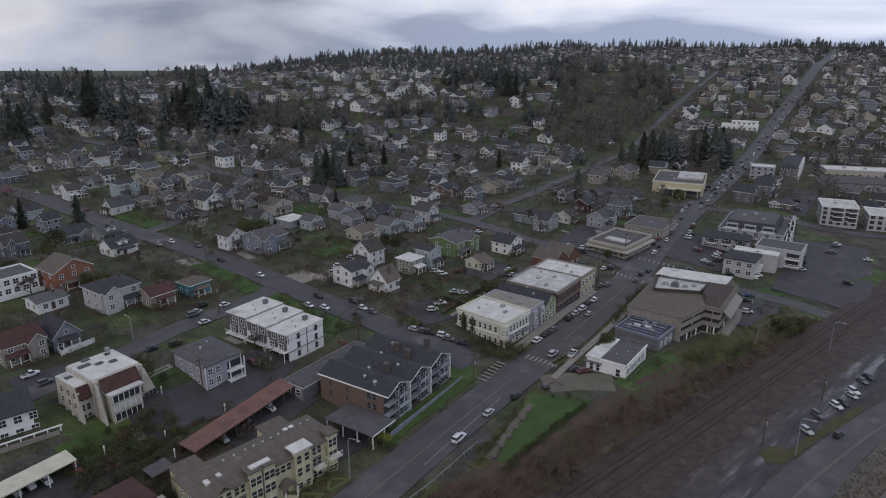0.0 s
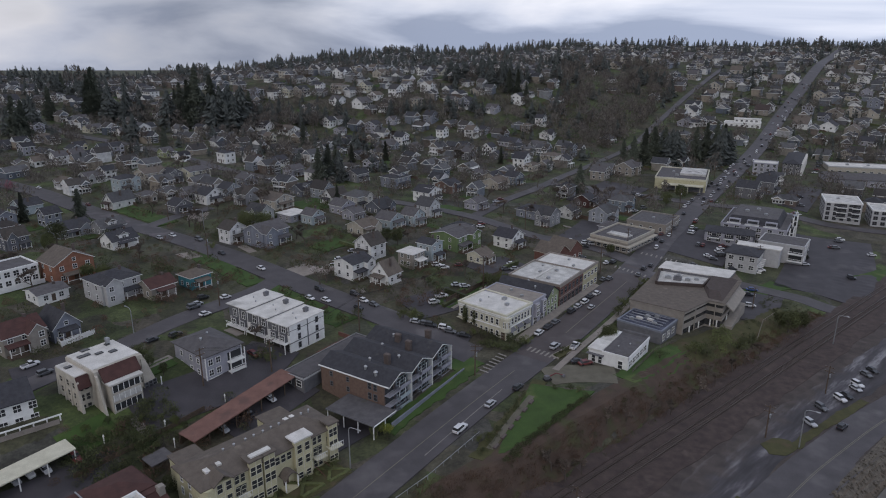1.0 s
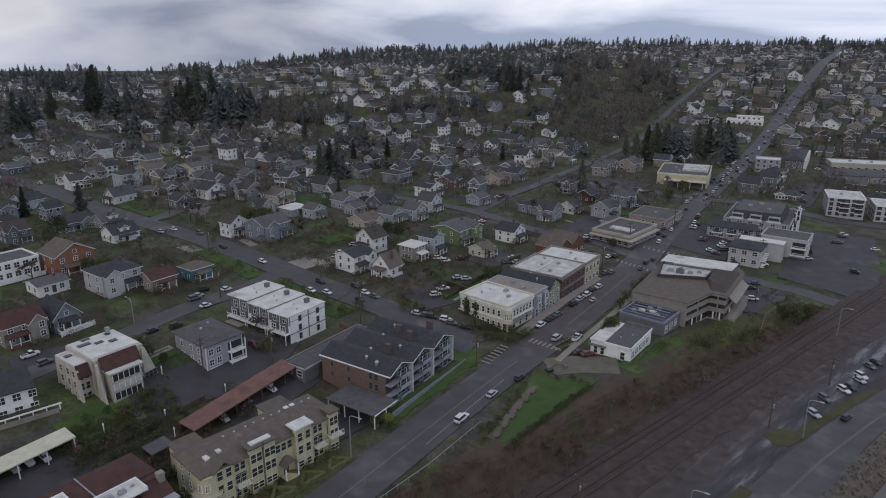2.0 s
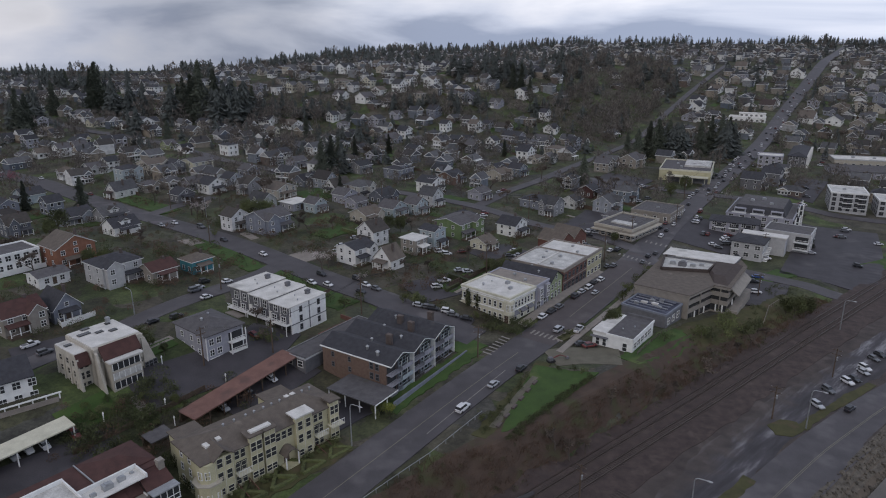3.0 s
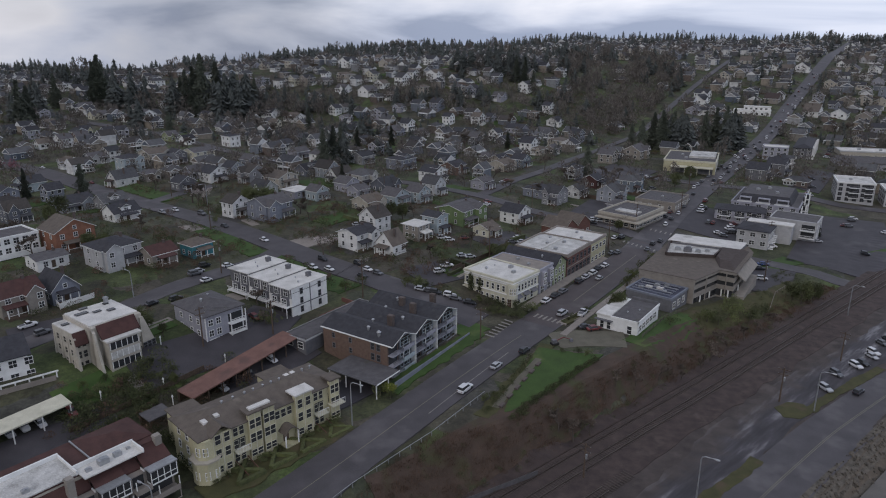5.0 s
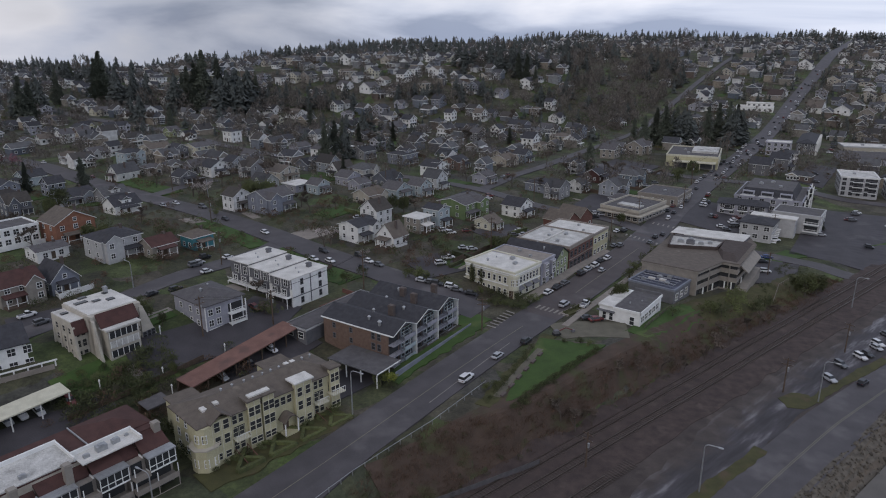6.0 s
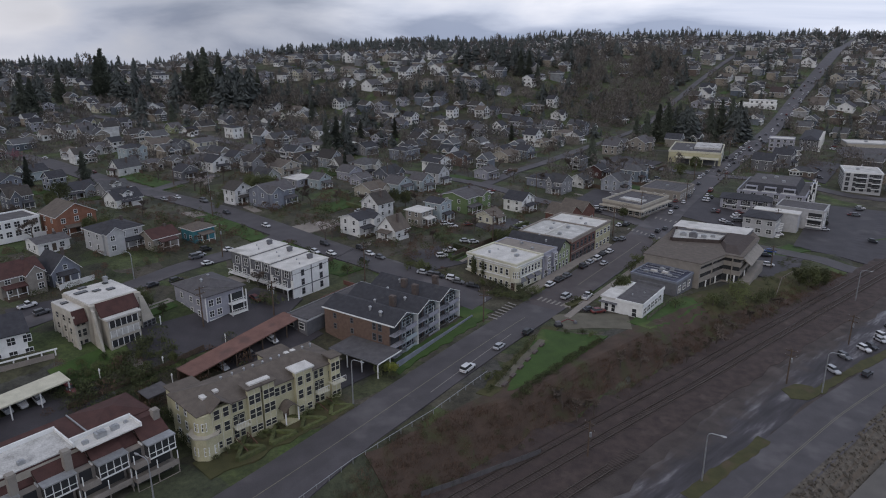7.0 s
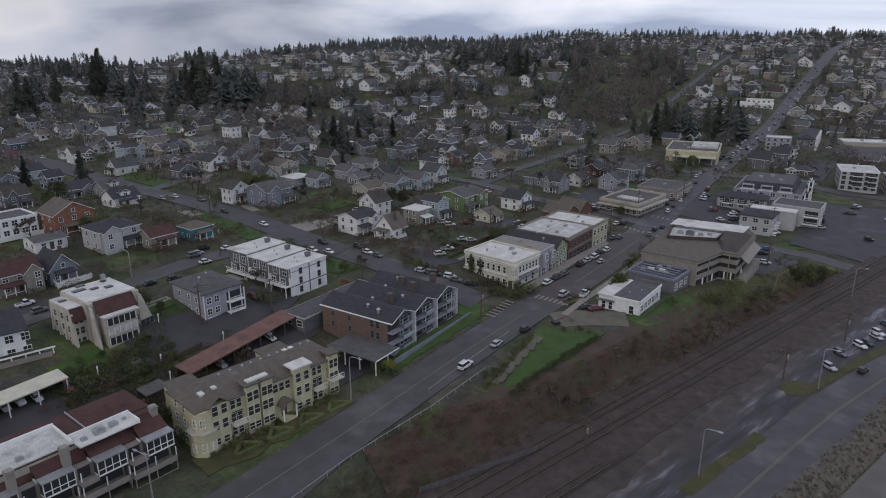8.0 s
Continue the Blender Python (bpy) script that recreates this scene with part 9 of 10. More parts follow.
# crosswalks: each a row of white bars
for ax, ay, bx, by, turn, n in ((24.2, 167.2, 30.6, 162.3, 53, 7), (11.2, 154.6, 16.6, 163.4, -38, 7), (65, 237.8, 74.5, 232.5, 60, 8), (80, 256, 92, 251, 60, 8), (132.5, 345, 144, 338, 58, 7)):
    t = thing("crosswalk", ax, ay, ground(ax, ay), 0, "white zebra bars across the asphalt", "crosswalk", kind="structure")
    for k in range(n):
        x, y = ax + (bx - ax) * k / (n - 1), ay + (by - ay) * k / (n - 1)
        bm = bmesh.new()
        f, r = Vector((math.cos(radians(turn)), math.sin(radians(turn)))), Vector((-math.sin(radians(turn)), math.cos(radians(turn))))
        vs = []
        for a, b in ((-1.3, -.28), (1.3, -.28), (1.3, .28), (-1.3, .28)):
            p = Vector((x, y)) + f * a + r * b
            vs.append(bm.verts.new((p.x - ax, p.y - ay, ground(*p) - ground(ax, ay) + .13 + .0011 * max(0, p.y - 200))))
        bm.faces.new(vs)
        part("bar", bm, LINE_WHITE, t)


# ---- carports and sheds ----
def carport(ax, ay, bx, by, d, h, roof, label, posts=6):
    turn, w = site(ax, ay, bx, by)
    c, s = math.cos(radians(turn)), math.sin(radians(turn))
    z = [ground(ax - s * d / 2, ay + c * d / 2), ground(bx - s * d / 2, by + c * d / 2)]
    t = thing("carport", ax, ay, z[0], turn, label, "carport")
    rise = z[1] - z[0]
    bm = bmesh.new()
    box(bm, 0, 0, h, w, d, h + .25)
    for v in bm.verts:
        v.co.z += rise * v.co.x / w + .25 * v.co.y / d
    part("roof", bm, roof, t)
    for k in range(posts):
        x = .3 + (w - .6) * k / (posts - 1)
        for y in (.25, d - .25):
            add("post", t, WHITE if roof == CREAM else TIMBER, (x - .1, y - .1, -1 + rise * x / w, x + .1, y + .1, h + rise * x / w))
    bm = bmesh.new()
    box(bm, 0, d - .15, -1, w, d, h)
    for v in bm.verts:
        v.co.z += rise * v.co.x / w
    part("back_wall", bm, TIMBER, t)
    return t


carport(-49.9, 121.0, -33.6, 144.6, 5.2, 2.5, REDROOF, "long carport with a faded red roof", 9)
carport(-93.5, 87.5, -70.9, 115.8, 4.6, 2.5, CREAM, "long cream-roofed carport with vehicles beneath", 8)
carport(-55.8, 113.9, -52.8, 117.6, 3.8, 2.1, GREYROOF, "small grey-roofed shed in the garden", 2)


# ---- poles, lamps, wires, fences ----
def street_lamp(x, y, h, turn, arm=2.2):
    t = thing("street_lamp", x, y, ground(x, y), turn, "pale metal street lamp with a curved arm", "street lamp")
    bm = bmesh.new()
    rod(bm, (0, 0, -.3), (0, 0, h - .8), .15, .10, 8)
    part("pole", bm, METAL, t)
    bm = bmesh.new()
    pts = [(0, 0, h - .8), (.15, 0, h - .3), (.6, 0, h - .03), (arm, 0, h)]
    for p, q in zip(pts, pts[1:]):
        rod(bm, p, q, .08, .07, 6)
    a = part("arm", bm, METAL, t)
    bm = bmesh.new()
    loft(bm, [[(arm - .1, -.12, h - .08), (arm - .1, .12, h - .08), (arm - .1, .1, h + .08), (arm - .1, -.1, h + .08)], [(arm + .35, -.2, h - .12), (arm + .35, .2, h - .12), (arm + .35, .12, h + .09), (arm + .35, -.12, h + .09)],
              [(arm + .8, -.1, h - .08), (arm + .8, .1, h - .08), (arm + .8, .06, h + .03), (arm + .8, -.06, h + .03)]])
    part("lamp_head", bm, METAL, a)
    return t


POLES = {}


def utility_pole(key, x, y, h, turn=0):
    z = ground(x, y)
    t = thing("utility_pole", x, y, z, turn, "brown wooden utility pole with crossarm", "utility pole")
    bm = bmesh.new()
    rod(bm, (0, 0, -.5), (0, 0, h), .19, .13, 8)
    part("pole", bm, TIMBER, t)
    for zz in (h - .5, h - 1.7):
        bm = bmesh.new()
        box(bm, -1.2, -.07, zz - .07, 1.2, .07, zz + .07)
        c = part("crossarm", bm, TIMBER, t)
        for k in (-1.1, 1.1):
            bm = bmesh.new()
            rod(bm, (k, 0, zz + .07), (k, 0, zz + .27), .05, .03, 6)
            part("insulator", bm, METAL, c)
    bm = bmesh.new()
    rod(bm, (.28, 0, h - 3.2), (.28, 0, h - 2.3), .22, n=8)
    part("transformer", bm, METAL, t)
    POLES[key] = (x, y, z + h, turn)


def wires(a, b, sag=.8):
    """Three wires from pole to pole."""
    xa, ya, za, ta = POLES[a]
    xb, yb, zb, tb = POLES[b]
    t = thing("power_line", xa, ya, 0, 0, "thin dark power lines between two poles", "cable")
    for k in (-1.1, .4, 1.1):
        p = Vector((xa + k * math.cos(radians(ta)), ya + k * math.sin(radians(ta)), za - .25))
        q = Vector((xb + k * math.cos(radians(tb)), yb + k * math.sin(radians(tb)), zb - .25))
        bm = bmesh.new()
        run = [p.lerp(q, i / 8) - Vector((xa, ya, sag * 4 * (i / 8) * (1 - i / 8))) for i in range(9)]
        u = Vector((-(q - p).y, (q - p).x, 0)).normalized() * .022
        loft(bm, [[v - u, v + u, v + Vector((0, 0, .04))] for v in run])
        part("wire", bm, RUBBER, t)


for x, y, h, tn in ((-17.9, 117.1, 9.4, -30), (81.0, 133.0, 9.8, -30), (44.4, 102.3, 9.8, -30), (-92.5, 260.5, 8.5, 230), (-79.4, 163.5, 7.0, 140), (118, 186, 9.5, -30), (-43.4, 86.2, 9.6, 150)):
    street_lamp(x, y, h, tn)
for x, y in ((-58.3, 127.5), (-48.4, 137.2), (-68.3, 121.3), (-63.4, 140.0), (-54.8, 122.9)):
    t = thing("bollard_lamp", x, y, ground(x, y), 0, "short white garden lamp post", "lamp post")
    bm = bmesh.new()
    rod(bm, (0, 0, -.3), (0, 0, 1.7), .12, n=8)
    part("post", bm, WHITE, t)
    bm = bmesh.new()
    rod(bm, (0, 0, 1.7), (0, 0, 2.1), .22, .1, 8)
    part("cap", bm, WHITE, t)
for k, x, y, h, tn in (("a", -54.4, 141.2, 9.6, 50), ("b", -40.6, 149.2, 8.6, 50), ("c", -21.8, 171.5, 10.5, 50), ("d", 8.8, 152.8, 8.4, 0), ("e", -63.4, 184.0, 10, -40), ("f", 102.3, 206.4, 7.6, 0), ("g", 75.3, 137.1, 8.5, -35), ("h", 14, 203, 11, 0), ("i", -80, 226, 9, 50),
                       ("j", 26, 109.5, 7.5, -50), ("k", 57, 228, 10, 0), ("l", 99, 279, 10, 0), ("m", 118, 325, 10, 0), ("n", 160, 390, 10, 0), ("o", 100, 157, 8, -50), ("p", 37, 282, 10, 0), ("q", -26, 291, 10, 50), ("r", -112, 275, 10, 50), ("s", 74, 256, 10, 0), ("u", 124, 251, 9, 0)):
    utility_pole(k, x, y, h, tn)
for a, b in (("b", "c"), ("c", "h"), ("a", "b"), ("k", "l"), ("l", "m"), ("m", "n"), ("e", "i"), ("q", "p")):
    wires(a, b)


def fence(path, h, material, label, name="fence", gap=2.4, solid_panel=True, rails=2):
    """Posts with panels or rails along a plan path."""
    t = thing(name, *path[0], 0, 0, label, "fence")
    o = Vector((*path[0], 0))
    for a, b in zip(path, path[1:]):
        a, b = Vector(a), Vector(b)
        n = max(1, round((b - a).length / gap))
        for i in range(n):
            p, q = a.lerp(b, i / n), a.lerp(b, (i + 1) / n)
            zp, zq = ground(*p), ground(*q)
            bm = bmesh.new()
            rod(bm, Vector((*p, zp - .2)) - o, Vector((*p, zp + h + .1)) - o, .09, n=4)
            part("post", bm, material, t)
            bm = bmesh.new()
            if solid_panel:
                s = Vector((-(q - p).y, (q - p).x)).normalized() * .04
                lo = [Vector((*(c + k * s), z + .05)) - o for c, z, k in ((p, zp, -1), (q, zq, -1), (q, zq, 1), (p, zp, 1))]
                vs = [bm.verts.new(v) for v in lo] + [bm.verts.new(v + Vector((0, 0, h))) for v in lo]
                for f in ((0, 1, 5, 4), (2, 3, 7, 6), (4, 5, 6, 7), (1, 2, 6, 5), (3, 0, 4, 7)):
                    bm.faces.new([vs[k] for k in f])
                part("panel", bm, material, t)
            else:
                for k in range(rails):
                    z = h * (k + 1) / rails
                    rod(bm, Vector((*p, zp + z)) - o, Vector((*q, zq + z)) - o, .055, n=4)
                part("rail", bm, material, t)
    return t


fence([(-99, 161), (-94, 155.8), (-89.2, 163.2)], 1.4, WHITE, "white board fence round the cottage garden")
fence([(-41, 70), (-15.6, 99.3), (-2.4, 113), (8.4, 127)], .75, METAL, "low grey guard rail along the road edge", "guard_rail", 2.6, False, 1)
fence([(-70, 112), (-60, 124), (-52, 134)], 1.2, TIMBER, "low timber garden fence")
fence([(48.5, 154), (58.8, 168), (66.5, 174.5)], 1.0, BROWNROOF, "brown wooden fence along the slope", "fence", 2.4, False, 3)
fence([(87, 180), (95, 186), (101, 196), (108, 203)], .9, CONCRETE, "row of pale posts with a low rail", "railing", 1.8, False, 1)
fence([(-92, 113.5), (-78.6, 124.6)], 1.1, CONCRETE, "concrete retaining wall below the white house", "retaining_wall", 4)
fence([(-4.1, 97.5), (6.0, 103.3), (17.5, 110.1)], 1.2, GREYROOF, "stained concrete wall at the foot of the bluff", "retaining_wall", 4)
for k in range(6):
    x, y = 11.6 + k * 1.9, 122.4 + k * 3.4
    bm = bmesh.new()
    box(bm, -.9, -.35, -.2, .9, .35, .45)
    solid("stone_bench", bm, CHIMNEYBRICK, "weathered brown bench block by the path", "bench", "", x, y, ground(x, y), 60, "benches along the lawn")

for k in range(13):
    u = 1.5 + k * 2.1
    if not 14.6 < u < 18.6:
        shrub(-41.2 + .697 * u + .717 * 1.9, 100.2 + .717 * u - .697 * 1.9, 1.0 + .7 * ((k * 7) % 5) / 5)

ribbon("kerb_island", [(30.0, 162.2), (33.4, 165.2), (38.6, 171.4)], 2.6, CONCRETE, "kerbed planter island beside the crossing", "traffic island", .16)
ribbon("kerb_island", [(30.5, 162.7), (33.4, 165.2), (38.2, 170.9)], 2.0, VERGE, "low planting inside the kerbed island", "flower bed", .22)
for k in range(6):
    shrub(30.6 + k * 1.45, 162.9 + k * 1.6, .8 + .3 * (k % 3))
for k in range(9):
    shrub(11.2 + k * 1.05, 168.6 - k * .35, 1.2 + .5 * (k % 3))
for k in range(6):
    shrub(51.0 + k * 3.3, 182.5 + k * 5.2, 1.9 + .3 * (k % 2))

# clipped hedge pattern in front of the mansion
t = thing("hedge", -31, 108, ground(-31, 108), 45.8, "low clipped green hedges in a geometric pattern", "hedge")
for k in range(4):
    x = -9 + k * 6.4
    for a, b in (((x, -3.2), (x + 5, 2.6)), ((x, 2.6), (x + 5, -3.2)), ((x, -3.4), (x + 5.2, -3.4)), ((x, 2.8), (x + 5.2, 2.8))):
        bm = bmesh.new()
        d = (Vector(b) - Vector(a))
        n = Vector((-d.y, d.x)).normalized() * .38
        rg = random.Random(k)
        cnt = int(d.length / .5)
        rows = []
        for i in range(cnt + 1):
            p = Vector(a) + d * i / cnt
            j = [rg.uniform(-.08, .08) for _ in range(4)]
            rows.append([(*(p - n * (1 + j[0])), -.4), (*(p - n * (.85 + j[1])), .62 + j[0]), (*(p + n * (.85 + j[2])), .62 + j[3]), (*(p + n * (1 + j[3])), -.4)])
        loft(bm, rows)
        part("hedge_piece", bm, LEAVES, t)

# red excavator arm by the lawn
t = thing("excavator", 26.4, 150.0, ground(26.4, 150), 20, "small red digger parked on the gravel", "excavator")
add("tracks", t, RUBBER, (-.9, -.7, .05, .9, .7, .5))
add("cab", t, GREYSIDE, (-.7, -.5, .5, .4, .5, 1.25))
bm = bmesh.new()
rod(bm, (.4, 0, .9), (2.4, 0, 1.5), .15, n=6)
rod(bm, (2.4, 0, 1.5), (4.4, 0, .6), .12, n=6)
part("boom", bm, CARS["red"], t)
add("bucket", t, GREYSIDE, (4.1, -.35, .1, 4.8, .35, .7))

# ---- houses of the wider town ----
STREETS = (MAIN, HILLROAD, BACKROAD, THIRD, FOURTH, FIFTH, RAVINE, SIDE, BRANCH)


LEGS = [(a[0], a[1], b[0] - a[0], b[1] - a[1], (b[0] - a[0]) ** 2 + (b[1] - a[1]) ** 2) for s in STREETS for a, b in zip(s, s[1:])]


def near_road(x, y, r):
    for ax, ay, dx, dy, q in LEGS:
        k = ((x - ax) * dx + (y - ay) * dy) / q
        k = 0 if k < 0 else 1 if k > 1 else k
        if (ax + k * dx - x) ** 2 + (ay + k * dy - y) ** 2 < r * r:
            return True
    return False


def wooded(x, y):
    """The gulch and the steep wooded slopes."""
    if abs(x - .252 * y) < .085 * y * ramp(455, 520, y) + 7 * math.sin(y * .06) and 455 < y < 810:
        return True
    if ((x + 165) / 85) ** 2 + ((y - 560) / 32) ** 2 < 1:
        return True
    return ((x - 20) / 70) ** 2 + ((y - 560) / 22) ** 2 < 1


CELLS, LISTED = collections.defaultdict(list), [0]


def free(x, y, r):
    """Whether a circle clears everything that stands so far; looked up in cells of 20 metres."""
    for a, b, c in TAKEN[LISTED[0]:]:
        CELLS[int(a // 20), int(b // 20)].append((a, b, c))
    LISTED[0] = len(TAKEN)
    i, j = int(x // 20), int(y // 20)
    for u in (i - 1, i, i + 1):
        for v in (j - 1, j, j + 1):
            for a, b, c in CELLS.get((u, v), ()):
                if r + c > 0 and (x - a) ** 2 + (y - b) ** 2 < (r + c) ** 2:
                    return False
    return True


rng = random.Random(7)
WORDS = ("wooden two-storey house with a gable roof", "wooden bungalow with a low gable roof", "square wooden house with a hip roof", "wooden cottage with a steep front gable", "wooden house with a front dormer and chimney")
SHAPES = ((8, 9, 5.0, "gable", "x", 2.8, False, 1), (10, 8, 3.0, "gable", "x", 2.6, True, 0), (8.5, 9, 5.2, "hip", "x", 2.4, False, 2), (7.5, 10, 3.4, "gable", "y", 3.4, False, 0), (9.2, 8.5, 4.4, "gable", "x", 3.0, True, 0),
          (8, 8.5, 5.0, "gable", "y", 3.2, False, 0), (10.5, 8, 3.2, "gable", "x", 2.6, False, 2), (9.5, 8.5, 4.8, "gable", "x", 2.8, False, 2), (11, 7.5, 3.0, "hip", "x", 2.0, False, 1))
spots = []
for j in range(-4, 50):
    for i in range(-20, 112):
        u = Vector((.62, .785)) * (j * 24 + (6 if j % 2 else 0)) + Vector((-.76, .65)) * (i * 14 - 400)
        x, y = u.x + rng.uniform(-4.2, 4.2) + 20, u.y + rng.uniform(-4.2, 4.2) + 90
        if not (150 < y < (1080 if x > -100 else 860)) or abs(x) > .70 * y + 20 or inland(x, y)[0] < (60 if y < 330 else 40) or x > 60 and y < 300 or x > 110 and y < 420 and x - 110 < (y - 300) * 1.1 + 40 and rng.random() < .75:
            continue
        if near_road(x, y, 10.5) or wooded(x, y) and rng.random() < .93 or not free(x, y, 6.1) or rng.random() < .16:
            continue
        spots.append((y + abs(x) * .3, x, y))
        TAKEN.append((x, y, 5.2))
spots.sort()
NEAR = 24
for _, x, y in spots[:NEAR]:
    k = rng.randrange(len(SHAPES))
    w, d, h, style, ridge, rise, dorm, wing = SHAPES[k]
    house(x, y, 53 + rng.choice((0, 0, -90)) + rng.uniform(-4, 4), w * rng.uniform(.85, 1.1), d * rng.uniform(.85, 1.1), h, WORDS[k % 5] + " on a sloping street", style=style, ridge=ridge, rise=rise, dormer=dorm, wing=wing, group="houses of the town")
# those still farther off


def far_block(bm, w, d, h, rise, along, hip):
    """Walls, pitched roof with pale eaves, and windows of one small house."""
    box(bm, -w / 2, -d / 2, -2.5, w / 2, d / 2, h)
    p, q, e = w / 2 + .45, d / 2 + .45, h - .15
    if along == "x":
        c = [(-p, -q), (p, -q), (p, q), (-p, q)]
        a, b = (-p + (q if hip else 0), 0), (p - (q if hip else 0), 0)
    else:
        c = [(p, -q), (p, q), (-p, q), (-p, -q)]
        a, b = (0, -q + (p if hip else 0)), (0, q - (p if hip else 0))
    lo, hi = [bm.verts.new((*v, e)) for v in c], [bm.verts.new((*v, e + .3)) for v in c]
    r0, r1 = bm.verts.new((*a, h + rise)), bm.verts.new((*b, h + rise))
    bm.faces.new((hi[0], hi[1], r1, r0)).material_index = 1
    bm.faces.new((hi[2], hi[3], r0, r1)).material_index = 1
    for k in (1, 3):
        bm.faces.new((hi[k], hi[(k + 1) % 4], r1 if k == 1 else r0)).material_index = 1 if hip else 0
    for k in range(4):
        bm.faces.new((lo[k], lo[(k + 1) % 4], hi[(k + 1) % 4], hi[k])).material_index = 3
    if not hip:
        # barge boards
        for k, r in ((1, r1), (3, r0)):
            out = (r.co - (r0 if r is r1 else r1).co).normalized() * .08
            for v in (hi[k], hi[(k + 1) % 4]):
                f = [bm.verts.new(x + out) for x in (v.co - Vector((0, 0, .3)), v.co + Vector((0, 0, .08)), r.co + Vector((0, 0, .1)), r.co - Vector((0, 0, .4)))]
                bm.faces.new(f).material_index = 3
    for side in (-1, 1):
        for k in range(3):
            for f in range(2 if h > 4 else 1):
                cx, cz = -w / 2 + w * (k + .5) / 3, .8 + f * 2.5
                for g, o, m in ((.72, .04, 3), (.52, .07, 2)):
                    yy = side * (d / 2 + o)
                    v = [bm.verts.new(u) for u in ((cx - g, yy, cz + .5 - g), (cx + g, yy, cz + .5 - g), (cx + g, yy, cz + .55 + g), (cx - g, yy, cz + .55 + g))]
                    bm.faces.new(v if side < 0 else v[::-1]).material_index = m


verts, faces, mats = [], [], []
for _, x, y in spots[NEAR:]:
    k = rng.randrange(len(SHAPES))
    w, d, h, style, ridge, rise, dorm, wing = SHAPES[k]
    w, d, h = w * rng.uniform(.75, 1.1), d * rng.uniform(.75, 1.1), h * rng.uniform(.85, 1.1)
    turn = radians(53 + rng.choice((0, 0, -90, 180)) + rng.uniform(-6, 6))
    bm = bmesh.new()
    far_block(bm, w, d, h, rise, ridge, style == "hip")
    if wing:
        low = bmesh.new()
        far_block(low, w * .42, d * .6, h - .06, rise * .75, "y", False)
        merge(bm, low, w * (.24 if wing == 2 else -.24), -d * .38)
    if rng.random() < .6:
        box(bm, -w * .4, -d / 2 - 2, 2.3, w * .4, -d / 2, 2.5, 3)
        for k in (-.38, 0, .38):
            box(bm, w * k - .1, -d / 2 - 1.9, -1, w * k + .1, -d / 2 - 1.7, 2.3, 3)
    if rng.random() < .5:
        box(bm, w * .2, -.3, h, w * .2 + .7, .4, h + rise + .8, 1)
    m = Matrix.Translation((x, y, ground(x, y))) @ Matrix.Rotation(turn, 4, "Z")
    start = len(verts)
    bm.verts.index_update()
    verts += [tuple(m @ v.co) for v in bm.verts]
    for f in bm.faces:
        faces.append([start + v.index for v in f.verts])
        mats.append(f.material_index)
    bm.free()
me = bpy.data.meshes.new("far_houses")
me.from_pydata(verts, [], faces)
me.polygons.foreach_set("material_index", mats)
for m in (FARPAINT, HAZEDROOF, GLASS, TRIM):
    me.materials.append(m)
tagged(new("far_houses", me), "many small distant houses with painted walls and dark roofs", "houses", kind="stuff")

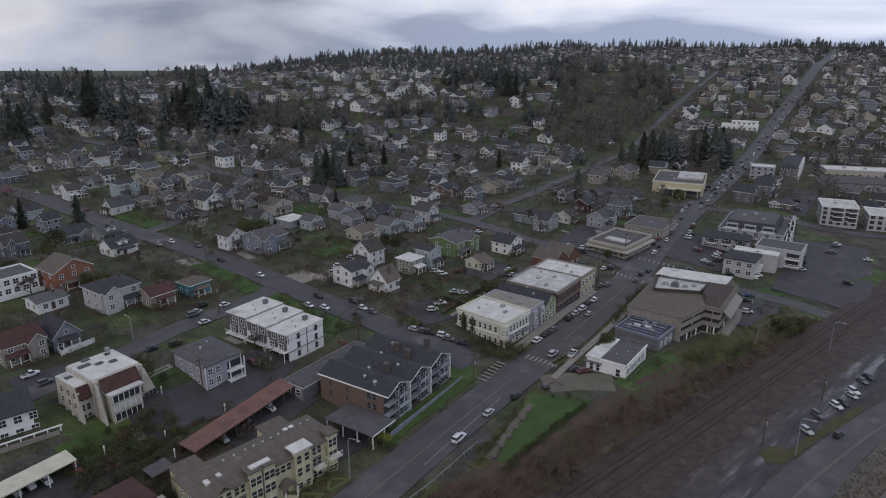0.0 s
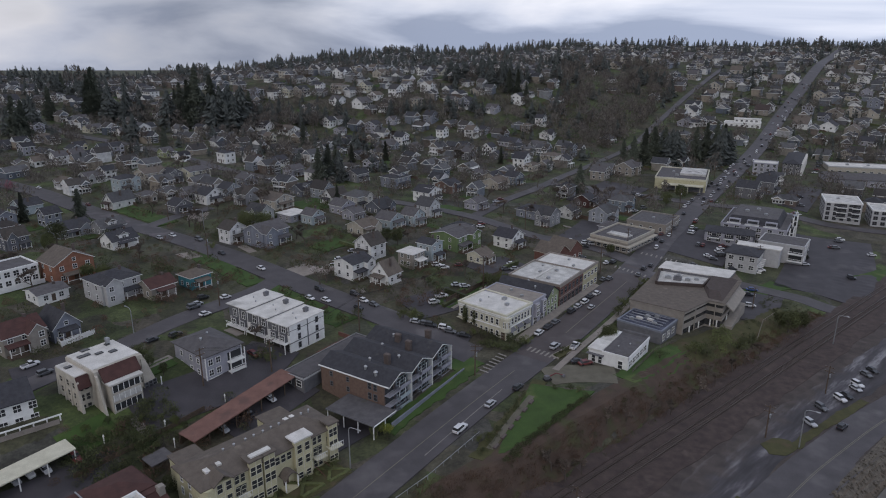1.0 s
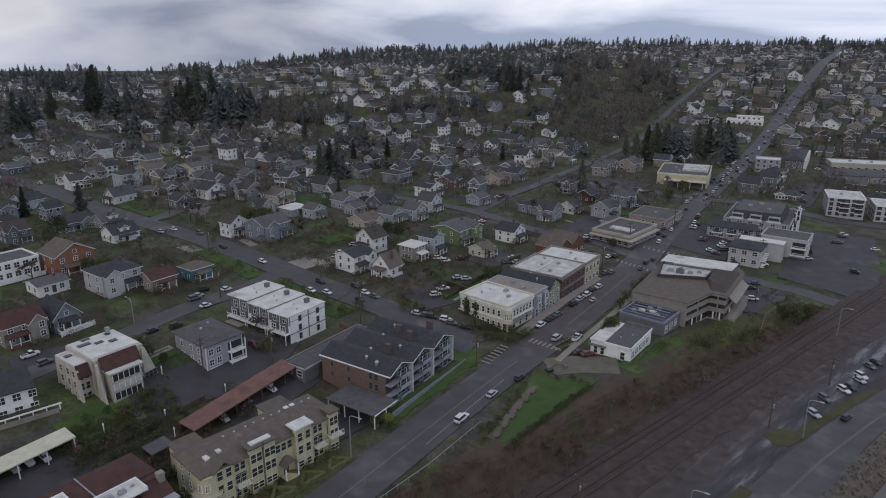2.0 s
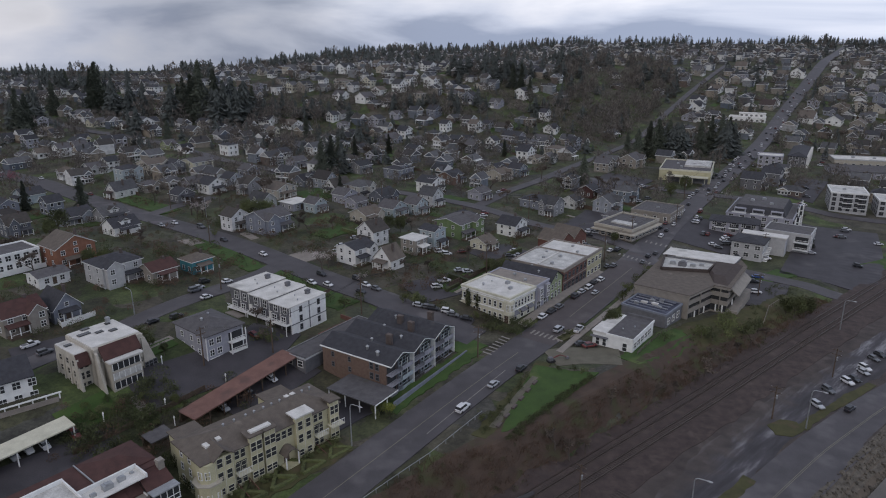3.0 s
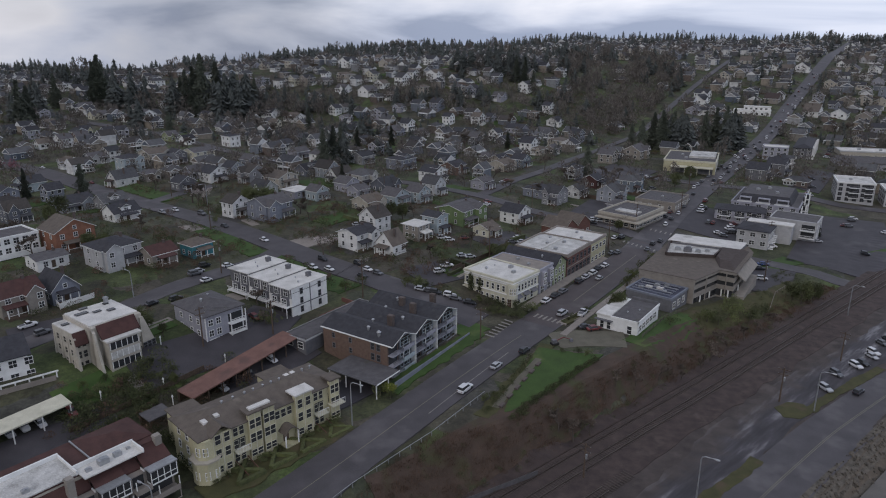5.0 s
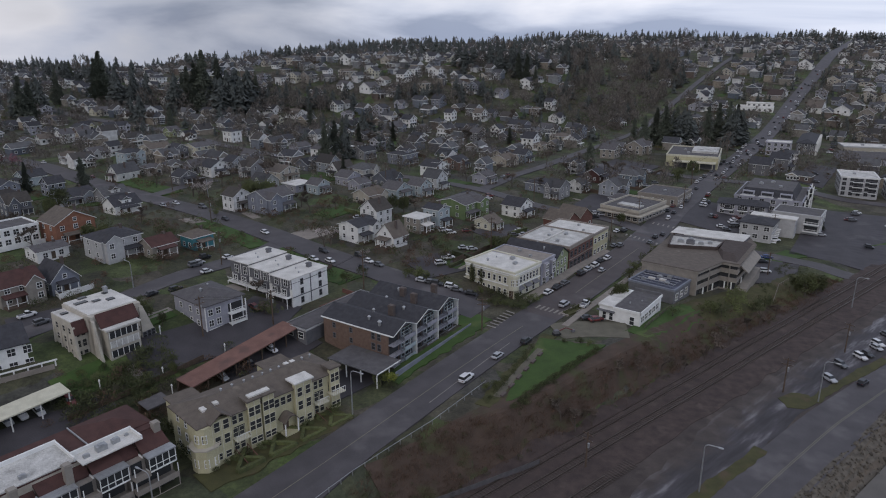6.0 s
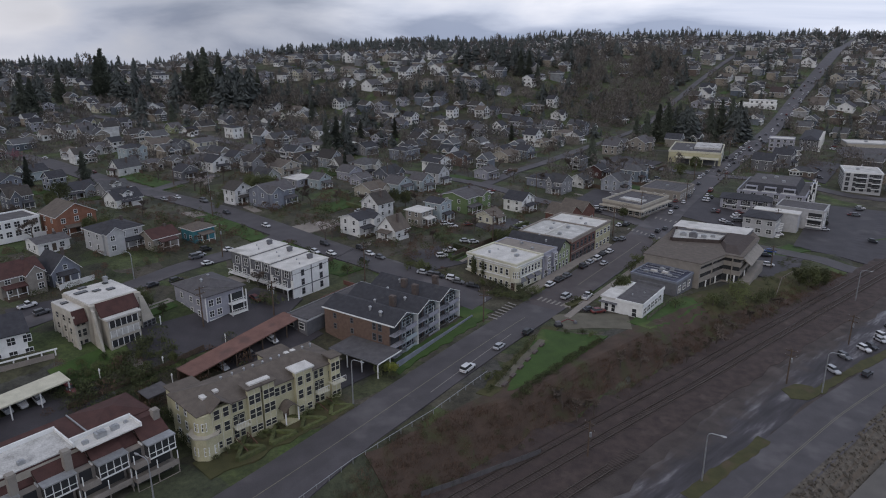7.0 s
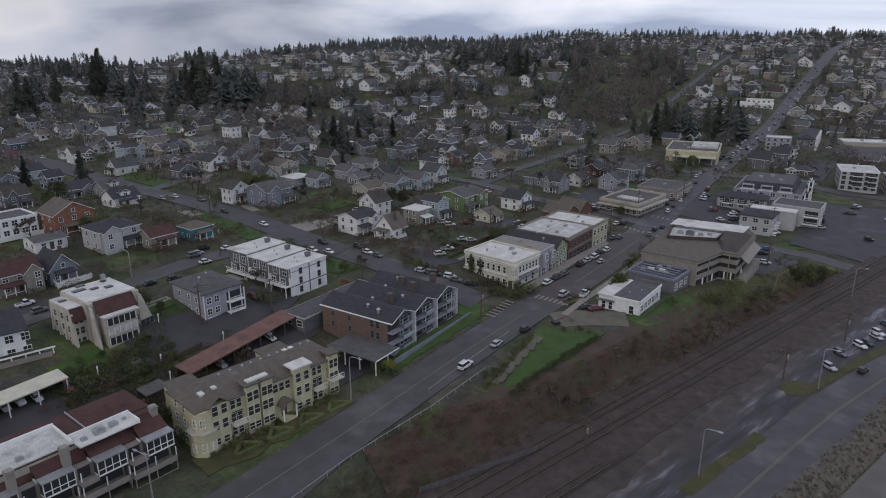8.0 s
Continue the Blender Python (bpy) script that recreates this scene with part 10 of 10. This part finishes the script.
# ---- woods, brush and rocks ----
def scatter(name, kind, spots, material, label, category):
    """Many low trees or bushes in one sheet of faces, for woods that nobody could count."""
    rg = random.Random(name)
    verts, faces = [], []

    def tri(a, b, c):
        verts.extend((a, b, c))
        faces.append((len(verts) - 3, len(verts) - 2, len(verts) - 1))

    for x, y, h in spots:
        z = ground(x, y)
        if kind == "conifer":
            wide = rg.uniform(.26, .42) * h
            tiers, boughs = (36, 22) if h > 17 and y < 700 else (22, 14) if h > 10 and y < 700 else (11, 8)
            for k in range(tiers):
                t = .03 + .96 * k / tiers
                r = wide * (1 - t) ** .8 * rg.uniform(.6, 1.2) + .02 * h
                zz = z + h * t
                for i in range(boughs):
                    a = (i + rg.uniform(-.4, .4)) * math.tau / boughs + k
                    rr = r * rg.uniform(.5, 1.25)
                    b = a + rg.uniform(.6, 1.2) * 6.3 / boughs
                    tri((x + .2 * rr * math.cos(a), y + .2 * rr * math.sin(a), zz + rg.uniform(.06, .14) * h * (11 / tiers) ** .5), (x + rr * math.cos(a), y + rr * math.sin(a), zz - .05 * h * rg.random()), (x + rr * math.cos(b), y + rr * math.sin(b), zz - .06 * h * rg.random()))
        elif kind == "brush":
            for i in range(46):
                a, rr = rg.uniform(0, math.tau), h * 1.7 * math.sqrt(rg.random())
                px, py = x + rr * math.cos(a), y + rr * math.sin(a)
                b, s = rg.uniform(0, math.tau), h * rg.uniform(.02, .07)
                l = h * rg.uniform(.25, 1.0) * (1.15 - rr / (h * 1.9))
                tri((px - s * math.cos(b), py - s * math.sin(b), z - .1), (px + s * math.cos(b), py + s * math.sin(b), z - .1), (px + rg.uniform(-.5, .5) * l, py + rg.uniform(-.5, .5) * l, z + l))
        else:
            wide = h * (.46 if kind == "bare" else .85)
            for i in range(130 if kind == "bare" else 150 if y < 270 else 70):
                a, t = rg.uniform(0, math.tau), rg.uniform(.12, 1)
                rr = wide * math.sin(math.pi * min(.95, t * .85 + .08)) * math.sqrt(rg.random())
                p = Vector((x + rr * math.cos(a), y + rr * math.sin(a), z + h * t))
                up = Vector((rg.uniform(-.6, .6), rg.uniform(-.6, .6), rg.uniform(.5, 1))) * h * rg.uniform(.10, .24)
                s = Vector((rg.uniform(-1, 1), rg.uniform(-1, 1), rg.uniform(-.3, .3))) * h * (.036 if kind == "bare" else .055 if y < 270 else .08)
                tri(tuple(p - s), tuple(p + s), tuple(p + up))
            if kind == "bare":
                tri((x - .012 * h, y, z - .5), (x + .012 * h, y, z - .5), (x, y, z + h * .8))
    me = bpy.data.meshes.new(name)
    me.from_pydata(verts, [], faces)
    me.materials.append(material)
    return tagged(new(name, me), label, category, kind="stuff")


wr = random.Random(11)
con, bare = [], []


def clumps(x, y):
    """Where trees stand together: -1 to 1."""
    return noise.noise((x * .016, y * .016, 4)) + .5 * noise.noise((x * .05, y * .05, 8))


for _ in range(19000):
    y = wr.uniform(300, 1100)
    x = wr.uniform(-.74, .74) * y
    if near_road(x, y, 8):
        continue
    c = clumps(x, y)
    if wooded(x, y):
        if wr.random() < .50 + .3 * c:
            (con if c > .35 and wr.random() < .45 or wr.random() < .06 else bare).append((x, y, wr.uniform(5, 14)))
    elif y > 860 and wr.random() < .12 + .40 * c:
        (con if wr.random() < .93 else bare).append((x, y, wr.uniform(5, 14) + 5 * max(0, c)))
    elif y > 400 and wr.random() < .26 + .6 * max(0, c) and free(x, y, -.5):
        (con if wr.random() < .30 else bare).append((x, y, wr.uniform(4.5, 8 + 6 * max(0, c))))
    elif y <= 400 and wr.random() < .20 and free(x, y, .3):
        bare.append((x, y, wr.uniform(4, 8)))
# the crest against the sky: close forest in the middle, looser towards both ends
for _ in range(2600):
    x = wr.uniform(-760, 900)
    y = 890 + 350 * ramp(-260, -60, x) - wr.uniform(-30, 150)
    lump = noise.noise((x * .016, y * .01, 2))
    thick = .30 * ramp(-190, -110, x) * (1 - ramp(120, 230, x)) + .12 * ramp(250, 420, -x)
    if not near_road(x, y, 9) and abs(x) < .75 * y and wr.random() < .24 + thick + .8 * lump:
        (con if wr.random() < .88 else bare).append((x, y, 6 + (7 + 8 * max(0, lump) + 6 * ramp(120, 420, -x) + 9 * thick) * wr.random() ** 1.2))
# dark stands of firs on the middle slopes
for cx, cy, rx, ry, n, tall in ((-178, 545, 26, 16, 26, 30), (-250, 560, 16, 12, 7, 24), (-300, 520, 12, 12, 6, 24), (-120, 560, 40, 14, 20, 15), (150, 428, 16, 10, 12, 20), (182, 440, 9, 8, 7, 21), (60, 640, 60, 30, 40, 17), (130, 760, 50, 40, 50, 16), (-60, 366, 7, 6, 5, 16), (-210, 470, 12, 10, 6, 18), (-60, 470, 20, 8, 8, 13), (20, 560, 30, 10, 12, 14), (-330, 640, 50, 25, 24, 19), (-60, 760, 120, 40, 70, 16), (330, 720, 60, 40, 26, 13)):
    for _ in range(n):
        x, y = cx + wr.gauss(0, .6) * rx, cy + wr.gauss(0, .6) * ry
        if not near_road(x, y, 7):
            con.append((x, y, tall * wr.uniform(.6, 1.1)))
# far trees carry the haze in their base colour
scatter("far_conifers", "conifer", con, HAZEDNEEDLES, "dark conifers on the hills and the skyline", "woods")
scatter("far_woods", "bare", bare, HAZEDTWIGS, "brown leafless woods in the gulch and gardens", "woods")

# undergrowth between the houses
low = []
for _ in range(15000):
    y = wr.uniform(110, 740)
    x = wr.uniform(-.72, .72) * y
    s, a = inland(x, y)
    if s < 45 or near_road(x, y, 7) or not free(x, y, 1.0) or wr.random() < .45:
        continue
    if x > 60 and y < 330:
        continue
    low.append((x, y, wr.uniform(.7, 1.7) + (1.2 if wr.random() < .25 else 0)))
for _ in range(2600):
    x, y = wr.uniform(-140, 40), wr.uniform(150, 300)
    if inland(x, y)[0] > 62 and not near_road(x, y, 6.5) and free(x, y, -.6) and clumps(x * 2, y * 2) > -.12 and not (x > -66 and y < 176):
        low.append((x, y, wr.uniform(.6, 1.5) + (1.4 if wr.random() < .15 else 0)))
scatter("garden_bushes", "bush", low[::2], LEAFSTUFF, "dark garden bushes and hedges between the houses", "bushes")
scatter("garden_scrub", "bush", low[1::2], BRUSHSTUFF, "brown leafless garden scrub between the houses", "bushes")

# garden fences, clipped hedges and concrete drives between the houses
fen, hed, drv, lwn = bmesh.new(), bmesh.new(), bmesh.new(), bmesh.new()


def strip(bm, x, y, turn, length, wide, high, lift=0.0):
    c, s = math.cos(radians(turn)), math.sin(radians(turn))
    n = max(1, int(length / 4))
    rows = []
    for i in range(n + 1):
        u = length * (i / n - .5)
        row = []
        for v, h in ((-wide / 2, -.3), (-wide / 2, high), (wide / 2, high), (wide / 2, -.3)):
            px, py = x + c * u - s * v, y + s * u + c * v
            row.append((px, py, ground(px, py) + h + lift))
        rows.append(row)
    loft(bm, rows)


for _, x, y in spots[:330] + [(0, a, b) for a, b, r in TAKEN[:160] if r > 4 and inland(a, b)[0] > 60]:
    for k in range(2):
        turn = wr.choice((53, -37))
        o = Vector((wr.uniform(-9, 9), wr.uniform(-9, 9)))
        if y < 168 and x > -62 or near_road(x + o.x, y + o.y, 8) or not free(x + o.x, y + o.y, -2.5):
            continue
        q = wr.random()
        if k and wr.random() < .5:
            strip(lwn, x + o.x, y + o.y, turn, wr.uniform(6, 13), wr.uniform(4, 8), .07)
        elif q < .36:
            strip(fen, x + o.x, y + o.y, turn, wr.uniform(6, 15), .1, wr.uniform(.9, 1.6))
        elif q < .66:
            strip(hed, x + o.x, y + o.y, turn, wr.uniform(5, 12), wr.uniform(.7, 1.2), wr.uniform(.7, 1.6))
        else:
            strip(drv, x + o.x, y + o.y, turn, wr.uniform(5, 9), wr.uniform(1.2, 2.8), .06)
solid("garden_fences", fen, TIMBER, "weathered timber fences between the gardens", "fences", "stuff")
solid("garden_lawns", lwn, LAWN, "small green lawns between the houses", "lawns", "stuff")
solid("garden_hedges", hed, LEAFSTUFF, "dark clipped hedges between the gardens", "hedges", "stuff")
solid("garden_drives", drv, CONCRETE, "pale concrete drives and paths beside the houses", "driveways", "stuff")

# bluff above the railway
bluff, green = [], []
d = Vector((.7645, .6446))
for _ in range(9000):
    a, s = wr.uniform(-75, 150), wr.uniform(4.6, 24)
    top = 17 - 5.5 * ramp(-22, -4, a) * (1 - ramp(38, 58, a))
    if s > top - .6 + (6 if a > 62 else 0):
        continue
    p = Vector((23.5, 112.8)) + d * a + Vector((-.6446, .7645)) * s
    if near_road(p.x, p.y, 7.0) or 40 < p.x < 62 and p.y > 150 and s > 15 or not free(p.x, p.y, .5):
        continue
    if a > 56 and s > 10.5 and wr.random() < .8:
        continue
    if (s > 13 and a > 66) or wr.random() < .06:
        green.append((p.x, p.y, wr.uniform(.4, 1.2)))
    else:
        bluff.append((p.x, p.y, wr.uniform(.35, .8) + (.6 if wr.random() < .12 else 0)))
scatter("bluff_brush", "brush", bluff, BRUSHSTUFF, "dense brown leafless brush on the bluff", "brush")
scatter("bluff_bushes", "bush", green, LEAFSTUFF, "dark green bushes on the bluff", "bushes")

# overgrown slope between the carports and the townhouses, and the hedge below the lawn
slope = []
for _ in range(900):
    x, y = wr.uniform(-84, -44), wr.uniform(104, 141)
    s, a = inland(x, y)
    u = .6 * x + .8 * y
    if 47 < u < 71 and -.8 * x + .6 * y > 104 and -.8 * x + .6 * y < 131 and free(x, y, -3.0) and not (u > 60 and -.8 * x + .6 * y < 118):
        slope.append((x, y, wr.uniform(.6, 1.7) + (1.5 if wr.random() < .10 else 0)))
for k in range(150):
    t = k / 150
    x, y = 12.5 + 21.5 * t + wr.uniform(-.7, .7), 119.0 + 24.0 * t + wr.uniform(-.7, .7)
    slope.append((x + .8, y - .9, wr.uniform(.5, 1.1)))
for k in range(60):
    x, y = 8.0 + 12 * k / 60 + wr.uniform(-.8, .8), 119.5 + 24 * k / 60 + wr.uniform(-.8, .8)
    slope.append((x, y, wr.uniform(.4, 1.0)))
scatter("slope_bushes", "bush", slope, LEAFSTUFF, "dark green bushes and ivy on the slopes", "bushes")

# rocks along the shore
rk = random.Random(5)
shapes = []
for k in range(6):
    bm = bmesh.new()
    bmesh.ops.create_icosphere(bm, subdivisions=1, radius=1)
    for v in bm.verts:
        v.co *= rk.uniform(.7, 1.15)
        v.co.z *= .7
    shapes.append(mesh(bm, "rock", ROCK))
bank = thing("riprap", 0, 0, 0, 0, "bank of grey-brown boulders along the wet sand", "rocks", kind="structure")
for k in range(170):
    a, s = rk.uniform(-8, 66), -rk.uniform(33.5, 40.5)
    p = Vector((23.5, 112.8)) + d * a + Vector((-.6446, .7645)) * s
    r = rk.uniform(.3, .75)
    part("rock", shapes[k % 6], None, bank, m=Matrix.Translation((p.x, p.y, ground(p.x, p.y) + .1)) @ Euler((rk.random(), rk.random(), rk.uniform(0, 6))).to_matrix().to_4x4() @ Matrix.Diagonal((r, r * rk.uniform(.7, 1.2), r, 1)))
small = bmesh.new()
for k in range(900):
    a, s = rk.uniform(-8, 75), -rk.uniform(32.8, 41.5)
    p = Vector((23.5, 112.8)) + d * a + Vector((-.6446, .7645)) * s
    r = rk.uniform(.12, .42)
    v = [small.verts.new((p.x + r * rk.uniform(.6, 1.2) * math.cos(i * 1.571 + k), p.y + r * rk.uniform(.6, 1.2) * math.sin(i * 1.571 + k), ground(p.x, p.y) - .1)) for i in range(4)]
    u = [small.verts.new((q.co.x * .4 + p.x * .6, q.co.y * .4 + p.y * .6, q.co.z + .1 + r * rk.uniform(.5, 1.1))) for q in v]
    small.faces.new(u)
    for i in range(4):
        small.faces.new((v[i], v[(i + 1) % 4], u[(i + 1) % 4], u[i]))
solid("shore_stones", small, ROCK, "small grey-brown stones between the boulders", "stones", "stuff")
